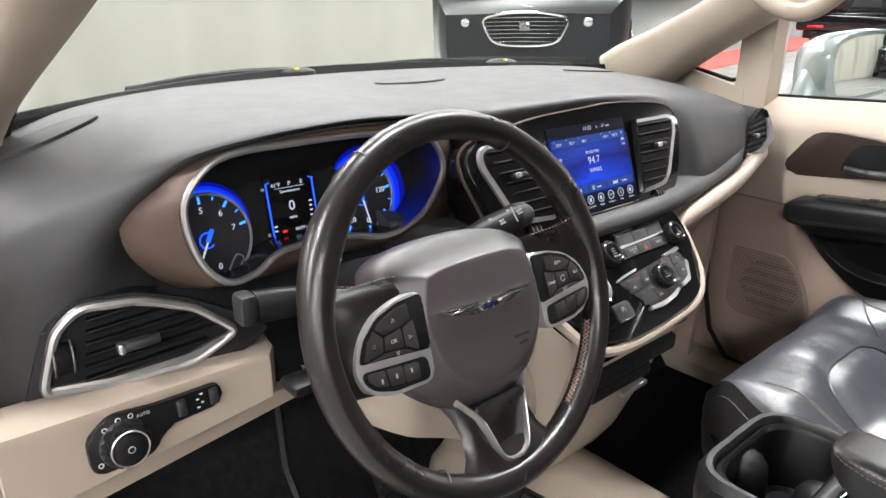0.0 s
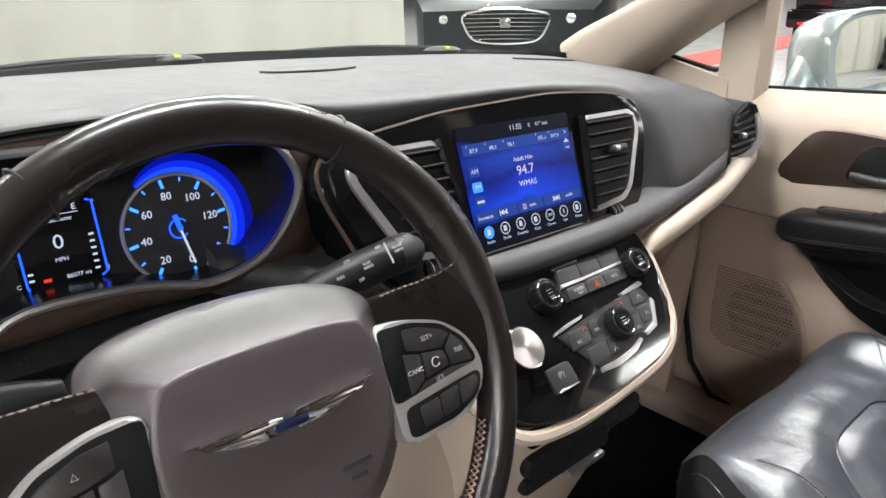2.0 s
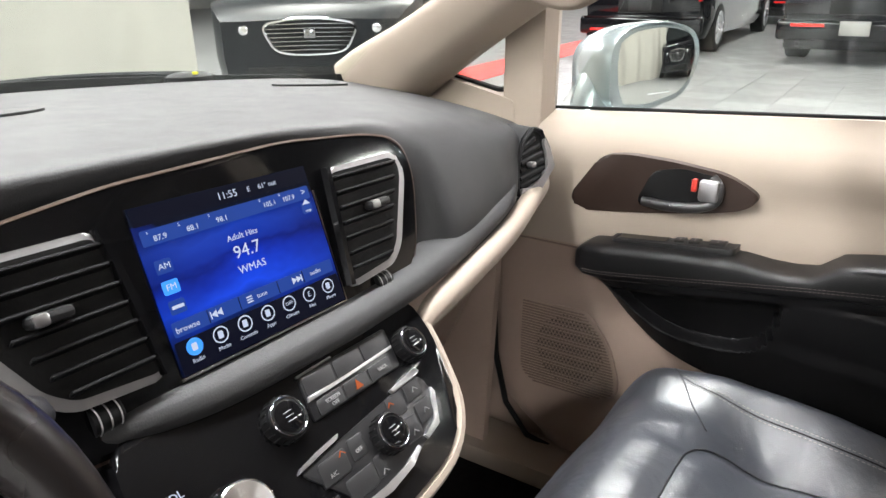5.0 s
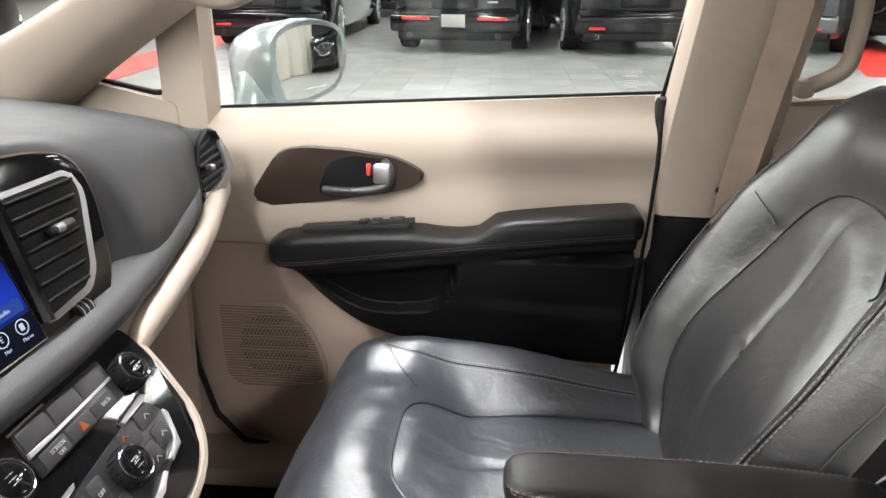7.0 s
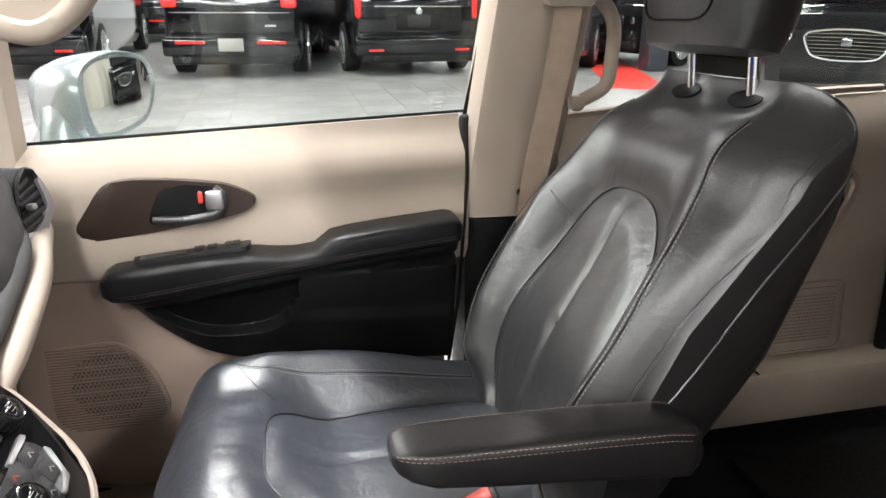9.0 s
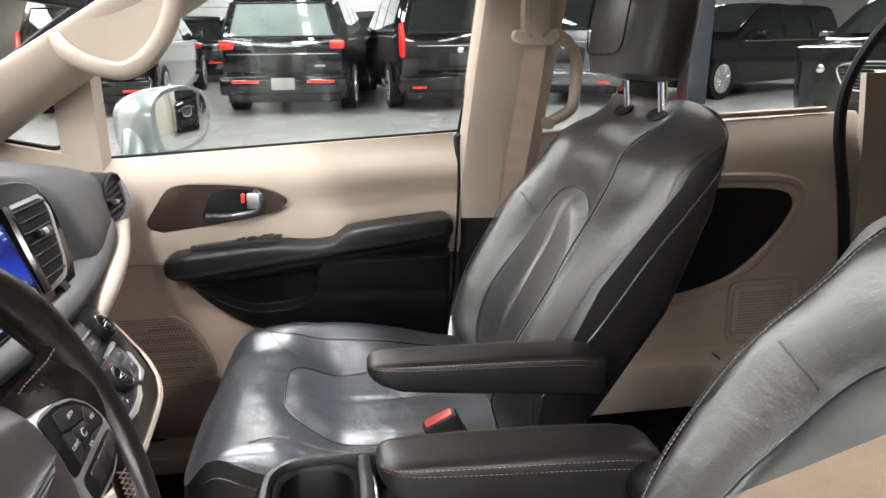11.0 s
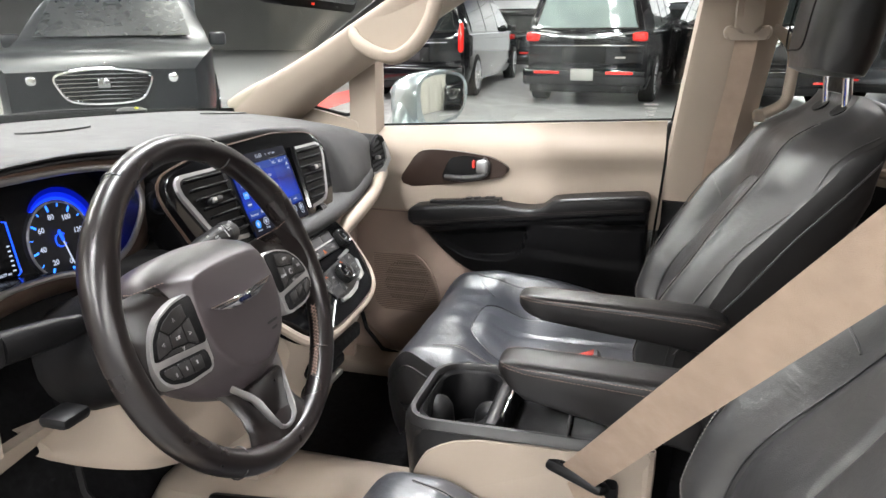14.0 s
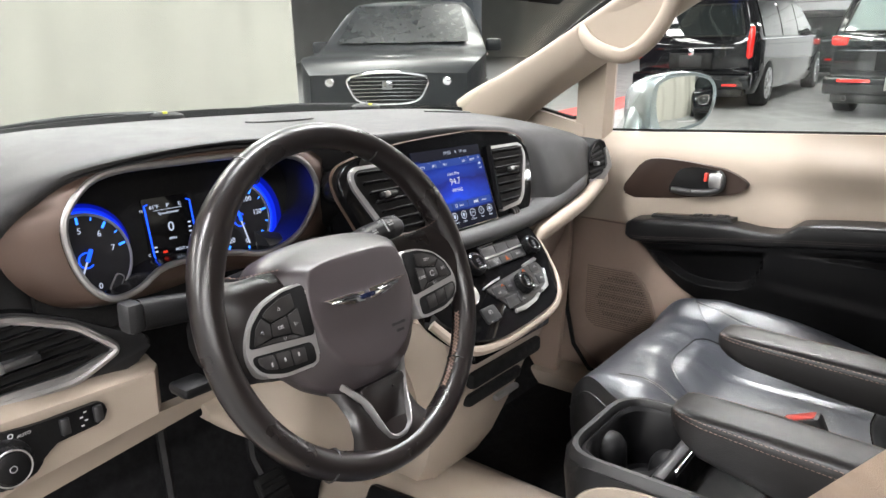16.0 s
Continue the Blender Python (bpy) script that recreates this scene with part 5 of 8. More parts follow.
def gauge(name, cx, cy, r, words, start, step, needle):
    g = part(name, cyl(r, 0.0, 0.008, 48, 0.002, CL @ Matrix.Translation((cx, cy, 0))), M_GAUGE, clus)
    part("rim", tube([CL @ Vector((cx + r * math.cos(a), cy + r * math.sin(a), 0.009)) for a in (2 * math.pi * k / 48 for k in range(48))], 0.0018, 6, True), M_HVSIL, g)
    n = len(words) - 1
    for k in range(2 * n + 1):
        a = radians(start + step * k / 2)
        big = k % 2 == 0
        l = 0.008 if big else 0.004
        mid = r - 0.003 - l / 2
        part("tick", box((l, 0.0026 if big else 0.0013, 0.0006), (0, 0, 0.0090), 0, 1, CL @ Matrix.Translation((cx, cy, 0)) @ Matrix.Rotation(a, 4, "Z") @ Matrix.Translation((mid, 0, 0))), G_TICK, g)
    for k, wd in enumerate(words):
        if wd:
            a = radians(start + step * k)
            lettering("numeral", wd, 0.0102, CL @ Matrix.Translation((cx + (r - 0.019) * math.cos(a), cy + (r - 0.019) * math.sin(a), 0.0090)), G_WHITE, g)
    part("hub_ring", tube([CL @ Vector((cx + 0.009 * math.cos(a), cy + 0.009 * math.sin(a), 0.0095)) for a in (radians(40 + 280 * k / 24) for k in range(25))], 0.0008, 5), G_BLUE, g)
    na = radians(needle)
    part("needle", box((r * 0.70, 0.0022, 0.0015), (r * 0.36, 0, 0.012), 0.0005, 1, CL @ Matrix.Translation((cx, cy, 0)) @ Matrix.Rotation(na, 4, "Z")), G_WHITE, g)
    part("needle_tail", box((0.016, 0.005, 0.002), (-0.006, 0, 0.0125), 0.001, 1, CL @ Matrix.Translation((cx, cy, 0)) @ Matrix.Rotation(na, 4, "Z")), G_BLUE, g)
    part("sub_dial", prism(fillet([(-0.012, -0.006), (0.012, -0.006), (0.012, 0.006), (-0.012, 0.006)], 0.005, 3), 0.0088, 0.0105, 0, CL @ Matrix.Translation((cx + 0.030, cy - 0.034, 0)) @ Matrix.Rotation(radians(55), 4, "Z")), M_HVSIL, g)
    part("sub_dial_face", prism(fillet([(-0.0105, -0.0045), (0.0105, -0.0045), (0.0105, 0.0045), (-0.0105, 0.0045)], 0.004, 3), 0.0100, 0.0110, 0, CL @ Matrix.Translation((cx + 0.030, cy - 0.034, 0)) @ Matrix.Rotation(radians(55), 4, "Z")), M_GAUGE, g)
    return g


gauge("tachometer", -0.598, -0.014, 0.054, ["0", "1", "2", "3", "4", "5", "6", "7"], 288, -39, 243)
gauge("speedometer", -0.381, -0.002, 0.051, ["0", "20", "40", "60", "80", "100", "120", ""], 282, -45, 284)
G_HALO = [glow("blue_halo_inner", (0.008, 0.055, 1.0), 1.7), glow("blue_halo_middle", (0.005, 0.030, 1.0), 0.9), glow("blue_halo_outer", (0.003, 0.018, 1.0), 0.34)]
for cx, cy, r, lo, hi, wide in ((-0.598, -0.014, 0.055, 0, 150, 0.012), (-0.381, -0.002, 0.0525, -120, 125, 0.026)):
    for q0, q1, g in ((0.0, 0.28, G_HALO[0]), (0.28, 0.62, G_HALO[1]), (0.62, 1.0, G_HALO[2])):
        rg = []
        for k in range(41):
            a = radians(lo + (hi - lo) * k / 40)
            e = 0.12 + 0.88 * math.sin(math.pi * k / 40) ** 0.8
            rg.append([CL @ Vector((cx + q * math.cos(a), cy + q * math.sin(a), h)) for q, h in ((r + wide * q0 * e, 0.001), (r + wide * q0 * e, 0.006 - 0.004 * q0), (r + wide * q1 * e, 0.006 - 0.004 * q1), (r + wide * q1 * e, 0.001))])
        part("blue_halo", ringloft(rg), g, clus, "glowing blue gauge halo")
# centre display
CLD = CL @ Matrix.Translation((-0.482, 0.006, 0)) @ Matrix.Diagonal((0.78, 0.74, 1, 1)) @ Matrix.Translation((0.466, -0.008, 0))
part("info_display", prism(fillet([(-0.510, -0.040), (-0.425, -0.040), (-0.425, 0.062), (-0.510, 0.062)], 0.003), 0.0, 0.003, 0, CLD), M_PIANO, clus)
for x, y, s, body in ((-0.490, 0.046, 0.009, "61°F"), (-0.466, 0.046, 0.010, "P"), (-0.444, 0.046, 0.010, "E"), (-0.466, 0.034, 0.0068, "Speedometer"), (-0.466, 0.008, 0.024, "0"), (-0.466, -0.012, 0.0068, "MPH"),
                      (-0.452, -0.033, 0.0068, "86577 mi"), (-0.513, 0.042, 0.007, "H"), (-0.512, -0.034, 0.007, "C"), (-0.424, 0.048, 0.007, "F"), (-0.421, -0.032, 0.007, "E")):
    lettering("display_text", body, s, CLD @ Matrix.Translation((x, y, 0.0036)), G_WHITE, clus)
part("display_rule", box((0.052, 0.0008, 0.0004), (-0.466, 0.040, 0.0034), 0, 1, CLD), G_WHITE, clus)
part("warning_mark", box((0.008, 0.004, 0.0004), (-0.484, -0.033, 0.0034), 0.001, 1, CLD), G_RED, clus)
for s, x in ((-1, -0.507), (1, -0.425)):
    part("bracket", tube([CLD @ Vector((x + s * -0.006, 0.052, 0.004)), CLD @ Vector((x, 0.050, 0.004)), CLD @ Vector((x + 0.0025, -0.036, 0.004)), CLD @ Vector((x - s * 0.004, -0.040, 0.004))], 0.0010, 5), G_BLUE, clus)
for k in range(6):
    part("level_bar", box((0.0052, 0.0026, 0.0004), (-0.432, -0.030 + 0.0082 * k, 0.0036), 0, 1, CLD), G_WHITE, clus)
for k in range(2):
    part("level_bar", box((0.0052, 0.0026, 0.0004), (-0.499, -0.030 + 0.0075 * k, 0.0036), 0, 1, CLD), G_WHITE, clus)

# ---- left vent, switches and lower panel ----
LVB = basis((-0.70, 0.838, 0.935), (0.985, -0.10, 0.02), (0.02, 0.10, 0.99))
LV = fillet([(-0.090, -0.038), (-0.025, -0.050), (0.064, -0.049), (0.116, -0.025), (0.071, 0.015), (0.014, 0.038), (-0.045, 0.044), (-0.070, 0.024)], 0.012)
part("vent_surround", prism(fillet([(-0.112, -0.062), (-0.02, -0.075), (0.075, -0.070), (0.150, -0.047), (0.160, -0.024), (0.112, -0.002), (0.070, 0.024), (0.015, 0.046), (-0.046, 0.051), (-0.080, 0.030)], 0.012), -0.05, 0.0, 0.006, LVB), M_DKPAD, dash)
part("vent_well", prism(LV, -0.03, 0.003, 0, LVB), M_RUBBER, dash)
part("vent_frame", tube([LVB @ Vector((p[0], p[1], 0.006)) for p in LV], 0.0055, 8, True, side=(0, -1, 0.1)), M_SILVER, dash, "satin silver vent frame")
part("vent_brow", prism(fillet([(-0.086, -0.040), (-0.025, -0.051), (0.064, -0.050), (0.114, -0.026), (0.098, -0.026), (0.058, -0.037), (-0.025, -0.039), (-0.080, -0.032)], 0.004), 0.0, 0.009, 0.003, LVB), M_SILVER, dash)
for k in range(6):
    b = -0.030 + 0.0125 * k
    x0 = -0.052 + 0.003 * k
    x1 = (0.080, 0.092, 0.078, 0.062, 0.040, 0.012)[k]
    part("vent_slat", box((x1 - x0, 0.003, 0.012), ((x0 + x1) / 2, b, 0.006), 0.001, 1, LVB @ Matrix.Rotation(radians(4), 4, "Z")), M_BLACK, dash)
part("vent_tab", box((0.042, 0.011, 0.016), (0.008, -0.006, 0.016), 0.004, 2, LVB @ Matrix.Rotation(radians(3), 4, "Z")), M_GREYBTN, dash)
part("vent_tab_trim", box((0.008, 0.012, 0.017), (-0.012, -0.0065, 0.0165), 0.003, 2, LVB), M_SILVER, dash)
vw = part("vent_thumbwheel", cyl(0.020, -0.008, 0.008, 20, 0.002, LVB @ Matrix.Translation((-0.066, -0.006, -0.006)) @ Matrix.Rotation(radians(90), 4, "Y")), M_BLACK, dash)
for q in (-0.009, 0.009):
    part("wheel_ring", tube([LVB @ Vector((-0.066 + q, -0.006 + 0.0205 * math.cos(a), -0.006 + 0.0205 * math.sin(a))) for a in (2 * math.pi * j / 20 for j in range(20))], 0.0012, 4, True), M_SILVER, vw)
part("end_vent", box((0.01, 0.05, 0.07), (-0.832, 0.90, 0.985), 0.008), M_RUBBER, dash)
for k in range(4):
    part("end_vent_slat", box((0.006, 0.044, 0.004), (-0.838, 0.90, 0.962 + 0.015 * k), 0.001), M_BLACK, dash)
# beige lower panel
low = thing("lower_dash_panel", (-0.68, 0.80, 0.82), "beige lower dash panel with headlamp switch", "trim panel")
part("panel", sheet(lambda u, v: (-0.845 + 0.305 * u, 0.800 + 0.022 * smooth01(0.12, 0.0, v) + 0.03 * smooth01(0.90, 1.0, v) + 0.02 * smooth01(0.95, 1.0, u), 0.892 - 0.010 * u - (0.120 - 0.052 * u) * v), 20, 20, 0.025, back=(0, 1, 0)), M_BEIGE, low)
part("under_panel", sheet(lambda u, v: (-0.845 + 0.42 * u, 0.824 + 0.03 * v, 0.800 + 0.01 * u - (0.078 - 0.045 * u) * v), 12, 5, 0.02, back=(0, 1, 0)), M_BEIGE, low)
KN = basis((-0.728, 0.794, 0.841), (0.998, -0.02, 0.03), (0.0, 0.16, 0.985)) @ Matrix.Diagonal((0.80, 0.80, 1, 1))
part("switch_plate", prism(fillet([(-0.050, -0.035), (0.030, -0.035), (0.045, -0.004), (0.130, 0.000), (0.132, 0.030), (0.040, 0.032), (-0.020, 0.040), (-0.052, 0.015)], 0.014), -0.01, 0.006, 0.003, KN), M_BLACK, low)
part("knob_collar", cyl(0.033, 0.002, 0.011, 36, 0.004, KN @ Matrix.Translation((-0.006, -0.004, 0))), M_DKPAD, low)
kb = part("headlamp_knob", cyl(0.0255, 0.004, 0.026, 32, 0.004, KN @ Matrix.Translation((-0.006, -0.004, 0))), M_BLACK, low)
part("knob_ring", tube([KN @ Vector((-0.006 + 0.0235 * math.cos(a), -0.004 + 0.0235 * math.sin(a), 0.0255)) for a in (2 * math.pi * j / 28 for j in range(28))], 0.0010, 5, True), M_SILVER, kb)
part("knob_cap", cyl(0.021, 0.024, 0.0285, 28, 0.003, KN @ Matrix.Translation((-0.006, -0.004, 0))), M_BLACK, kb)
part("knob_pointer", tube([KN @ Vector((-0.006 + 0.0042 * math.cos(a), -0.004 + 0.0042 * math.sin(a), 0.0287)) for a in (2 * math.pi * j / 12 for j in range(12))], 0.0006, 4, True), M_DIMLABEL, kb)
for k in range(24):
    part("knob_rib", box((0.0030, 0.0016, 0.014), (-0.006 + 0.0256 * math.cos(2 * math.pi * k / 24), -0.004 + 0.0256 * math.sin(2 * math.pi * k / 24), 0.016), 0.0005, 1, KN), M_RUBBER, kb)
lettering("switch_text", "AUTO", 0.0062, KN @ Matrix.Translation((0.022, 0.026, 0.0065)), M_LABEL, low)
for x, y in ((-0.040, -0.022), (-0.028, 0.023), (-0.010, 0.030), (0.006, 0.030)):
    part("switch_mark", tube([KN @ Vector((x + 0.003 * math.cos(a), y + 0.003 * math.sin(a), 0.0066)) for a in (2 * math.pi * j / 10 for j in range(10))], 0.0005, 4, True), M_LABEL, low)
for x in (0.072, 0.118):
    part("dimmer_wheel", box((0.013, 0.024, 0.010), (x, 0.015, 0.006), 0.003, 2, KN), M_GREYBTN, low)
for k in range(4):
    part("dimmer_mark", box((0.004, 0.002, 0.0006), (0.095 + 0.006 * (k % 2), 0.006 + 0.006 * k, 0.0065), 0, 1, KN), M_LABEL, low)
solo("dash_end_cap", box((0.03, 0.30, 0.58), (-0.855, 0.98, 0.80), 0.012), M_TAN, "tan end cap of the dash in the open door", "trim", kind="structure")

# ---- steering column and wheel ----
WC = Vector((-0.4463, 0.5558, 0.9986))
WM = basis(WC, (1, 0, 0), (0, 0.3526, 0.9358))
WMS = WM @ Matrix.Diagonal((1.045, 1.045, 1.0, 1.0))
CLM = basis((-0.455, 0.543, 1.012), (1, 0, 0), (0, 0.377, 0.926))
wheel = thing("steering_wheel", WC, "dark worn leather steering wheel with grey airbag hub", "steering wheel")
R = 0.182
rim_pts = [Vector((R * math.cos(a), R * math.sin(a) * 0.99, 0)) for a in (2 * math.pi * k / 72 for k in range(72))]


def rim_r(k):
    a = 360 * k / 72
    r = 0.0165
    for c in (30, 150):
        r += 0.003 * math.exp(-((a - c) / 14) ** 2)
    return r


part("rim", tube(rim_pts, [rim_r(k) for k in range(72)], 14, True, 0.9, WM), M_WHEELLEA, wheel, "polished worn leather rim")
for a in (62, 122, 318, 238):
    c, s = math.cos(radians(a)), math.sin(radians(a))
    k99 = 1 - 0.01 * abs(s)
    part("rim_seam", tube([WM @ Vector(((R * k99 + 0.0166 * math.cos(q)) * c, (R * k99 + 0.0166 * math.cos(q)) * s, 0.0150 * math.sin(q))) for q in (2 * math.pi * j / 18 for j in range(18))], 0.0009, 5, True), M_GREYBTN, wheel)
for a0, a1 in ((304, 338), (255, 285)):
    st = []
    n = int((a1 - a0) / 1.6)
    for k in range(n):
        a = radians(a0 + (a1 - a0) * k / n)
        b = radians(a0 + (a1 - a0) * (k + 1) / n)
        ri = R - 0.0155
        st.append(tube([Vector((ri * math.cos(a), ri * math.sin(a), -0.003)), Vector(((ri - 0.0012) * math.cos(b), (ri - 0.0012) * math.sin(b), 0.005))], 0.0009, 4, m=WM))
        st.append(tube([Vector((ri * math.cos(a), ri * math.sin(a), 0.005)), Vector(((ri - 0.0012) * math.cos(b), (ri - 0.0012) * math.sin(b), -0.003))], 0.0009, 4, m=WM))
    tagged(part("lace_stitching", join(*st), M_STITCH, wheel, "tan cross-stitch lacing"), kind="stuff")
WMH = WM @ Matrix.Translation((0, 0, -0.024))
HUBO = catmull([(-0.087, 0.040), (-0.077, 0.060), (-0.045, 0.070), (0.0, 0.073), (0.045, 0.070), (0.077, 0.060), (0.087, 0.040), (0.088, 0.0), (0.084, -0.046), (0.064, -0.080), (0.035, -0.100), (0.0, -0.107), (-0.035, -0.100), (-0.064, -0.080), (-0.084, -0.046), (-0.088, 0.0)], 5, True)
SHIELD = catmull([(-0.062, 0.036), (-0.050, 0.043), (-0.028, 0.046), (0.0, 0.047), (0.028, 0.046), (0.050, 0.043), (0.062, 0.036), (0.069, 0.004), (0.064, -0.030), (0.048, -0.058), (0.026, -0.073), (0.0, -0.079), (-0.026, -0.073), (-0.048, -0.058), (-0.064, -0.030), (-0.069, 0.004)], 5, True)


def hub_ring(f, h, q=1.0):
    """A loop between the cover's outline (f = 0) and the edge of its raised face (f = 1), or inside that face (q < 1)."""
    return [Vector((1.09 * (o[0] + (i[0] - o[0]) * f) * q, (o[1] + (i[1] - o[1]) * f) * q, h)) for o, i in zip(HUBO, SHIELD)]


hr = [[Vector((1.09 * p[0] * q, p[1] * q, h)) for p in HUBO] for q, h in ((0.90, -0.060), (0.97, -0.040), (1.0, -0.022), (1.015, -0.006), (1.0, 0.006))]
hr += [hub_ring(0.12, 0.0125), hub_ring(0.35, 0.0190), hub_ring(0.65, 0.0265), hub_ring(0.88, 0.0320), hub_ring(0.96, 0.0340), hub_ring(1.0, 0.0352), hub_ring(1.0, 0.0358, 0.96)]
hr += [hub_ring(1.0, h, q) for q, h in ((0.85, 0.0362), (0.65, 0.0366), (0.4, 0.0372), (0.2, 0.0376), (0.03, 0.0378))]
hr = [[Vector((p[0], p[1], p[2] - 0.9 * max(0.0, p[1] - 0.046))) for p in ring] for ring in hr]
part("airbag_cover", ringloft(hr, m=WMH), M_HUB, wheel, "grey-brown airbag cover", 50)
emblem = part("emblem", join(*[prism([(s * 0.004, 0.006), (s * 0.030, 0.0070), (s * 0.063, 0.0085), (s * 0.050, 0.0025), (s * 0.026, -0.0045), (s * 0.004, -0.0050)][::s], 0.0345, 0.0415, 0.0010, WMH @ Matrix.Translation((0.0, -0.002, 0))) for s in (1, -1)]), M_CHROME, wheel, "chrome winged badge")
for s in (1, -1):
    for k in range(2):
        part("emblem_groove", box((0.040 - 0.010 * k, 0.0011, 0.0008), (s * (0.034 - 0.002 * k), 0.0035 - 0.0033 * k, 0.0416), 0, 1, WMH @ Matrix.Translation((0, -0.002, 0)) @ Matrix.Rotation(s * 0.05, 4, "Z")), M_DKPAD, emblem)
part("emblem_core", prism(fillet([(-0.011, -0.0028), (0.011, -0.0028), (0.011, 0.0022), (-0.011, 0.0022)], 0.002), 0.0345, 0.0425, 0.001, WMH @ Matrix.Translation((0.0, -0.002, 0))), mat("blue_enamel", (0.016, 0.022, 0.06), 0.2, 0.5), emblem)
part("airbag_mark", box((0.022, 0.003, 0.0008), (0.038, -0.044, 0.0365), 0, 1, WMH), M_DKPAD, wheel)
part("airbag_mark", box((0.012, 0.003, 0.0008), (0.038, -0.052, 0.0362), 0, 1, WMH), M_DKPAD, wheel)


def spoke(s):
    """Side spoke with its switch pod."""
    part("spoke", ringloft([[Vector((s * x, y + hh * math.sin(q), dz + 0.015 * math.cos(q))) for q in (2 * math.pi * j / 16 for j in range(16))] for x, y, hh, dz in
                                 ((0.060, 0.000, 0.046, -0.020), (0.090, 0.000, 0.047, -0.015), (0.110, 0.000, 0.048, -0.014), (0.130, 0.000, 0.048, -0.013), (0.152, 0.004, 0.048, -0.009), (0.164, 0.012, 0.046, -0.004), (0.176, 0.012, 0.036, -0.002))], m=WMS), M_WHEELLEA, wheel)
    WMQ = WMS @ Matrix.Translation((0, 0, 0.0095))

    def flat(pts, r):
        return fillet([(s * p[0], p[1]) for p in pts][::s], r, 4)
    plate = part("pod_frame", prism(flat([(0.070, 0.031), (0.098, 0.029), (0.124, 0.021), (0.143, 0.006), (0.1525, -0.013), (0.151, -0.028), (0.142, -0.042), (0.120, -0.049), (0.075, -0.050)], 0.010), -0.020, 0.0, 0.0022, WMQ), M_PODSIL, wheel, "satin silver switch frame")
    pod = part("switch_pod", prism(flat([(0.072, 0.0285), (0.098, 0.0268), (0.123, 0.0190), (0.140, 0.0045), (0.1485, -0.014), (0.120, -0.0165), (0.074, -0.0215)], 0.005), -0.004, 0.0012, 0.0008, WMQ), M_BLACK, plate)
    low = part("switch_pod", prism(flat([(0.080, -0.0265), (0.1475, -0.0208), (0.1475, -0.029), (0.140, -0.0385), (0.119, -0.0455), (0.080, -0.0465)], 0.006), -0.004, 0.0012, 0.0008, WMQ), M_BLACK, plate)
    for pts in ([(0.090, 0.0235), (0.104, 0.0220), (0.121, 0.0155), (0.127, 0.0110), (0.119, 0.0035), (0.101, 0.0065), (0.090, 0.0100)], [(0.087, 0.0080), (0.0995, 0.0045), (0.0995, -0.0120), (0.087, -0.0190)], [(0.129, 0.0095), (0.137, 0.0020), (0.143, -0.0125), (0.1235, -0.0100), (0.1215, 0.0020)],
                [(0.0995, -0.0140), (0.122, -0.0115), (0.142, -0.0140), (0.120, -0.0152), (0.092, -0.0188)], [(0.1015, 0.0045), (0.1195, 0.0015), (0.1215, -0.0095), (0.1015, -0.0120)]):
        part("button", prism(flat(pts, 0.0012), 0.0005, 0.0026, 0.0006, WMQ), M_PODBTN, pod)
    for pts in ([(0.091, -0.0285), (0.107, -0.0268), (0.107, -0.0415), (0.092, -0.0422)], [(0.1085, -0.0266), (0.125, -0.0250), (0.123, -0.0395), (0.1085, -0.0413)], [(0.1265, -0.0248), (0.143, -0.0233), (0.1435, -0.0285), (0.137, -0.0355), (0.1250, -0.0390)]):
        part("button", prism(flat(pts, 0.002), 0.0005, 0.0024, 0.0006, WMQ), M_PODBTN, low)
    if s > 0:
        for x, y, body in ((0.108, 0.0135, "SET+"), (0.132, -0.002, "RES"), (0.0935, -0.005, "CANC"), (0.112, -0.0155, "SET-")):
            lettering("button_text", body, 0.0046, WMQ @ Matrix.Translation((x, y, 0.0029)), M_DIMLABEL, pod)
        part("button_mark", tube([WMQ @ Vector((0.111 + 0.0032 * math.cos(a), -0.004 + 0.0032 * math.sin(a), 0.0029)) for a in (radians(30 + 300 * j / 12) for j in range(13))], 0.0005, 4), M_DIMLABEL, pod)
    else:
        lettering("button_text", "OK", 0.0046, WMQ @ Matrix.Translation((-0.111, -0.004, 0.0029)), M_DIMLABEL, pod)
        for x, y, r in ((-0.108, 0.0130, 90), (-0.132, -0.003, 180), (-0.094, -0.005, 0), (-0.110, -0.0150, 270)):
            part("arrow_mark", tube([WMQ @ Vector((x + 0.0020 * math.cos(radians(r + q)), y + 0.0020 * math.sin(radians(r + q)), 0.0029)) for q in (0, 130, 230)], 0.0004, 4, True), M_DIMLABEL, pod)
        for x in (-0.100, -0.116, -0.131):
            part("button_mark", box((0.002, 0.004, 0.0005), (x, -0.033, 0.0026), 0.0005, 1, WMQ), M_DIMLABEL, low)


spoke(1)
spoke(-1)
part("lower_spoke", ringloft([[Vector((w * math.cos(q), y, dz + 0.012 * math.sin(q))) for q in (2 * math.pi * j / 16 for j in range(16))] for y, w, dz in
                              ((-0.080, 0.060, -0.026), (-0.100, 0.050, -0.020), (-0.120, 0.046, -0.014), (-0.138, 0.050, -0.009), (-0.155, 0.062, -0.004), (-0.172, 0.074, 0.0))], m=WMS), M_WHEELLEA, wheel)
SPK = fillet([(-0.036, -0.092), (0.036, -0.092), (0.018, -0.147), (-0.018, -0.147)], 0.010)
part("lower_insert", prism(SPK, -0.010, 0.002, 0.003, WMS), M_WHEELLEA, wheel)
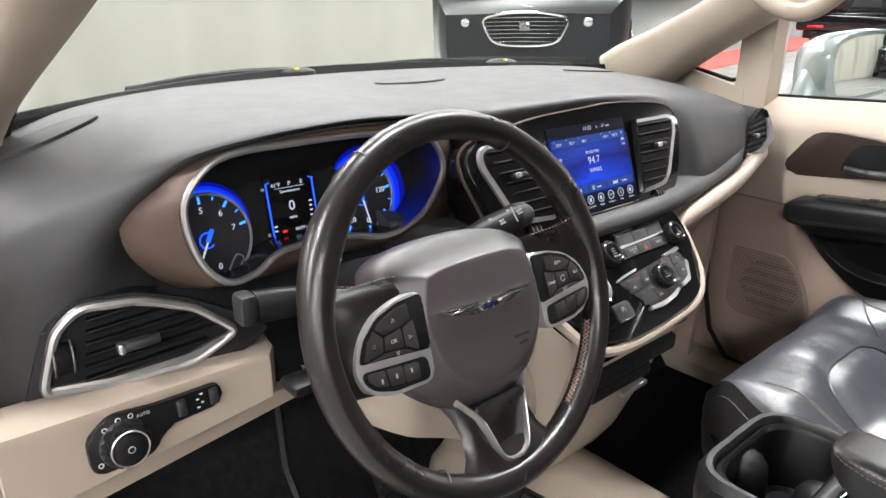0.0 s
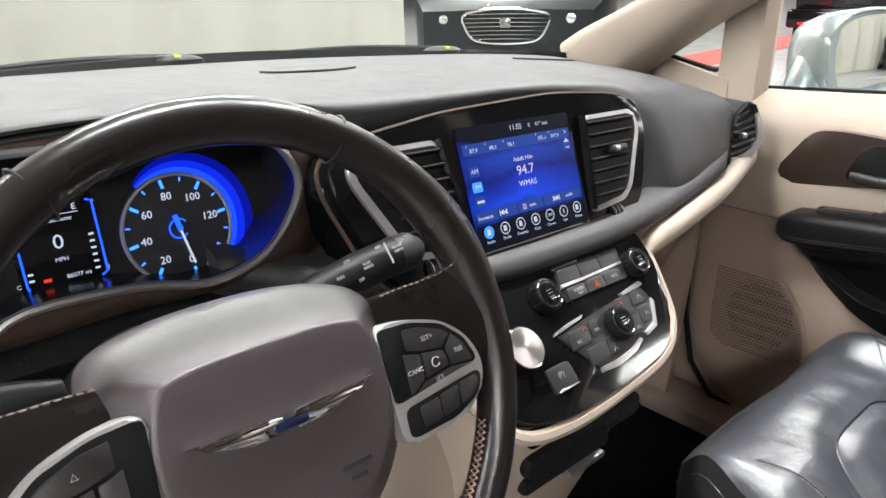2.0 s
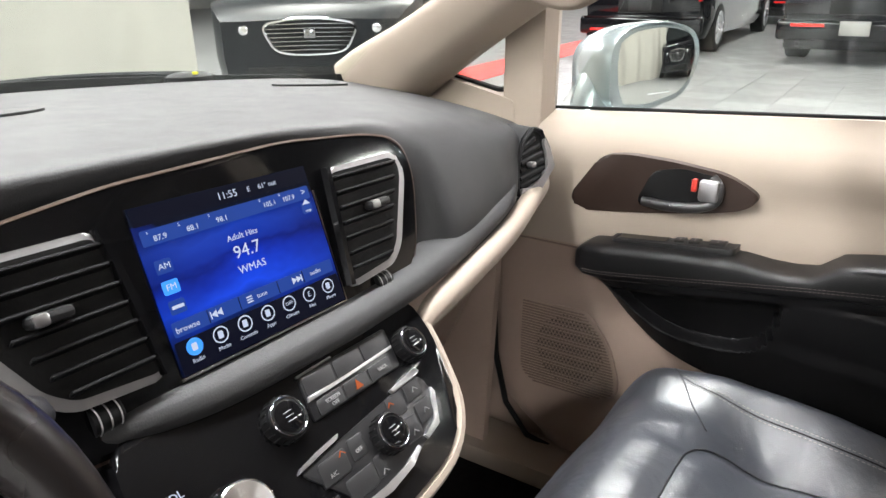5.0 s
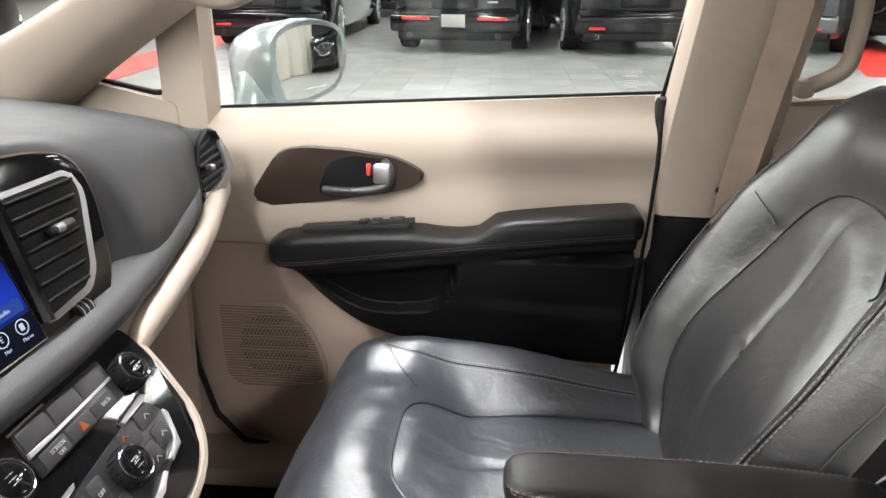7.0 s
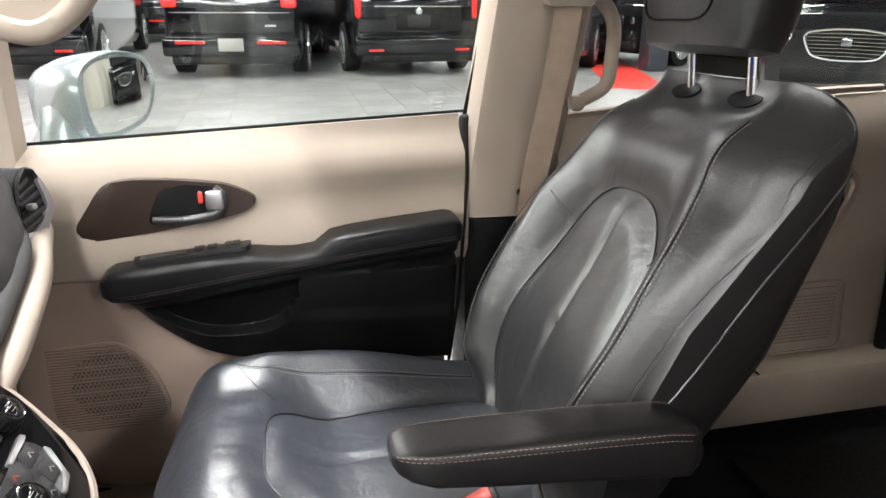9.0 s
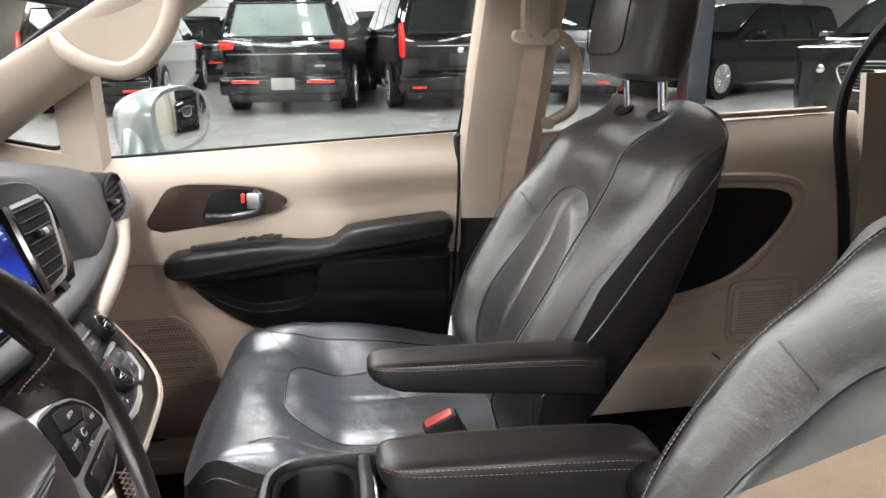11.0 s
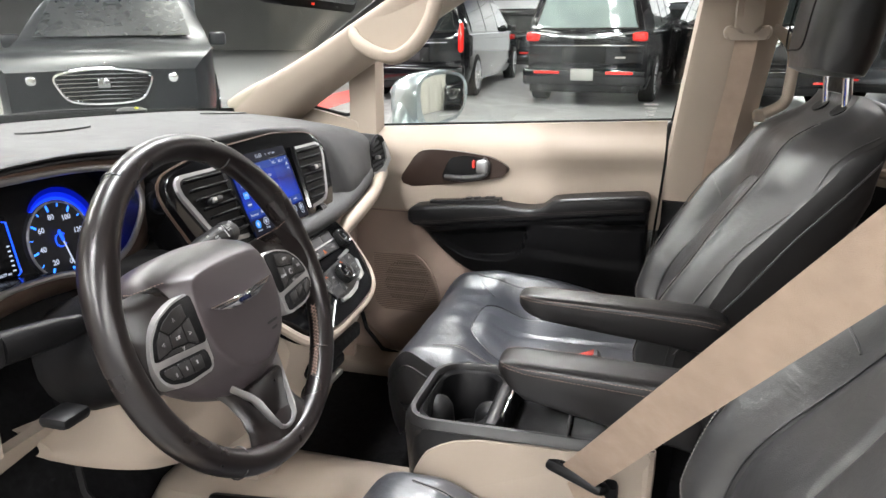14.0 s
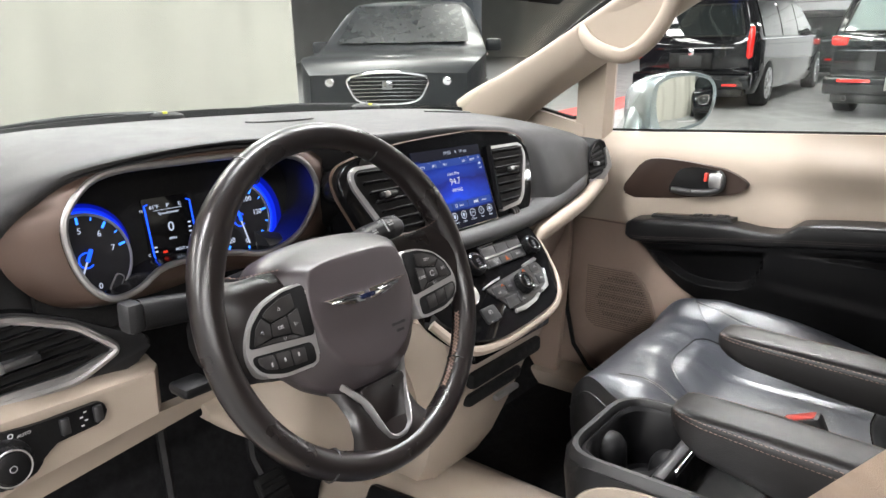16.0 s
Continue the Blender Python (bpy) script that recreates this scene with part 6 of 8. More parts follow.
for sx in (-1, 1):
    arm = []
    for x, y, w, z in ((0.052, -0.072, 0.020, -0.012), (0.043, -0.086, 0.019, -0.006), (0.034, -0.098, 0.013, 0.000), (0.028, -0.110, 0.007, 0.004), (0.024, -0.124, 0.005, 0.006), (0.020, -0.138, 0.005, 0.008), (0.016, -0.147, 0.005, 0.0088), (0.008, -0.152, 0.005, 0.009), (0.0, -0.153, 0.005, 0.009)):
        o = Vector((0.82, 0.57, 0)) if y > -0.143 else Vector((0.0, -1.0, 0))
        c = Vector((x, y, z))
        arm.append([Vector((sx * p.x, p.y, p.z)) for p in (c - o * 0.3 * w + Vector((0, 0, 0.0015)), c + o * 0.1 * w + Vector((0, 0, 0.0022)), c + o * w * 0.9 - Vector((0, 0, 0.55 * w)), c + o * w - Vector((0, 0, 0.55 * w + 0.003)), c - o * 0.3 * w - Vector((0, 0, 0.014)))])
    part("spoke_trim", ringloft(arm, m=WMS), M_SILVER, wheel, "satin silver trim of the lower spoke")
for sx in (-1, 1):
    line = [WMS @ Vector((sx * x, y, z)) for x, y, z in ((0.086, 0.0475, 0.0005), (0.100, 0.0485, 0.0), (0.118, 0.049, 0.001), (0.136, 0.050, 0.003), (0.150, 0.054, 0.006))]
    tagged(part("spoke_stitching", stitches(line, 0.0006, 0.0036, 0.0016), M_STITCH, wheel), kind="stuff")
column = thing("steering_column", (-0.455, 0.66, 0.98), "black steering column shroud with control stalks", "steering column")
part("shroud", ringloft([[CLM @ Vector((w * math.cos(q), -0.012 + h * math.sin(q), dz)) for q in (2 * math.pi * j / 20 for j in range(20))] for dz, w, h in
                         ((-0.030, 0.050, 0.045), (-0.045, 0.075, 0.065), (-0.10, 0.085, 0.072), (-0.17, 0.085, 0.072), (-0.24, 0.075, 0.07))]), M_BLACK, column)
part("lever", box((0.038, 0.036, 0.014), (-0.582, 0.675, 0.905), 0.006), M_BLACK, column)
ls = part("indicator_stalk", ringloft([[Vector((x, y + 0.012 * w * math.cos(q), z + 0.016 * w * math.sin(q))) for q in (2 * math.pi * j / 14 for j in range(14))] for x, y, z, w in
                                       ((-0.530, 0.690, 0.985, 0.75), (-0.555, 0.698, 0.985, 1.0), (-0.590, 0.710, 0.985, 1.1), (-0.610, 0.716, 0.985, 1.1))]), M_BLACK, column)
part("stalk_knob", box((0.020, 0.027, 0.035), (-0.618, 0.719, 0.985), 0.007), M_DKPAD, ls)
for x in (-0.012, -0.002, 0.008):
    part("stalk_mark", box((0.0032, 0.0036, 0.0006), (0.0, 0.0, 0.0), 0.001, 1, basis((-0.570 + x, 0.6935 - 0.4 * x, 0.990), (1, -0.4, 0), (0, 0.0, 1))), M_DIMLABEL, ls)
rs = part("wiper_stalk", tube([(-0.385, 0.672, 0.990), (-0.345, 0.680, 1.006), (-0.300, 0.686, 1.012), (-0.250, 0.692, 1.016)], [0.012, 0.016, 0.0175, 0.0175], 16), M_BLACK, column)
part("stalk_tip", tube([(-0.252, 0.692, 1.016), (-0.232, 0.694, 1.016), (-0.222, 0.695, 1.014), (-0.215, 0.696, 1.012)], [0.0180, 0.0175, 0.013, 0.004], 16), M_DKPAD, rs)
WS = basis((-0.290, 0.6725, 1.0235), (0.985, 0.12, 0.09), (-0.1, 0.58, 0.81))
for x, y, body in ((-0.022, 0.010, "ON"), (-0.016, -0.009, "OFF"), (-0.004, 0.000, "REAR\nWIPER"), (0.034, 0.002, "FRONT\nWIPER"), (0.048, 0.009, "MIST"), (0.014, 0.010, "OFF"), (-0.034, 0.000, "PULL")):
    lettering("stalk_text", body, 0.0038, WS @ Matrix.Translation((x, y, 0.002)), M_DIMLABEL, rs)
part("stalk_band", box((0.0015, 0.020, 0.001), (0.022, 0.002, 0.002), 0, 1, WS), M_DIMLABEL, rs)
# pedals
for nm, x, w, h in (("brake_pedal", -0.48, 0.12, 0.06), ("accelerator_pedal", -0.33, 0.055, 0.13)):
    p = thing(nm, (x, 0.90, 0.5), "black ribbed rubber foot pedal", "pedal")
    PM = basis((x, 0.86, 0.53), (1, 0, 0), (0, 0.55, 0.83))
    part("pad", box((w, h, 0.014), (0, 0, 0), 0.006, 2, PM), M_RUBBER, p)
    for k in range(6):
        part("rib", box((w * 0.85, h * 0.06, 0.004), (0, -h * 0.36 + h * 0.145 * k, 0.008), 0.001, 1, PM), M_BLACK, p)
    part("arm", tube([(x, 0.87, 0.53), (x, 0.93, 0.60), (x, 0.95, 0.78)], 0.008, 6), M_BLACK, p)

# ---- front seats ----
def padmesh(inner, outer, height, m, groove=0.010, n=144, skirt=(), back=None):
    """A stitched pad: a centre panel inside a closed line and the bolsters round it. inner, outer: functions of the angle that give
    (a, b); height: function of (a, b). Returns both meshes, the side skirt and the seam line."""
    ang = [2 * math.pi * k / n for k in range(n)]
    ci = [sum(inner(a)[j] for a in ang) / n for j in (0, 1)]

    def row(f, a):
        p, q = inner(a), outer(a)
        if f <= 1:
            x = [ci[j] + (p[j] - ci[j]) * f for j in (0, 1)]
            g = math.exp(-((1 - f) / 0.10) ** 2)
        else:
            x = [p[j] + (q[j] - p[j]) * (f - 1) for j in (0, 1)]
            g = math.exp(-((f - 1) / 0.13) ** 2)
        return Vector((x[0], x[1], height(*x) - groove * g))
    fi = [0.02, 0.1, 0.2, 0.3, 0.4, 0.5, 0.6, 0.7, 0.78, 0.85, 0.91, 0.96, 1.0]
    fo = [1.0, 1.04, 1.09, 1.15, 1.22, 1.30, 1.38, 1.46, 1.54, 1.62, 1.70, 1.78, 1.86, 1.93, 1.97, 2.0]
    centre = ringloft([[row(f, a) for a in ang] for f in fi], m=m, caps=False)
    rings = [[row(f, a) for a in ang] for f in fo]
    last = rings[-1]
    cx = sum(p[0] for p in last) / n
    cy = sum(p[1] for p in last) / n
    bol = ringloft(rings, m=m, caps=False)
    rings = [last]
    for s, dz in skirt:
        rings.append([Vector((cx + (p[0] - cx) * s, cy + (p[1] - cy) * s, p[2] + ((back(p[1]) - p[2]) * dz if back else dz))) for p in last])
    return centre, bol, ringloft(rings, m=m, caps=False), [m @ (row(1.0, a) + Vector((0, 0, 0.0015))) for a in ang]


def sup(a, w, h, e):
    c, s = math.cos(a), math.sin(a)
    return (w * math.copysign(abs(c) ** (2 / e), c), h * math.copysign(abs(s) ** (2 / e), s))


def seat(cx, s, label, dy=0.0, dz=0.0, lean=0.0, bol_h=0.080, low=0.0):
    """A leather front seat; s: +1 for the passenger, whose inner armrest is towards the driver, -1 for the driver."""
    t = thing("front_chair", (cx, 0.3, 0.37), label, "car seat", "front seats")
    CM = Matrix.Translation((cx, 0.315 + dy, 0.645 + dz - low))

    def c_out(a):
        p = sup(a, 0.264, 0.312, 4.4)
        return (p[0] * (1 - 0.05 * smooth01(0.0, 0.3, p[1])), p[1])

    def c_in(a):
        p = sup(a, 0.150, 0.215, 4.2)
        return (p[0] * (1 - 0.10 * smooth01(0.0, 0.2, p[1])), p[1] - 0.075)

    def c_h(a, b):
        bh = bol_h if a * s > 0 else 0.014
        side = smooth01(0.142, 0.226, abs(a)) * bh * (0.62 + 0.38 * math.exp(-((b - 0.055) / 0.135) ** 2)) * (1 - 0.55 * smooth01(-0.06, -0.28, b))
        roll = 0.050 * smooth01(0.03, 0.15, b)
        edge = -0.055 * smooth01(0.222, 0.270, abs(a)) ** 1.6
        front = math.sqrt(side * side + roll * roll) - side - 0.105 * smooth01(0.185, 0.322, b) ** 2.1
        dome = 0.004 * math.cos(a * 10) * math.exp(-(a / 0.12) ** 2)
        crease = -0.006 * math.exp(-(a / 0.006) ** 2) * smooth01(0.13, 0.10, b)
        pull = 0.0022 * math.sin(a * 150 + 25 * b + 2 * math.sin(a * 37)) * math.exp(-((b - 0.165) / 0.035) ** 2) * math.exp(-((a - 0.03) / 0.10) ** 2)
        return side + edge + front + dome + crease + pull
    cen, bol, edge, seam = padmesh(c_in, c_out, c_h, CM, 0.011, skirt=((1.005, -0.03), (1.0, -0.07), (0.975, -0.12), (0.93, -0.16)))
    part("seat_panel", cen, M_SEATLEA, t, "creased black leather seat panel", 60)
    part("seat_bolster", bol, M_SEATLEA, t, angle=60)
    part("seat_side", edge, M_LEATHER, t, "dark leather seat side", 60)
    part("seat_piping", tube(seam, 0.0013, 5, True), M_LEATHER, t)
    ang = [2 * math.pi * k / 84 for k in range(84)]
    part("seat_welt", tube([CM @ Vector((c_out(a)[0] * 1.002, c_out(a)[1] * 1.002, c_h(*c_out(a)) - 0.032)) for a in ang], 0.0028, 6, True), M_LEATHER, t)
    for sx in (-1, 1):
        ln = [(0.208 * sx, 0.186), (0.196 * sx, 0.14), (0.190 * sx, 0.05), (0.188 * sx, -0.08), (0.184 * sx, -0.24)]
        ln = catmull(ln, 8)
        for off in (0.0, 0.006):
            tagged(part("seat_stitching", stitches([CM @ Vector((p[0] + off * sx, p[1], c_h(p[0] + off * sx, p[1]) + 0.0005)) for p in ln], 0.0009, 0.0046, 0.0020), M_GREYSTITCH, t), kind="stuff")
        part("seat_seam", tube([CM @ Vector((p[0] + 0.003 * sx, p[1], c_h(p[0] + 0.003 * sx, p[1]))) for p in ln], 0.0012, 5), M_BLACK, t)
    for sx in (s,):
        fs = [(sx * (0.132 + 0.0125 * k), 0.126 + 0.0095 * k) for k in range(10)]
        part("front_seam", tube([CM @ Vector((x, y, c_h(x, y) + 0.0004)) for x, y in fs], 0.0012, 5), M_LEATHER, t)
    part("seat_base", ringloft([[(cx + w * sx, y, z) for sx, y in ((-1, 0.02 + dy), (1, 0.02 + dy), (1, yf + dy), (0.9, yf + 0.02 + dy), (-0.9, yf + 0.02 + dy), (-1, yf + dy))] for z, w, yf in ((0.375, 0.20, 0.44), (0.42, 0.215, 0.48), (0.50, 0.235, 0.52), (0.56, 0.245, 0.55))]), M_BLACK, t)
    # backrest
    rec = radians(23.5 + lean)
    BM = Matrix.Translation((cx, 0.075 + dy, 0.655 + dz)) @ Matrix(((1, 0, 0, 0), (0, -math.sin(rec), math.cos(rec), 0), (0, math.cos(rec), math.sin(rec), 0), (0, 0, 0, 1)))

    def half(b):
        return keyed([(-0.02, 0.235), (0.06, 0.244), (0.22, 0.250), (0.36, 0.250), (0.46, 0.247), (0.54, 0.240), (0.625, 0.222)], b)[0]

    def b_out(a):
        p = sup(a, 1.0, 1.0, 12.0)
        b = 0.299 + 0.326 * p[1]
        return (p[0] * half(b), b)

    def b_in(a):
        p = sup(a, 1.0, 1.0, 2.8)
        b = 0.195 + 0.230 * p[1]
        w = 0.158 - 0.022 * smooth01(0.15, 0.40, b)
        return (p[0] * w, b)

    def b_h(a, b):
        h = half(b)
        r = abs(a) / h
        ar = keyed([(0.0, 0.186), (0.12, 0.210), (0.25, 0.220), (0.36, 0.208), (0.46, 0.180), (0.56, 0.150)], b)[0]
        side = smooth01(0.60, 1.0, abs(a) / ar) * 0.046 * (1 - 0.72 * smooth01(0.30, 0.50, b)) * smooth01(-0.03, 0.06, b)
        edge = -0.95 * max(0.0, abs(a) - ar) * (1 - 0.5 * smooth01(0.40, 0.56, b)) - 0.030 * smooth01(0.90, 1.0, r) ** 1.4
        top = -0.070 * smooth01(0.475, 0.615, b) ** 1.4
        cre = -0.006 * math.exp(-(a / 0.006) ** 2) * smooth01(0.42, 0.39, b)
        lum = 0.020 * math.exp(-((b - 0.15) / 0.12) ** 2)
        return side + edge + top + cre + lum
    cen, bol, edge, seam = padmesh(b_in, b_out, b_h, BM, 0.013, skirt=((1.004, 0.08), (1.008, 0.3), (1.006, 0.6), (0.985, 0.85), (0.93, 1.0), (0.5, 1.0), (0.02, 1.0)),
                             back=lambda b: keyed([(-0.03, -0.085), (0.18, -0.125), (0.40, -0.152), (0.55, -0.128), (0.615, -0.105)], b)[0])
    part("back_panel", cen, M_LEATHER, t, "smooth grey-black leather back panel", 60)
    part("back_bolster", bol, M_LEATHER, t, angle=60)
    part("back_side", edge, M_ARMLEA, t, "leather backrest side and rear, coloured darker for shade", 60)
    part("back_piping", tube(seam, 0.0013, 5, True), M_LEATHER, t)
    for sx in (-1, 1):
        ln = catmull([(0.183 * sx, 0.0), (0.206 * sx, 0.12), (0.216 * sx, 0.25), (0.204 * sx, 0.36), (0.176 * sx, 0.46), (0.146 * sx, 0.56)], 8)
        for off in (0.0, 0.007):
            tagged(part("back_stitching", stitches([BM @ Vector((q[0] + off * sx, q[1], b_h(q[0] + off * sx, q[1]) + 0.0010)) for q in ln], 0.0010, 0.0046, 0.0020), M_GREYSTITCH, t), kind="stuff")
        part("back_seam", tube([BM @ Vector((q[0] + 0.0035 * sx, q[1], b_h(q[0] + 0.0035 * sx, q[1]))) for q in ln], 0.0013, 5), M_BLACK, t)
        part("shoulder_seam", tube([BM @ Vector((x, 0.345 + 0.5 * (abs(x) - 0.135), b_h(x, 0.345 + 0.5 * (abs(x) - 0.135)) + 0.0004)) for x in [sx * (0.132 + 0.0055 * k) for k in range(10)]], 0.0014, 5), M_LEATHER, t)
        part("side_welt", tube([BM @ Vector((sx * half(p[0]) * 1.010, p[0], p[1])) for p in catmull([(0.10, 0.0, 0), (0.16, -0.015, 0), (0.25, -0.04, 0), (0.37, -0.066, 0), (0.47, -0.096, 0), (0.545, -0.118, 0)], 5)], 0.0018, 6), M_LEATHER, t)
        part("edge_piping", tube([BM @ Vector((sx * half(b) * 0.975, b, b_h(half(b) * 0.975, b) + 0.0012)) for b in [0.0 + 0.036 * k for k in range(17)]], 0.0017, 6), M_LEATHER, t)
    # headrest
    HM = Matrix.Translation((cx, -0.213 + dy, 1.339 + dz)) @ Matrix.Rotation(radians(8), 4, "X")
    hrings = []
    for z, w, d in ((-0.105, 0.085, 0.030), (-0.098, 0.118, 0.052), (-0.06, 0.128, 0.060), (0.0, 0.134, 0.062), (0.06, 0.132, 0.058), (0.095, 0.120, 0.048), (0.108, 0.085, 0.030)):
        hrings.append([Vector((*[c for c in sup(2 * math.pi * k / 40, w, d, 3.6)], z)) for k in range(40)])
    hd = part("headrest", ringloft(hrings, m=HM), M_LEATHER, t, "black leather headrest", 60)
    part("headrest_seam", tube([HM @ Vector(p) for p in catmull([(-0.085, 0.060, 0.10), (-0.088, 0.064, 0.0), (-0.075, 0.063, -0.060), (0.0, 0.064, -0.068), (0.075, 0.063, -0.060), (0.088, 0.064, 0.0), (0.085, 0.060, 0.10)], 6)], 0.0018, 5), M_BLACK, hd)
    def on_back(a, b):
        return BM @ Vector((a, b, b_h(a, b)))
    for sx in (-1, 1):
        a0 = 0.073 * sx
        p = on_back(a0, 0.594)
        up = (on_back(a0, 0.606) - on_back(a0, 0.582)).normalized()
        GM = basis(p, (1, 0, 0), up)
        part("headrest_post", tube([p - Vector((0, 0.01, 0.02)), Vector((cx + a0, -0.222 + dy, 1.256 + dz))], 0.0085, 12), M_CHROME, t, "chrome headrest post")
        part("post_guide", ringloft([[GM @ Vector((w * 0.034 * math.cos(q), w * 0.017 * math.sin(q), z)) for q in (2 * math.pi * j / 20 for j in range(20))] for z, w in ((-0.006, 1.0), (0.004, 1.0), (0.0085, 0.88), (0.009, 0.1))]), M_BLACK, t)
    part("headrest_bracket", box((0.135, 0.004, 0.028), (cx, -0.226 + dy, 1.218 + dz), 0.002, 1), M_BLACK, t)
    # inner armrest
    ax = cx - s * (0.286 if s > 0 else 0.300)
    az, deep, slim = (0.829, 0.95, 0.80) if s > 0 else (0.784, 1.75, 0.95)
    AR = []
    for y, w, h0, h1 in ((0.311, 0.010, 0.012, 0.020), (0.309, 0.024, 0.008, 0.024), (0.303, 0.033, 0.001, 0.027), (0.290, 0.040, -0.008, 0.028), (0.265, 0.044, -0.018, 0.028), (0.20, 0.046, -0.026, 0.027), (0.08, 0.046, -0.040, 0.024), (0.0, 0.045, -0.050, 0.020), (-0.032, 0.043, -0.054, 0.014), (-0.045, 0.034, -0.047, 0.006)):
        ring = []
        h0 = h0 * deep if h0 < 0 else h0
        for k in range(20):
            p = sup(2 * math.pi * (k + 0.5) / 20, w * slim, (h1 - h0) / 2, 6.5)
            ring.append((ax + p[0], y, az + (h0 + h1) / 2 + p[1]))
        AR.append(ring)
    arm = part("armrest", ringloft(AR), M_ARMLEA, t, "padded black leather armrest", 60)
    for k, kk in ((2, 8), (1, 9)):
        line = [AR[i][k] for i in range(8, 1, -1)] + [(ax + q * 0.036, 0.3075, AR[1][k][2]) for q in (0.5, -0.5)] + [AR[i][kk] for i in range(2, 9)]
        mid = Vector((ax, 0.1, az))
        tagged(part("armrest_stitching", stitches([Vector(p) + Vector((0.0006 if p[0] > ax else -0.0006, 0, 0.0003)) for p in line], 0.0006, 0.0044, 0.0018), M_STITCH, arm), kind="stuff")
    part("armrest_pivot", cyl(0.028, -0.05, 0.05, 24, 0.004, Matrix.Translation((cx - s * 0.262, -0.022, az - 0.024)) @ Matrix.Rotation(radians(90), 4, "Y")), M_BLACK, t)
    return t


seat(0.381, 1, "black leather passenger seat with grey stitching and armrest down")
seat(-0.390, -1, "black leather driver seat with grey stitching and lowered armrest", -0.07, -0.03, 2.0, 0.045, 0.050)
# buckle for the passenger belt
bk = thing("belt_buckle", (0.165, 0.19, 0.60), "black seat belt buckle with red release button", "buckle")
BKM = Matrix.Translation((0.165, 0.185, 0.685)) @ Matrix.Rotation(radians(-25), 4, "X")
part("stalk", box((0.020, 0.020, 0.16), (0, 0, -0.09), 0.006, 2, BKM), M_BLACK, bk)
part("housing", box((0.034, 0.062, 0.060), (0, 0, 0.0), 0.007, 2, BKM), M_GREYBTN, bk)
part("release_button", box((0.024, 0.048, 0.010), (0, 0, 0.027), 0.003, 2, BKM), M_RED, bk, "red release button")
# driver belt across the seat
db = thing("seat_belt", (-0.6, -0.1, 1.3), "tan seat belt buckled across the driver seat", "seat belt")
part("webbing", strap([(-0.80, -0.115, 1.338), (-0.70, -0.064, 1.225), (-0.60, -0.013, 1.113), (-0.50, 0.039, 1.0), (-0.40, 0.090, 0.888), (-0.30, 0.141, 0.775), (-0.235, 0.173, 0.704)], 0.048, (0.35, 0.75, 0.3)), M_WEB, db)
TG = basis((-0.232, 0.172, 0.702), (0.35, 0.80, 0.10), (-0.75, 0.38, 0.40))
part("tongue", box((0.088, 0.032, 0.016), (0, 0, 0), 0.006, 2, TG), M_BLACK, db, "black plastic latch tongue")
part("tongue_slot", box((0.056, 0.007, 0.004), (0, 0.003, 0.0075), 0.001, 1, TG), M_RUBBER, db)
part("tongue_edge", tube([TG @ Vector((x, -0.013, 0.0078)) for x in (-0.036, 0.0, 0.036)], 0.0012, 5), M_DKCHROME, db)
part("lower_webbing", strap([(-0.228, 0.165, 0.694), (-0.222, 0.14, 0.64), (-0.225, 0.10, 0.57)], 0.046, (0.1, 1, 0.2)), M_WEB, db)
part("buckle", box((0.030, 0.05, 0.09), (-0.20, 0.14, 0.635), 0.008), M_BLACK, db)

# ---- centre console ----
con = thing("centre_console", (0, 0.28, 0.37), "black console with cup holders and beige sides", "console")


def rr(x0, x1, y0, y1, r, z):
    return [Vector((p[0], p[1], z)) for p in fillet([(x0, y0), (x1, y0), (x1, y1), (x0, y1)], r, 5)]


A = dict(x0=-0.120, x1=0.135, y0=0.075, y1=0.478)


def ringed(x0, x1, y0, y1, r, z, dzf=0.0):
    return [Vector((p.x, p.y, z - dzf * smooth01(0.30, 0.48, p.y))) for p in rr(x0, x1, y0, y1, r, z)]


def fronted(x0, x1, y0, y1, r, z, dzf):
    """A level loop whose foremost end drops."""
    return [Vector((p.x, p.y, z - dzf * smooth01(0.425, 0.478, p.y))) for p in rr(x0, x1, y0, y1, r, z)]


ZT = 0.692
part("shell", ringloft([fronted(-0.105, 0.12, 0.085, 0.455, 0.06, 0.655, 0.24), fronted(-0.115, 0.130, 0.079, 0.472, 0.07, 0.668, 0.15), fronted(-0.122, 0.137, 0.073, 0.480, 0.07, 0.676, 0.03), ringed(-0.121, 0.136, 0.074, 0.479, 0.07, 0.683, 0.012), ringed(-0.116, 0.131, 0.079, 0.474, 0.07, 0.689, 0.008),
                        ringed(-0.113, 0.128, 0.082, 0.471, 0.066, ZT, 0.006), ringed(-0.106, 0.121, 0.090, 0.463, 0.060, ZT, 0.006), ringed(-0.103, 0.118, 0.093, 0.460, 0.058, ZT - 0.006, 0.006), ringed(-0.101, 0.116, 0.096, 0.456, 0.056, 0.57)], caps=False), M_CONSOLE, con)
part("bridge", box((0.220, 0.022, 0.075), (0.0075, 0.322, ZT - 0.0375), 0.008), M_CONSOLE, con)
part("well_floor", box((0.19, 0.34, 0.01), (0.0075, 0.276, 0.572), 0.002), M_RUBBER, con)
cupt = part("cup_frame", ringloft([rr(-0.101, 0.116, 0.330, 0.456, 0.052, 0.676), rr(-0.095, 0.110, 0.335, 0.451, 0.050, 0.680), rr(-0.090, 0.105, 0.340, 0.446, 0.048, 0.674), rr(-0.084, 0.099, 0.345, 0.441, 0.046, 0.578)], caps=False), M_BLACK, con)
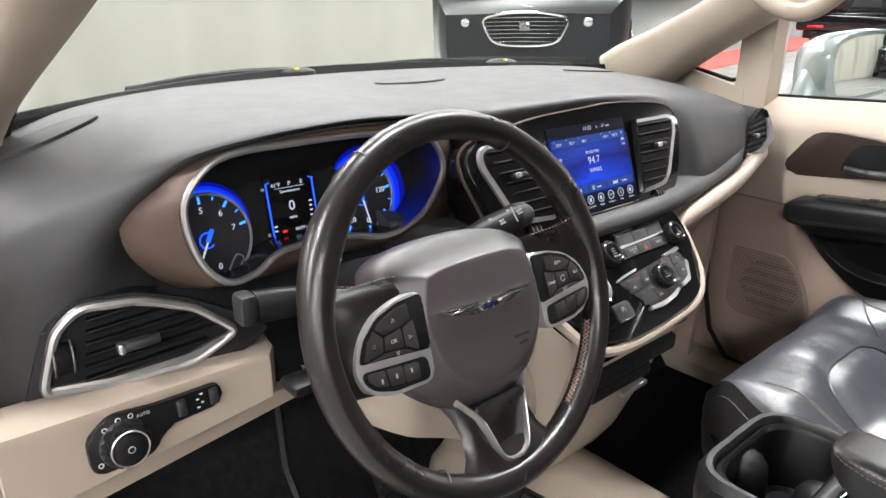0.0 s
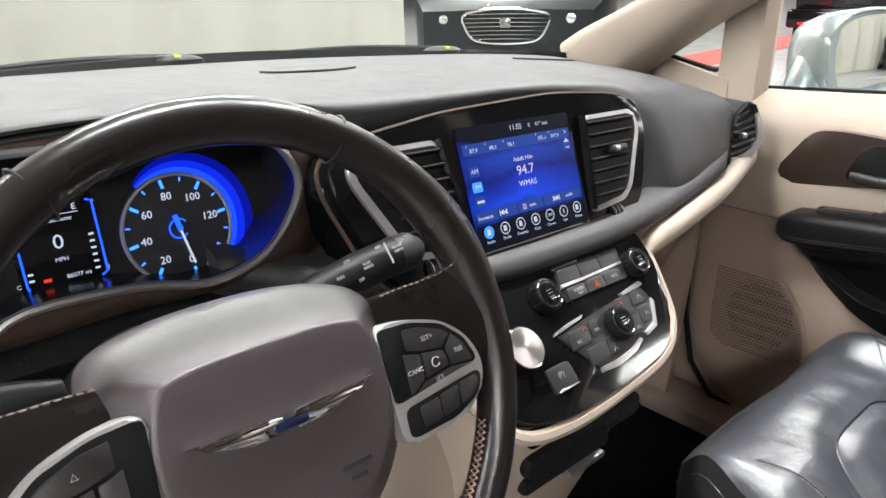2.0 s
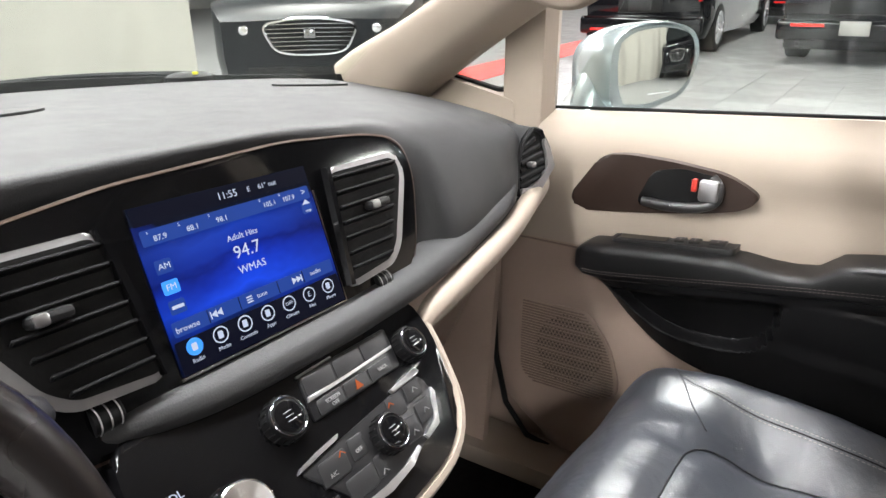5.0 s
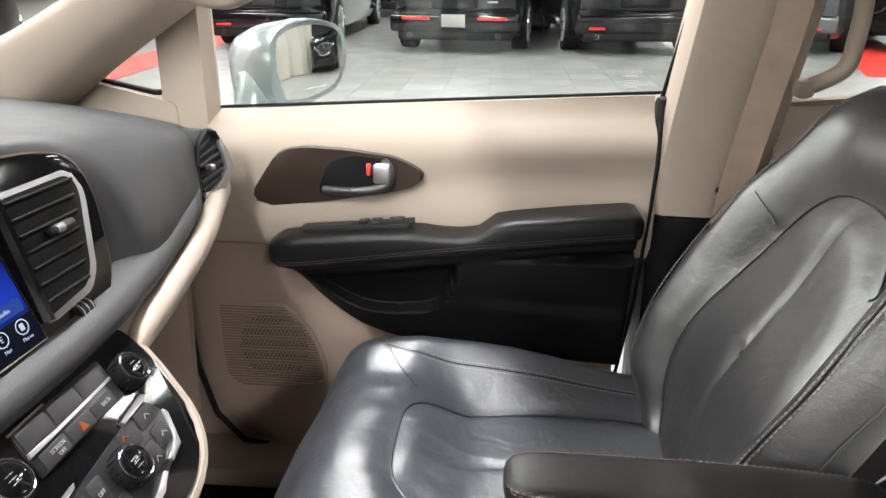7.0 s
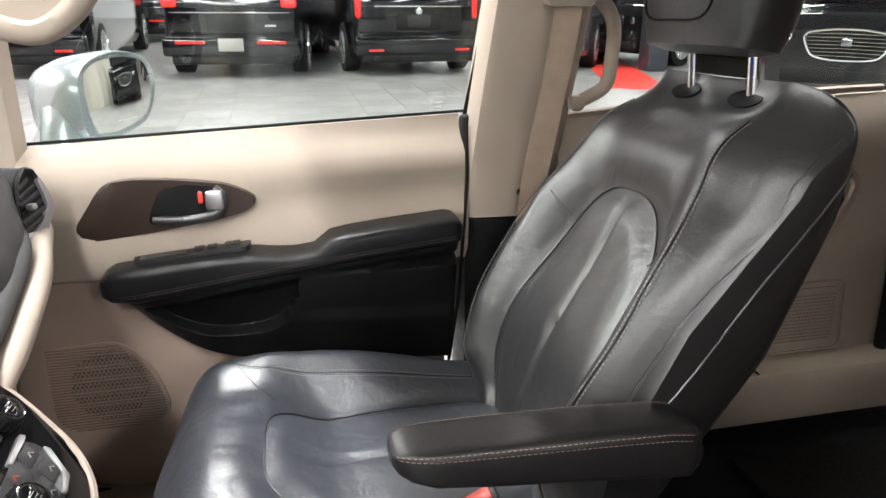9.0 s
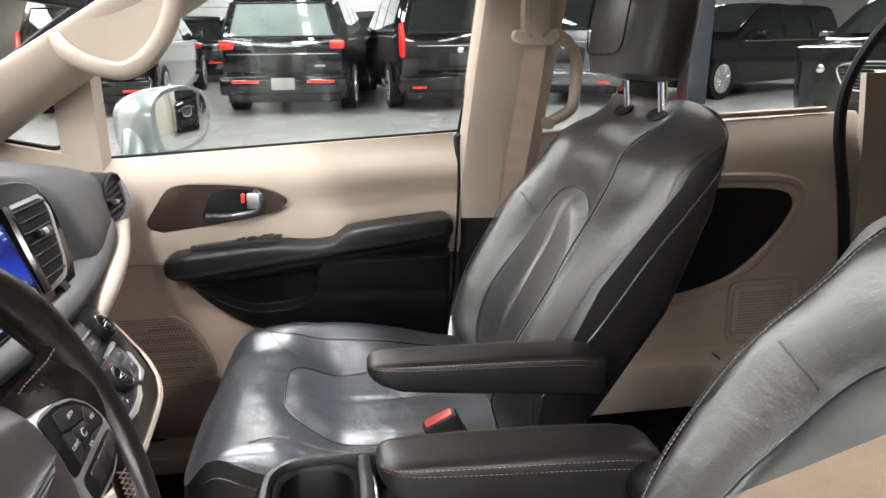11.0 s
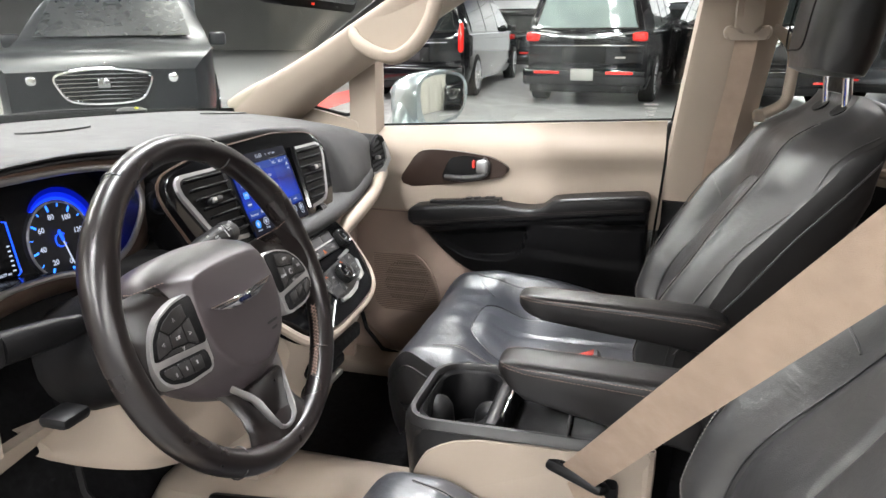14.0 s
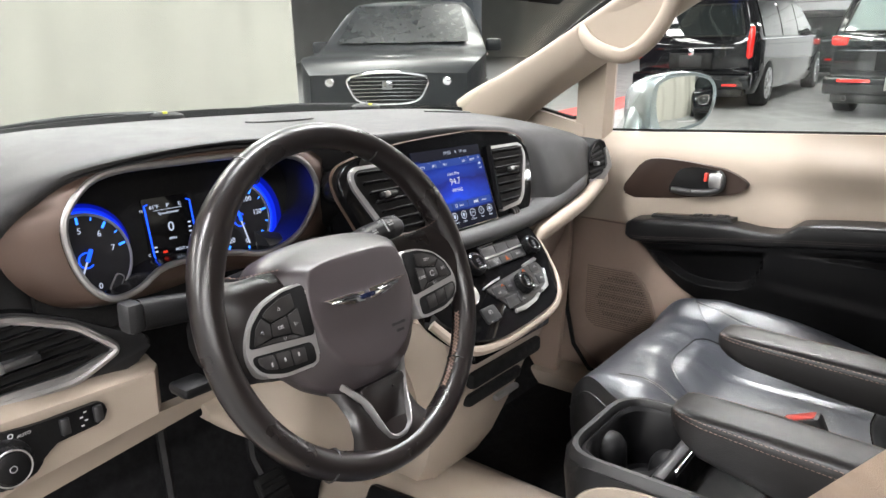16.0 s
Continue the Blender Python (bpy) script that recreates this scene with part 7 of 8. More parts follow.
for x in (-0.040, 0.055):
    part("cup_base", ringloft([[(x + q * math.cos(a), 0.393 + q * math.sin(a), z) for a in (2 * math.pi * k / 28 for k in range(28))] for q, z in ((0.038, 0.578), (0.036, 0.586), (0.033, 0.586), (0.030, 0.581), (0.005, 0.581))]), M_BLACK, cupt)
for y in (0.343, 0.443):
    part("cup_divider", ringloft([[(0.0075 + w * math.cos(a), y + w * 1.0 * math.sin(a), z) for a in (2 * math.pi * k / 20 for k in range(20))] for w, z in ((0.034, 0.578), (0.032, 0.62), (0.029, 0.650), (0.022, 0.662), (0.010, 0.668), (0.002, 0.669))]), M_BLACK, cupt)
part("tray", ringloft([rr(-0.099, 0.114, 0.098, 0.310, 0.030, 0.676), rr(-0.092, 0.107, 0.104, 0.304, 0.026, 0.632), rr(-0.085, 0.100, 0.110, 0.298, 0.024, 0.628), rr(-0.002, 0.002, 0.20, 0.21, 0.001, 0.628)], caps=False), M_BLACK, con)
part("tray_divider", box((0.160, 0.006, 0.020), (0.008, 0.205, 0.634), 0.002), M_DKPAD, con)
part("tray_chrome", box((0.150, 0.006, 0.010), (0.008, 0.309, 0.682), 0.002), M_CHROME, con)
part("prow", ringloft([rr(-0.112, 0.127, 0.075, 0.455, 0.06, 0.375), rr(-0.118, 0.133, 0.075, 0.466, 0.065, 0.50), rr(-0.120, 0.135, 0.074, 0.474, 0.068, 0.60), rr(-0.121, 0.136, 0.074, 0.479, 0.07, 0.674)], caps=False), M_CONSOLE, con)
SIDE = fillet([(0.072, 0.375), (0.440, 0.375), (0.452, 0.55), (0.446, 0.600), (0.428, 0.632), (0.405, 0.650), (0.378, 0.662), (0.340, 0.670), (0.238, 0.675), (0.110, 0.677), (0.092, 0.690), (0.072, 0.692)], 0.010)
for xs, sgn in ((-0.1185, -1), (0.1335, 1)):
    part("beige_side", prism([(sgn * -p[0], p[1]) for p in SIDE], 0.0, 0.008, 0.003, Matrix(((0, 0, sgn, xs), (-sgn, 0, 0, 0), (0, 1, 0, 0), (0, 0, 0, 1)))), M_BEIGE, con)
part("rear_lip", tube([(-0.118, 0.075, 0.60), (-0.120, 0.073, 0.66), (-0.112, 0.073, 0.690)], 0.010, 8), M_BEIGE, con)
tun = thing("tunnel_trim", (0.03, 0.65, 0.38), "low beige floor trim ahead of the console with black switch pod", "trim")
part("cover", ringloft([rr(-0.165, 0.10, 0.40, 1.0, 0.05, 0.36), rr(-0.155, 0.085, 0.41, 0.99, 0.05, 0.43), rr(-0.135, 0.06, 0.43, 0.97, 0.05, 0.475), rr(-0.10, 0.02, 0.46, 0.94, 0.04, 0.492)]), M_BEIGE, tun)
TP = basis((-0.140, 0.760, 0.462), (0.12, -0.95, 0.0), (0.55, 0.05, 0.83))
pod = part("switch_pod", box((0.16, 0.060, 0.030), (0, 0, 0.0), 0.012, 2, TP), M_BLACK, tun)
part("pod_button", prism(fillet([(0.02, -0.02), (0.065, -0.02), (0.065, 0.02), (0.02, 0.02)], 0.006), 0.012, 0.019, 0.002, TP), M_GREYBTN, pod)
part("pod_trim", tube([TP @ Vector(p) for p in ((0.05, 0.023, 0.018), (0.018, 0.023, 0.018), (0.016, -0.018, 0.018))], 0.0012, 5), M_CHROME, pod)

# ---- passenger door mirror, outside ----
mir = thing("door_mirror", (0.93, 0.78, 1.1), "silver-blue door mirror outside the passenger window", "mirror")
M_PAINT = mat("silver_blue_paint", (0.46, 0.51, 0.53), 0.26, 0.65, 0.05, 300, 0, 1, coat=0.5)
M_MIRROR = mat("mirror_silver", (0.88, 0.88, 0.87), 0.02, 1.0, 0)
MB = basis((0.99, 0.700, 1.152), (0.93, -0.34, 0.02), (0.0, 0.03, 1))
MO = fillet([(-0.150, -0.078), (-0.055, -0.090), (0.075, -0.070), (0.120, -0.020), (0.125, 0.030), (0.095, 0.066), (0.0, 0.080), (-0.100, 0.072), (-0.150, 0.040)], 0.035)
mr = []
for q, h in ((0.97, 0.0), (1.0, -0.012), (1.0, -0.035), (0.95, -0.075), (0.80, -0.115), (0.5, -0.14), (0.05, -0.148)):
    mr.append([Vector((p[0] * q - 0.02 * (1 - q), p[1] * q - 0.01 * (1 - q), h)) for p in MO])
part("housing", ringloft([[Vector((p[0] * 0.93, p[1] * 0.90, -0.006)) for p in MO]] + mr, m=MB), M_PAINT, mir)
part("mirror_glass", ringloft([[Vector((p[0] * 0.88 * q + 0.004, p[1] * 0.84 * q, 0.001 - ((p[0] * 0.88 * q) ** 2 + (p[1] * 0.84 * q) ** 2) / (2 * 1.1))) for p in MO] for q in (1.0, 0.8, 0.6, 0.4, 0.2, 0.02)], m=MB), M_MIRROR, mir)
part("glass_print_bar", box((0.070, 0.0022, 0.0004), (0.0, -0.056, -0.0005), 0, 1, MB), M_LABEL, mir)
part("foot", ringloft([[(x + w * math.cos(q) * 0.045, 0.79 + 0.05 * w * math.sin(q), z) for q in (2 * math.pi * j / 16 for j in range(16))] for x, z, w in ((0.875, 1.03, 1.0), (0.885, 1.08, 0.9), (0.90, 1.12, 0.85), (0.92, 1.16, 0.8))]), M_PAINT, mir)
solo("outer_sill", sheet(lambda u, v: (0.832 + 0.17 * math.sin(v * 1.5), 1.0 - 2.4 * u, 1.068 + 0.03 * u - 0.05 * v - 0.45 * smooth01(0.6, 1.0, v)), 12, 10, 0.008, back=(0, 0, -1)), M_PAINT, "silver-blue body side under the windows", "body panel", kind="structure")

# ---- showroom ----
SLOPE = 0.045
HALL = Matrix.Translation((0, 0, 0.11)) @ Matrix.Rotation(-math.atan(SLOPE), 4, "Y")


def tile_floor(name, a, b):
    """Two greys in squares of 0.45 m, scuffed."""
    m = mat(name, a, 0.36, 0, 0.10, 3, 0.05, 60)
    nt = m.node_tree
    ck = nt.nodes.new("ShaderNodeTexChecker")
    ck.inputs["Scale"].default_value = 1 / 0.45
    ck.inputs["Color1"].default_value, ck.inputs["Color2"].default_value = (*a, 1), (*b, 1)
    mp = nt.nodes.new("ShaderNodeMapping")
    mp.inputs["Scale"].default_value = (1, 1, 0)
    mp.inputs["Location"].default_value = (0, 0, 0.2)
    nt.links.new(nt.nodes["Texture Coordinate"].outputs["Object"], mp.inputs[0])
    nt.links.new(mp.outputs[0], ck.inputs["Vector"])
    nt.links.new(ck.outputs["Color"], nt.nodes["Vector Math"].inputs[0])
    return m


def tile_piece(name, a):
    m = mat(name, a, 0.36, 0, 0.06, 3, 0.05, 60)
    nt = m.node_tree
    oi = nt.nodes.new("ShaderNodeObjectInfo")
    mr = nt.nodes.new("ShaderNodeMapRange")
    mr.inputs[3].default_value, mr.inputs[4].default_value = 0.90, 1.10
    nt.links.new(oi.outputs["Random"], mr.inputs[0])
    vm = nt.nodes.new("ShaderNodeVectorMath")
    vm.operation = "SCALE"
    vm.inputs[0].default_value = a
    nt.links.new(mr.outputs[0], vm.inputs["Scale"])
    nt.links.new(vm.outputs[0], nt.nodes["Vector Math"].inputs[0])
    return m


M_TILE = tile_floor("grey_floor_tile", (0.175, 0.176, 0.173), (0.215, 0.216, 0.212))
M_TILEA = tile_piece("grey_tile", (0.175, 0.176, 0.173))
M_TILEB = tile_piece("pale_grey_tile", (0.215, 0.216, 0.212))
M_REDFLOOR = mat("red_floor_strip", (0.55, 0.035, 0.025), 0.5, 0, 0.1, 4)
M_CURTAIN = mat("cream_curtain", (0.30, 0.288, 0.252), 0.85, 0, 0.05, 2, 0.2, 200)
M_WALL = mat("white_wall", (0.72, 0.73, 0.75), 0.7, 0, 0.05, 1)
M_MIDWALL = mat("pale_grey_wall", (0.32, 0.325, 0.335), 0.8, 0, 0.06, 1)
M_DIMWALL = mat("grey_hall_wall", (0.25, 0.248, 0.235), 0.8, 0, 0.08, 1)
M_STEEL = mat("blue_grey_column_paint", (0.045, 0.052, 0.063), 0.4, 0.2, 0.1, 4)
M_BLKCAR = mat("black_car_paint", (0.005, 0.005, 0.006), 0.06, 0, 0.1, 200, 0, 1, rvar=0.01)
M_GREYCAR = mat("dark_grey_car_paint", (0.0095, 0.0105, 0.012), 0.30, 0.0, 0.1, 200, 0, 1, rvar=0.03, spec=0.16)
M_SILCAR = mat("grey_silver_car_paint", (0.075, 0.08, 0.088), 0.22, 0.5, 0.1, 200, 0, 1, coat=1.0, rvar=0.03)
M_CARGLASS = mat("dark_car_glass", (0.010, 0.012, 0.012), 0.04, 0, 0, coat=0.5)
# Darker, duller copy of dark_car_glass that puts shade into the limousine's windows.
M_SHADEGLASS = mat("shaded_car_glass", (0.006, 0.007, 0.008), 0.30, 0, 0.2, 3, spec=0.05)
# Opaque pale colour stands in for light coming through the rear window.
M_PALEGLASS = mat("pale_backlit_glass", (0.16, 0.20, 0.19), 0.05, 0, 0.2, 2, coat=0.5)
# Faint emission in the lens colour brightens tail lamps and plain reflectors alike.
M_TAIL = mat("glowing_red_lens", (0.55, 0.012, 0.010), 0.15, 0, 0.1, 60, coat=0.6, emit=(1, 0.02, 0.01), estr=0.25)
M_LAMP = mat("headlamp_lens", (0.075, 0.08, 0.088), 0.10, 0.5, 0.3, 40, coat=0.6)
M_PLATE = mat("pale_plate", (0.24, 0.235, 0.22), 0.5, 0, 0.05, 20)


def hall(x, y, z=0.0):
    return HALL @ Vector((x, y, z))


floor_b = box((66, 60, 0.05), (6, 4, -0.025), 0)
floor_b.transform(HALL)
ground = solo("ground", floor_b, M_TILE, "pale grey tiled showroom floor", "floor", kind="structure")


def strip(x, y, dx, dy, length, width):
    """A red strip laid on the floor from (x, y) along (dx, dy)."""
    d = Vector((dx, dy, 0)).normalized()
    n = Vector((-d.y, d.x, 0)) * width / 2
    o = Vector((x, y, 0))
    b = prism([o - n, o + d * length - n, o + d * length + n, o + n], 0.002, 0.008, 0.0, HALL)
    return solo("floor_strip", b, M_REDFLOOR, "red strip set in the showroom floor", "floor", kind="structure")


strip(5.0, 4.89, 0.99, 0.06, 9.0, 0.75)
strip(8.0, -4.2, 0.95, -0.31, 5.0, 0.75)


def wallbox(name, size, at, material, label):
    b = box(size, at, 0)
    b.transform(HALL)
    return solo(name, b, material, label, "wall", kind="structure")


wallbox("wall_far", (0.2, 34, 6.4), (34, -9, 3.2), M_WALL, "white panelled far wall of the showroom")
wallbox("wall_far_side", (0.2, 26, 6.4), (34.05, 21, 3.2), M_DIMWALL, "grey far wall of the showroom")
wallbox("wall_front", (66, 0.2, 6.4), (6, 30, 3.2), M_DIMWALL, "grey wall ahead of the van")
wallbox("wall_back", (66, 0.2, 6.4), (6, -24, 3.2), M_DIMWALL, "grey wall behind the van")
# Unseen wall, added to bounce low light through the open driver door.
wallbox("wall_near", (0.2, 60, 6.4), (-13, 4, 3.2), M_MIDWALL, "unseen pale grey bounce wall on the driver side")
wallbox("ceiling_hall", (66, 60, 0.2), (6, 4, 6.4), mat("dark_hall_ceiling", (0.12, 0.12, 0.125), 0.9, 0, 0.1, 1), "dark open showroom ceiling")


M_DIFF = glow("lamp_diffuser", (1, 0.97, 0.92), 25)


def lamp_panel(x, y, power, sx=2.4, sy=0.35, tone=(1.0, 0.963, 0.968)):
    t = thing("ceiling_light", hall(x, y, 5.4), "unseen long white ceiling light", "light", "ceiling lights")
    b = box((sx, sy, 0.06), (x, y, 5.45), 0.01)
    rod = box((0.03, 0.03, 0.85), (x, y, 5.89), 0)
    rod.transform(HALL)
    part("hanger", rod, M_WALL, t)
    b.transform(HALL)
    part("housing", b, M_WALL, t)
    b = box((sx * 0.96, sy * 0.9, 0.02), (x, y, 5.40), 0)
    b.transform(HALL)
    part("diffuser", b, M_DIFF, t)
    la = bpy.data.lights.new("hall_lamp", "AREA")
    la.shape, la.size, la.size_y, la.energy, la.color = "RECTANGLE", sx, sy, power, tone
    ob = new("hall_lamp", la)
    ob.matrix_world = Matrix.Translation(hall(x, y, 5.36))


# Lamps stand out of view; rows at -11, -7, 3.4, 30.5 added for brightness.
for lx, power in ((-11.0, 540), (-7.0, 350), (-3.5, 250), (0.5, 230), (3.4, 530), (6.5, 300), (10.0, 240), (16.0, 300), (23.0, 400), (30.5, 900)):
    for ly in (-12.0, -5.0, 1.5, 7.5, 15.0):
        if lx > 30 and ly > 6:
            continue
        near = -4 < lx < 3
        watts = 620 if ly == 7.5 and near else 470 if ly == 1.5 and near else power * (1.3 if ly < 0 and lx < 0 else 1.0)
        cool = lx < -5 or lx == 3.4 or (ly == 1.5 and near)
        lamp_panel(lx, ly, 0.93 * watts, 3.2 if lx < -5 else 2.4, 1.4 if lx < -5 or ly == 7.5 else 0.35, (0.985, 0.98, 1.0) if cool else (1.0, 0.963, 0.968))


def curtain(x0, x1, y):
    def fn(u, v):
        x = x0 + (x1 - x0) * u
        return HALL @ Vector((x, y + 0.07 * math.sin(x * 6.2 + 1.1 * math.sin(x * 1.7)) + 0.018 * math.sin(x * 15), 0.03 + 2.7 * v))
    solo("curtain", sheet(fn, 420, 3, 0.01, back=(0, 1, 0)), M_CURTAIN, "cream floor-length curtain hung in soft folds", "curtain")


curtain(-12.6, 2.55, 4.0)
curtain(-8.8, 6.2, -7.0)


# ---- vehicles in the hall ----
def vehicle(label, m, L, W, H, paint, hood, nose, win=M_CARGLASS, rearwin=M_CARGLASS, kind="hearse"):
    """A parked car standing with its tail at the local origin and its nose along +y; H: roof height, hood: hood height."""
    t = thing("car", m @ Vector((0, L / 2, 0)), label, "car", "parked cars")
    belt = 0.60 * H
    yh, yw = L * nose, L * nose - 0.75

    def top(y):
        return keyed([(0.0, H * 0.955), (0.25, H * 0.99), (L * 0.35, H), (yw - 0.3, H * 0.985), (yh, hood + 0.02), (L - 0.25, hood - 0.08), (L, hood - 0.22)], y)[0]

    def half(y, z):
        w = W / 2 * keyed([(0.0, 0.90), (0.18, 0.975), (0.6, 1.0), (L - 0.8, 1.0), (L - 0.25, 0.94), (L, 0.80)], y)[0]
        g = (z - belt) / max(H - belt, 0.1)
        return w * (1 - 0.24 * max(0, g) ** 1.2 - 0.06 * smooth01(0.45, 0.2, z))

    def tail(x, z):
        """How far the tail's skin lies ahead of the origin: bowed across, leaning forward above the belt."""
        g = max(0.0, z / H - 0.56) / 0.44
        return 0.26 * g ** 1.25 + 0.10 * (abs(x) / (W / 2)) ** 2.4 + 0.05 * smooth01(0.42, 0.25, z / H)

    def ringf(y):
        tp = top(y)
        zs = [0.24, 0.34, 0.50, 0.70, belt * 0.88, belt * 0.96, belt * 1.02]
        zs = [min(z, tp - 0.02 * (7 - i)) for i, z in enumerate(zs)]
        for f in (0.3, 0.62, 0.86, 0.97):
            zs.append(max(zs[6], belt * 1.02 + (tp - belt * 1.02) * f if tp > belt * 1.05 else tp - 0.012 + 0.012 * f))
        rt = [(half(y, z) * (0.93 if i == 10 else 1), z) for i, z in enumerate(zs)] + [(half(y, tp) * 0.72, tp), (half(y, tp) * 0.3, tp + 0.012)]
        lean = max(0.0, 1 - y / 0.9)
        return [m @ Vector((x, y + lean * tail(x, z), z)) for x, z in rt] + [m @ Vector((-x, y + lean * tail(x, z), z)) for x, z in rt[::-1]]
    ys = [0.0, 0.05, 0.15, 0.3] + [0.3 + (L - 0.6) * k / 18 for k in range(1, 18)] + [L - 0.3, L - 0.15, L - 0.05, L]
    part("body", ringloft([ringf(y) for y in ys]), paint, t, angle=30)

    def side_pane(y0, y1, z0, z1, s, material, name="side_window"):
        def fn(u, v):
            y = y0 + (y1 - y0) * u
            z = z0 + (min(z1, top(y) - 0.12) - z0) * v
            return m @ Vector((s * (half(y, z) + 0.006), y, z))
        part(name, sheet(fn, 6, 4, 0.004), material, t)
    for s in (-1, 1):
        n = 3
        y = 0.45
        yend = yh - 0.35
        for k in range(n):
            side_pane(y + (yend - y) * k / n + 0.05, y + (yend - y) * (k + 1) / n - 0.05, belt * 1.04, H * 0.93, s, win)
        part("chrome_line", tube([m @ Vector((s * (half(q, belt) + 0.012), q, belt)) for q in [0.3 + (yh - 0.3) * k / 10 for k in range(11)]], 0.012, 6), M_CHROME, t)
        part("side_mirror", box((0.20, 0.12, 0.16), (s * (W / 2 + 0.10), yh - 0.45, belt + 0.10), 0.04, 2, m), paint, t)
        for y in (0.95, L - 0.95):
            wm = m @ Matrix.Translation((s * (W / 2 - 0.10), y, 0.36)) @ Matrix.Rotation(radians(90), 4, "Y")
            w = part("wheel", cyl(0.36, -0.115, 0.115, 28, 0.03, wm), M_RUBBER, t)
            part("rim", cyl(0.245, 0.10 * s, 0.118 * s, 24, 0, wm), M_HVSIL, w)
            for k in range(10):
                a = 2 * math.pi * k / 10
                part("spoke", box((0.20, 0.030, 0.02), (0.13, 0, 0.125 * s), 0.004, 1, wm @ Matrix.Rotation(a, 4, "Z")), M_CHROME, w)
    # tail
    rw = W * 0.40

    def skin(x, z, out=0.0):
        return m @ Vector((x, tail(x, z) - out, z))
    back = m.to_3x3() @ Vector((0, 1, 0))

    def tailgate(u, v):
        z = 0.30 + (H * 0.945 - 0.30) * v
        return skin((2 * u - 1) * 0.99 * half(0.0, z), z, 0.004)
    part("tailgate", sheet(tailgate, 24, 24, 0.01, back=back), paint, t)
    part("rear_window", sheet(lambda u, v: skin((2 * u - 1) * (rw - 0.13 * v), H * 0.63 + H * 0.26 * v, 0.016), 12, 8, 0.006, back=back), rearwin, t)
    corners = [(-rw, H * 0.63), (rw, H * 0.63), (rw - 0.13, H * 0.89), (0.13 - rw, H * 0.89)]
    loop = [(p[0] + (q[0] - p[0]) * k / 8, p[1] + (q[1] - p[1]) * k / 8) for p, q in zip(corners, corners[1:] + corners[:1]) for k in range(8)]
    part("window_seal", tube([skin(x, z, 0.016) for x, z in loop], 0.016, 6, True), M_RUBBER, t)
    zp = 0.47 if kind == "hearse" else H * 0.42
    part("plate", box((0.34, 0.015, 0.17), (0, -0.078 if kind == "hearse" else -0.022, zp), 0.004, 2, m), M_PLATE if kind == "hearse" else M_DKPAD, t)
    part("plate_recess", box((0.66, 0.02, 0.24), (0, -0.008, H * 0.42), 0.01, 2, m), M_RUBBER, t)
    part("rear_bumper", box((W * 0.97, 0.16, 0.26), (0, 0.02, 0.44), 0.05, 3, m), paint, t)
    part("bumper_ledge", box((W * 0.90, 0.05, 0.02), (0, -0.055, 0.565), 0.008, 2, m), paint, t)
    part("bumper_valance", box((W * 0.86, 0.14, 0.14), (0, 0.05, 0.27), 0.03, 2, m), M_BLACK, t)
    if kind == "hearse":
        for s in (-1, 1):
            part("chrome_vee", sheet(lambda u, v: skin(s * W * 0.44 * u, H * (0.545 + 0.050 * u ** 1.3 + (0.040 - 0.014 * u) * v), 0.022 * math.sin(math.pi * v) + 0.006), 12, 5, 0.01, back=back), M_CHROME, t)
        part("light_line", tube([skin(W * 0.42 * k / 8, H * 0.495, 0.008) for k in range(-8, 9)], 0.011, 6), M_CHROME, t)
        part("tailgate_panel", sheet(lambda u, v: skin((2 * u - 1) * W * (0.30 - 0.03 * v), H * (0.355 + 0.13 * v), 0.009), 10, 4, 0.006, back=back), M_SMOKE, t)
        part("lettering_bar", box((0.16, 0.006, 0.03), (W * 0.28, tail(W * 0.28, H * 0.42) - 0.010, H * 0.40), 0.002, 1, m), M_CHROME, t)
    else:
        part("tailgate_strip", tube([skin(W * 0.33 * k / 6, H * 0.53, 0.006) for k in range(-6, 7)], 0.012, 6), M_CHROME, t)
        part("badge", cyl(0.05, 0, 0.016, 20, 0.004, m @ basis((0, -0.006, H * 0.495), (1, 0, 0), (0, 0, 1))), M_CHROME, t)
    for s in (-1, 1):
        if kind == "tall":
            part("tail_lamp", ringloft([[m @ Vector((s * (W * 0.445 + w * math.cos(q)), 0.02 + tail(W * 0.44, z) + 0.07 * math.sin(q), z)) for q in (2 * math.pi * j / 14 for j in range(14))] for z, w in
                                        ((H * 0.44, 0.012), (H * 0.455, 0.045), (H * 0.58, 0.050), (H * 0.66, 0.042), (H * 0.70, 0.030), (H * 0.71, 0.008))]), M_TAIL, t, "red tail lamp")
            part("reflector", box((0.22, 0.02, 0.03), (s * W * 0.33, -0.065, 0.38), 0.006, 2, m), M_TAIL, t, "red bumper reflector with added glow")
        else:
            part("tail_lamp", box((0.22, 0.16, 0.13), (s * W * 0.415, 0.105, H * 0.565), 0.040, 3, m), M_TAIL, t, "red tail lamp")
            part("reflector", box((0.40, 0.02, 0.04), (s * W * 0.285, -0.055, 0.50), 0.006, 2, m), M_TAIL, t, "red bumper reflector with added glow")
        part("exhaust", tube([m @ Vector((s * W * 0.33, -0.07, 0.27)), m @ Vector((s * W * 0.33, 0.1, 0.27))], 0.036, 12), M_DKCHROME, t)
        part("exhaust_bore", cyl(0.030, 0, 0.004, 14, 0, m @ basis((s * W * 0.33, -0.071, 0.27), (1, 0, 0), (0, 0, 1))), M_RUBBER, t)
    # nose
    gm = m @ Matrix.Translation((0, L, 0)) @ Matrix.Rotation(radians(180), 4, "Z")
    zg = hood - 0.36
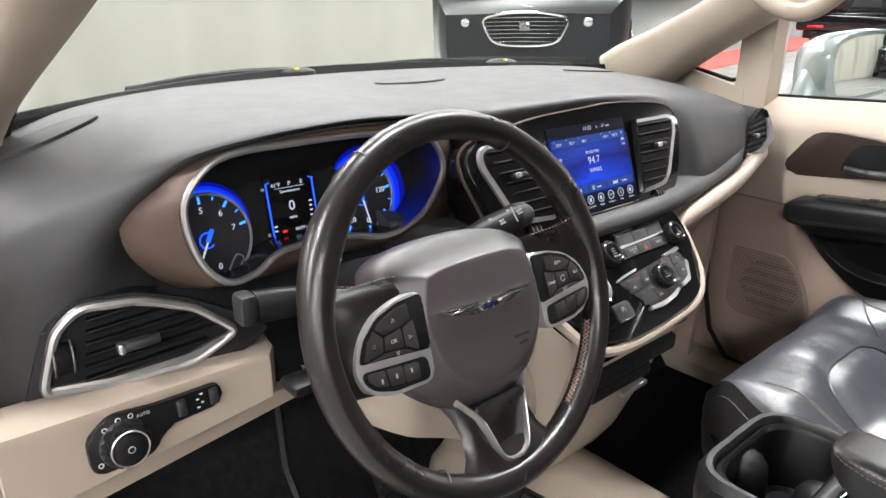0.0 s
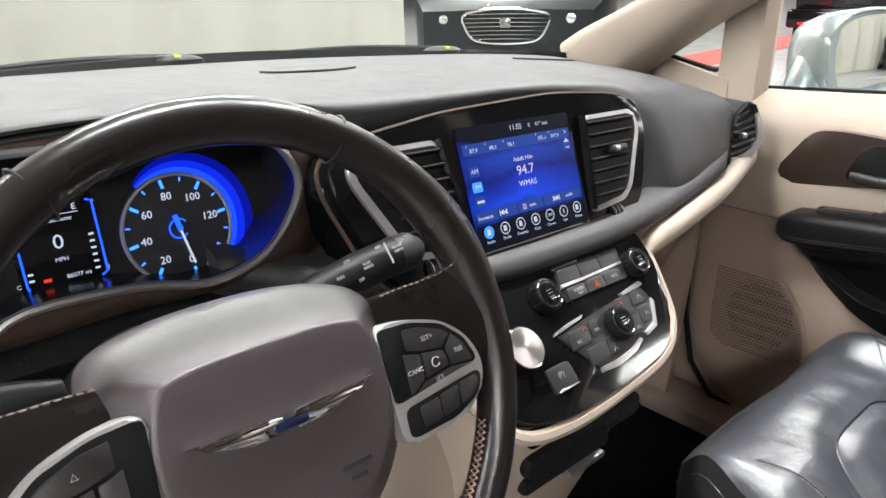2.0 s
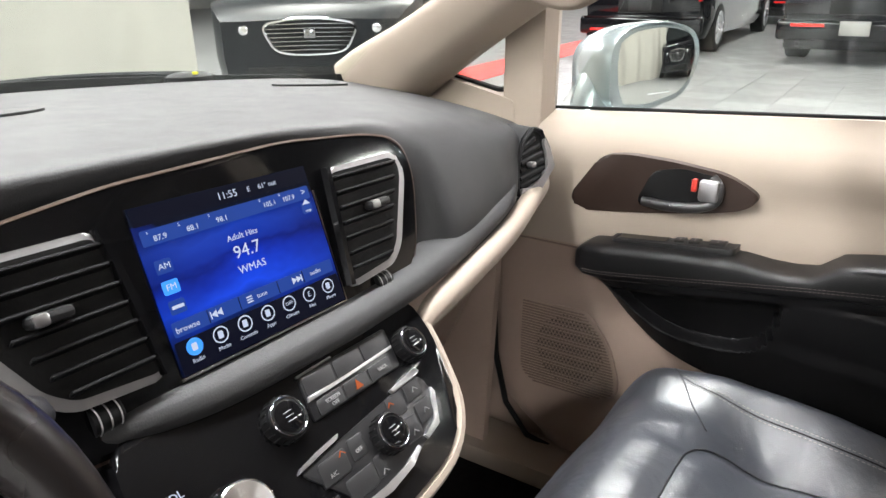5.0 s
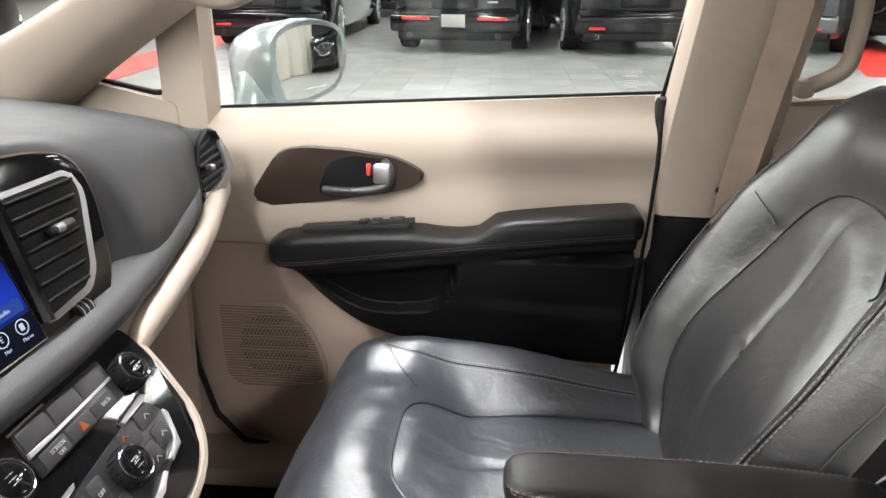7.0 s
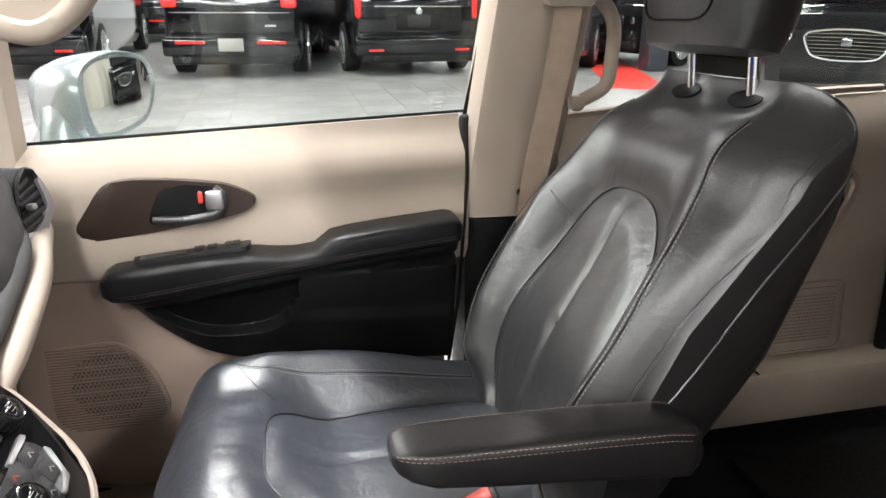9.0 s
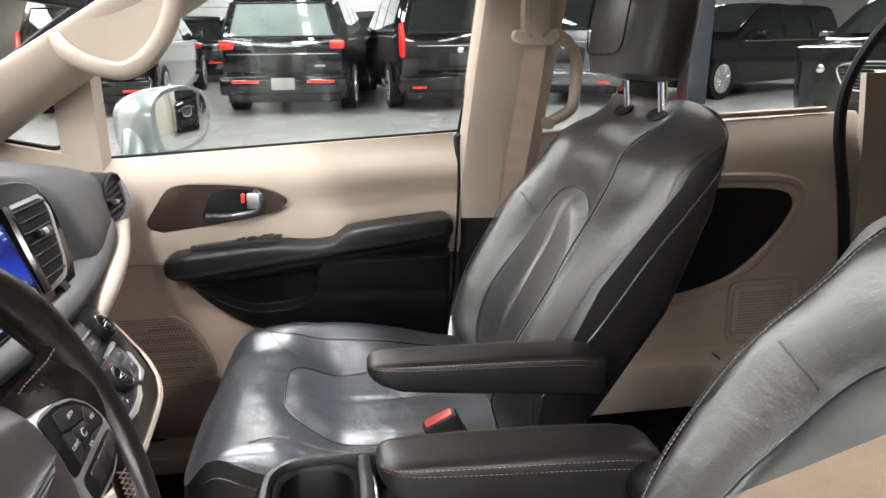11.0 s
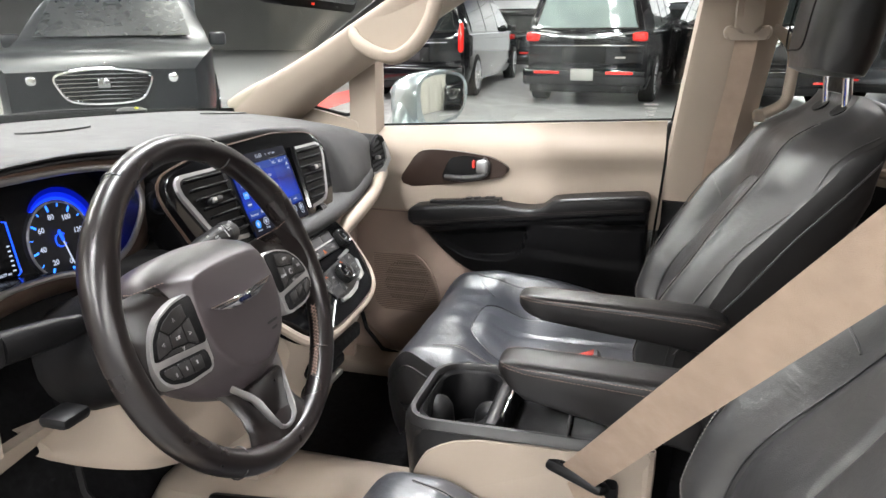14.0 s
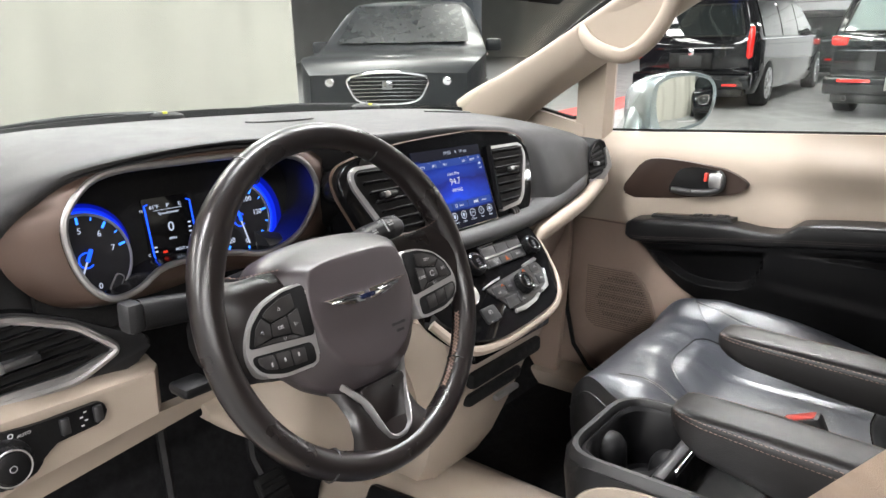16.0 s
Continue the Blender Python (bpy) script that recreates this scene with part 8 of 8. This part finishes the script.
    GO = catmull([(-0.40, 0.10), (-0.20, 0.145), (0.0, 0.155), (0.20, 0.145), (0.40, 0.10), (0.38, -0.02), (0.28, -0.13), (0.0, -0.155), (-0.28, -0.13), (-0.38, -0.02)], 4, True)
    GB = gm @ basis((0, -0.02, zg), (1, 0, 0), (0, 0, 1))
    gr = part("grille", prism(GO, -0.03, 0.0, 0.0, GB), M_RUBBER, t)
    for k in range(7):
        zz = -0.115 + 0.037 * k
        hw = keyed([(-0.15, 0.20), (-0.10, 0.31), (0.0, 0.375), (0.10, 0.37), (0.15, 0.20)], zz)[0]
        part("grille_bar", tube([GB @ Vector((-hw, zz, 0.004)), GB @ Vector((0, zz + 0.006, 0.022)), GB @ Vector((hw, zz, 0.004))], 0.008, 6), M_DKCHROME, gr)
    part("grille_frame", tube([GB @ Vector((p[0], p[1], 0.006)) for p in GO], 0.016, 6, True), M_CHROME, gr)
    part("badge", box((0.11, 0.03, 0.09), (0, -0.045, zg + 0.03), 0.02, 2, gm), M_DKCHROME, gr)
    for s in (-1, 1):
        hl = part("headlamp", ringloft([[gm @ Vector((s * (W * x), y + 0.02, hood - 0.30 + zc + h * q)) for q in (-1, -0.6, 0.6, 1)] + [gm @ Vector((s * (W * x), y + 0.20, hood - 0.30 + zc + h * q)) for q in (1, -1)] for x, y, zc, h in
                                        ((0.235, -0.005, -0.02, 0.035), (0.29, 0.01, 0.0, 0.065), (0.36, 0.07, 0.02, 0.085), (0.42, 0.17, 0.04, 0.085), (0.46, 0.30, 0.06, 0.06))]), M_LAMP, t, "clear headlamp")
        for x, y in ((0.30, 0.0), (0.365, 0.06)):
            part("projector", cyl(0.045, 0.0, 0.03, 18, 0.008, gm @ basis((s * W * x, y + 0.02, hood - 0.295), (1, 0, 0), (0, 0, 1))), M_CHROME, hl)
    part("lower_grille", box((1.2, 0.05, 0.14), (0, 0.0, 0.36), 0.02, 2, gm), M_RUBBER, t)
    part("windscreen", sheet(lambda u, v: m @ Vector(((2 * u - 1) * (W * 0.40 - W * 0.06 * v), yh - 0.02 - 0.98 * v * 0.95, hood + 0.04 + (H * 0.955 - hood - 0.04) * v + 0.035)), 6, 5, 0.005), win, t)
    return t


def at(x, y, yaw):
    """Tail at (x, y) on the hall floor; nose towards yaw, in degrees from +y, to the left."""
    return HALL @ Matrix.Translation((x, y, 0)) @ Matrix.Rotation(radians(yaw), 4, "Z")


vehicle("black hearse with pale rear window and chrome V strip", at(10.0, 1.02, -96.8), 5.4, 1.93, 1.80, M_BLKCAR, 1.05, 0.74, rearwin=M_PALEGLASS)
vehicle("tall black hearse with upright red tail lamps", at(9.95, -1.62, -87), 5.6, 1.95, 1.85, M_BLKCAR, 1.05, 0.76, kind="tall")
vehicle("long black hearse with upright red tail lamps", at(10.4, 3.9, -88.6), 6.2, 1.90, 1.75, M_BLKCAR, 1.05, 0.74, kind="tall")
vehicle("grey car parked farther back", at(17.5, -1.0, -90), 5.2, 1.9, 1.7, M_SILCAR, 1.05, 0.72)
vehicle("silver grey sport utility car seen from behind", at(10.46, -3.42, -122), 5.2, 2.0, 1.9, M_SILCAR, 1.15, 0.70, kind="tall")
vehicle("black limousine with chrome grille facing the van", at(13.6, -9.8, 28), 5.4, 1.95, 1.62, M_BLKCAR, 1.05, 0.72)
vehicle("black car with chrome grille beside the red floor strip", at(9.2, -9.5, 38.5), 5.3, 1.95, 1.60, M_BLKCAR, 1.05, 0.72)
vehicle("black car behind the row of hearses", at(17.6, 3.6, -90), 5.3, 1.9, 1.6, M_BLKCAR, 1.02, 0.72)
vehicle("dark grey limousine with bright headlamps ahead of the van", at(8.9, 8.0, 124.8), 5.4, 2.0, 1.62, M_GREYCAR, 1.05, 0.72, win=M_SHADEGLASS)

for x, y in ((10.1, -5.5), (12.3, 10.0), (13.2, 10.1)):
    b = box((0.35, 0.35, 6.2), (x, y, 3.1), 0.02)
    b.transform(HALL)
    solo("column", b, M_STEEL, "blue-grey steel column", "column", "columns")

for k in range(7):
    b = box((0.03, 33.8, 0.03), (33.89, -9, 0.7 + 0.8 * k), 0.004, 1)
    b.transform(HALL)
    part("panel_seam", b, M_DIMWALL, bpy.data.objects["wall_far"])

# ---- floor tiles nearest the van ----
tile_mesh = []
for material in (M_TILEA, M_TILEB):
    me = finish("tile", box((0.447, 0.447, 0.005), (0, 0, 0.003), 0.002, 1), material, False)
    tile_mesh.append(me)
ginv = ground.matrix_basis.inverted()
for i in range(11):
    for j in range(18):
        ob = new("tile", tile_mesh[(i + j) % 2])
        ob.parent = ground
        ob.matrix_basis = ginv @ HALL @ Matrix.Translation((4.275 + 0.45 * i, -3.825 + 0.45 * j, 0.0))
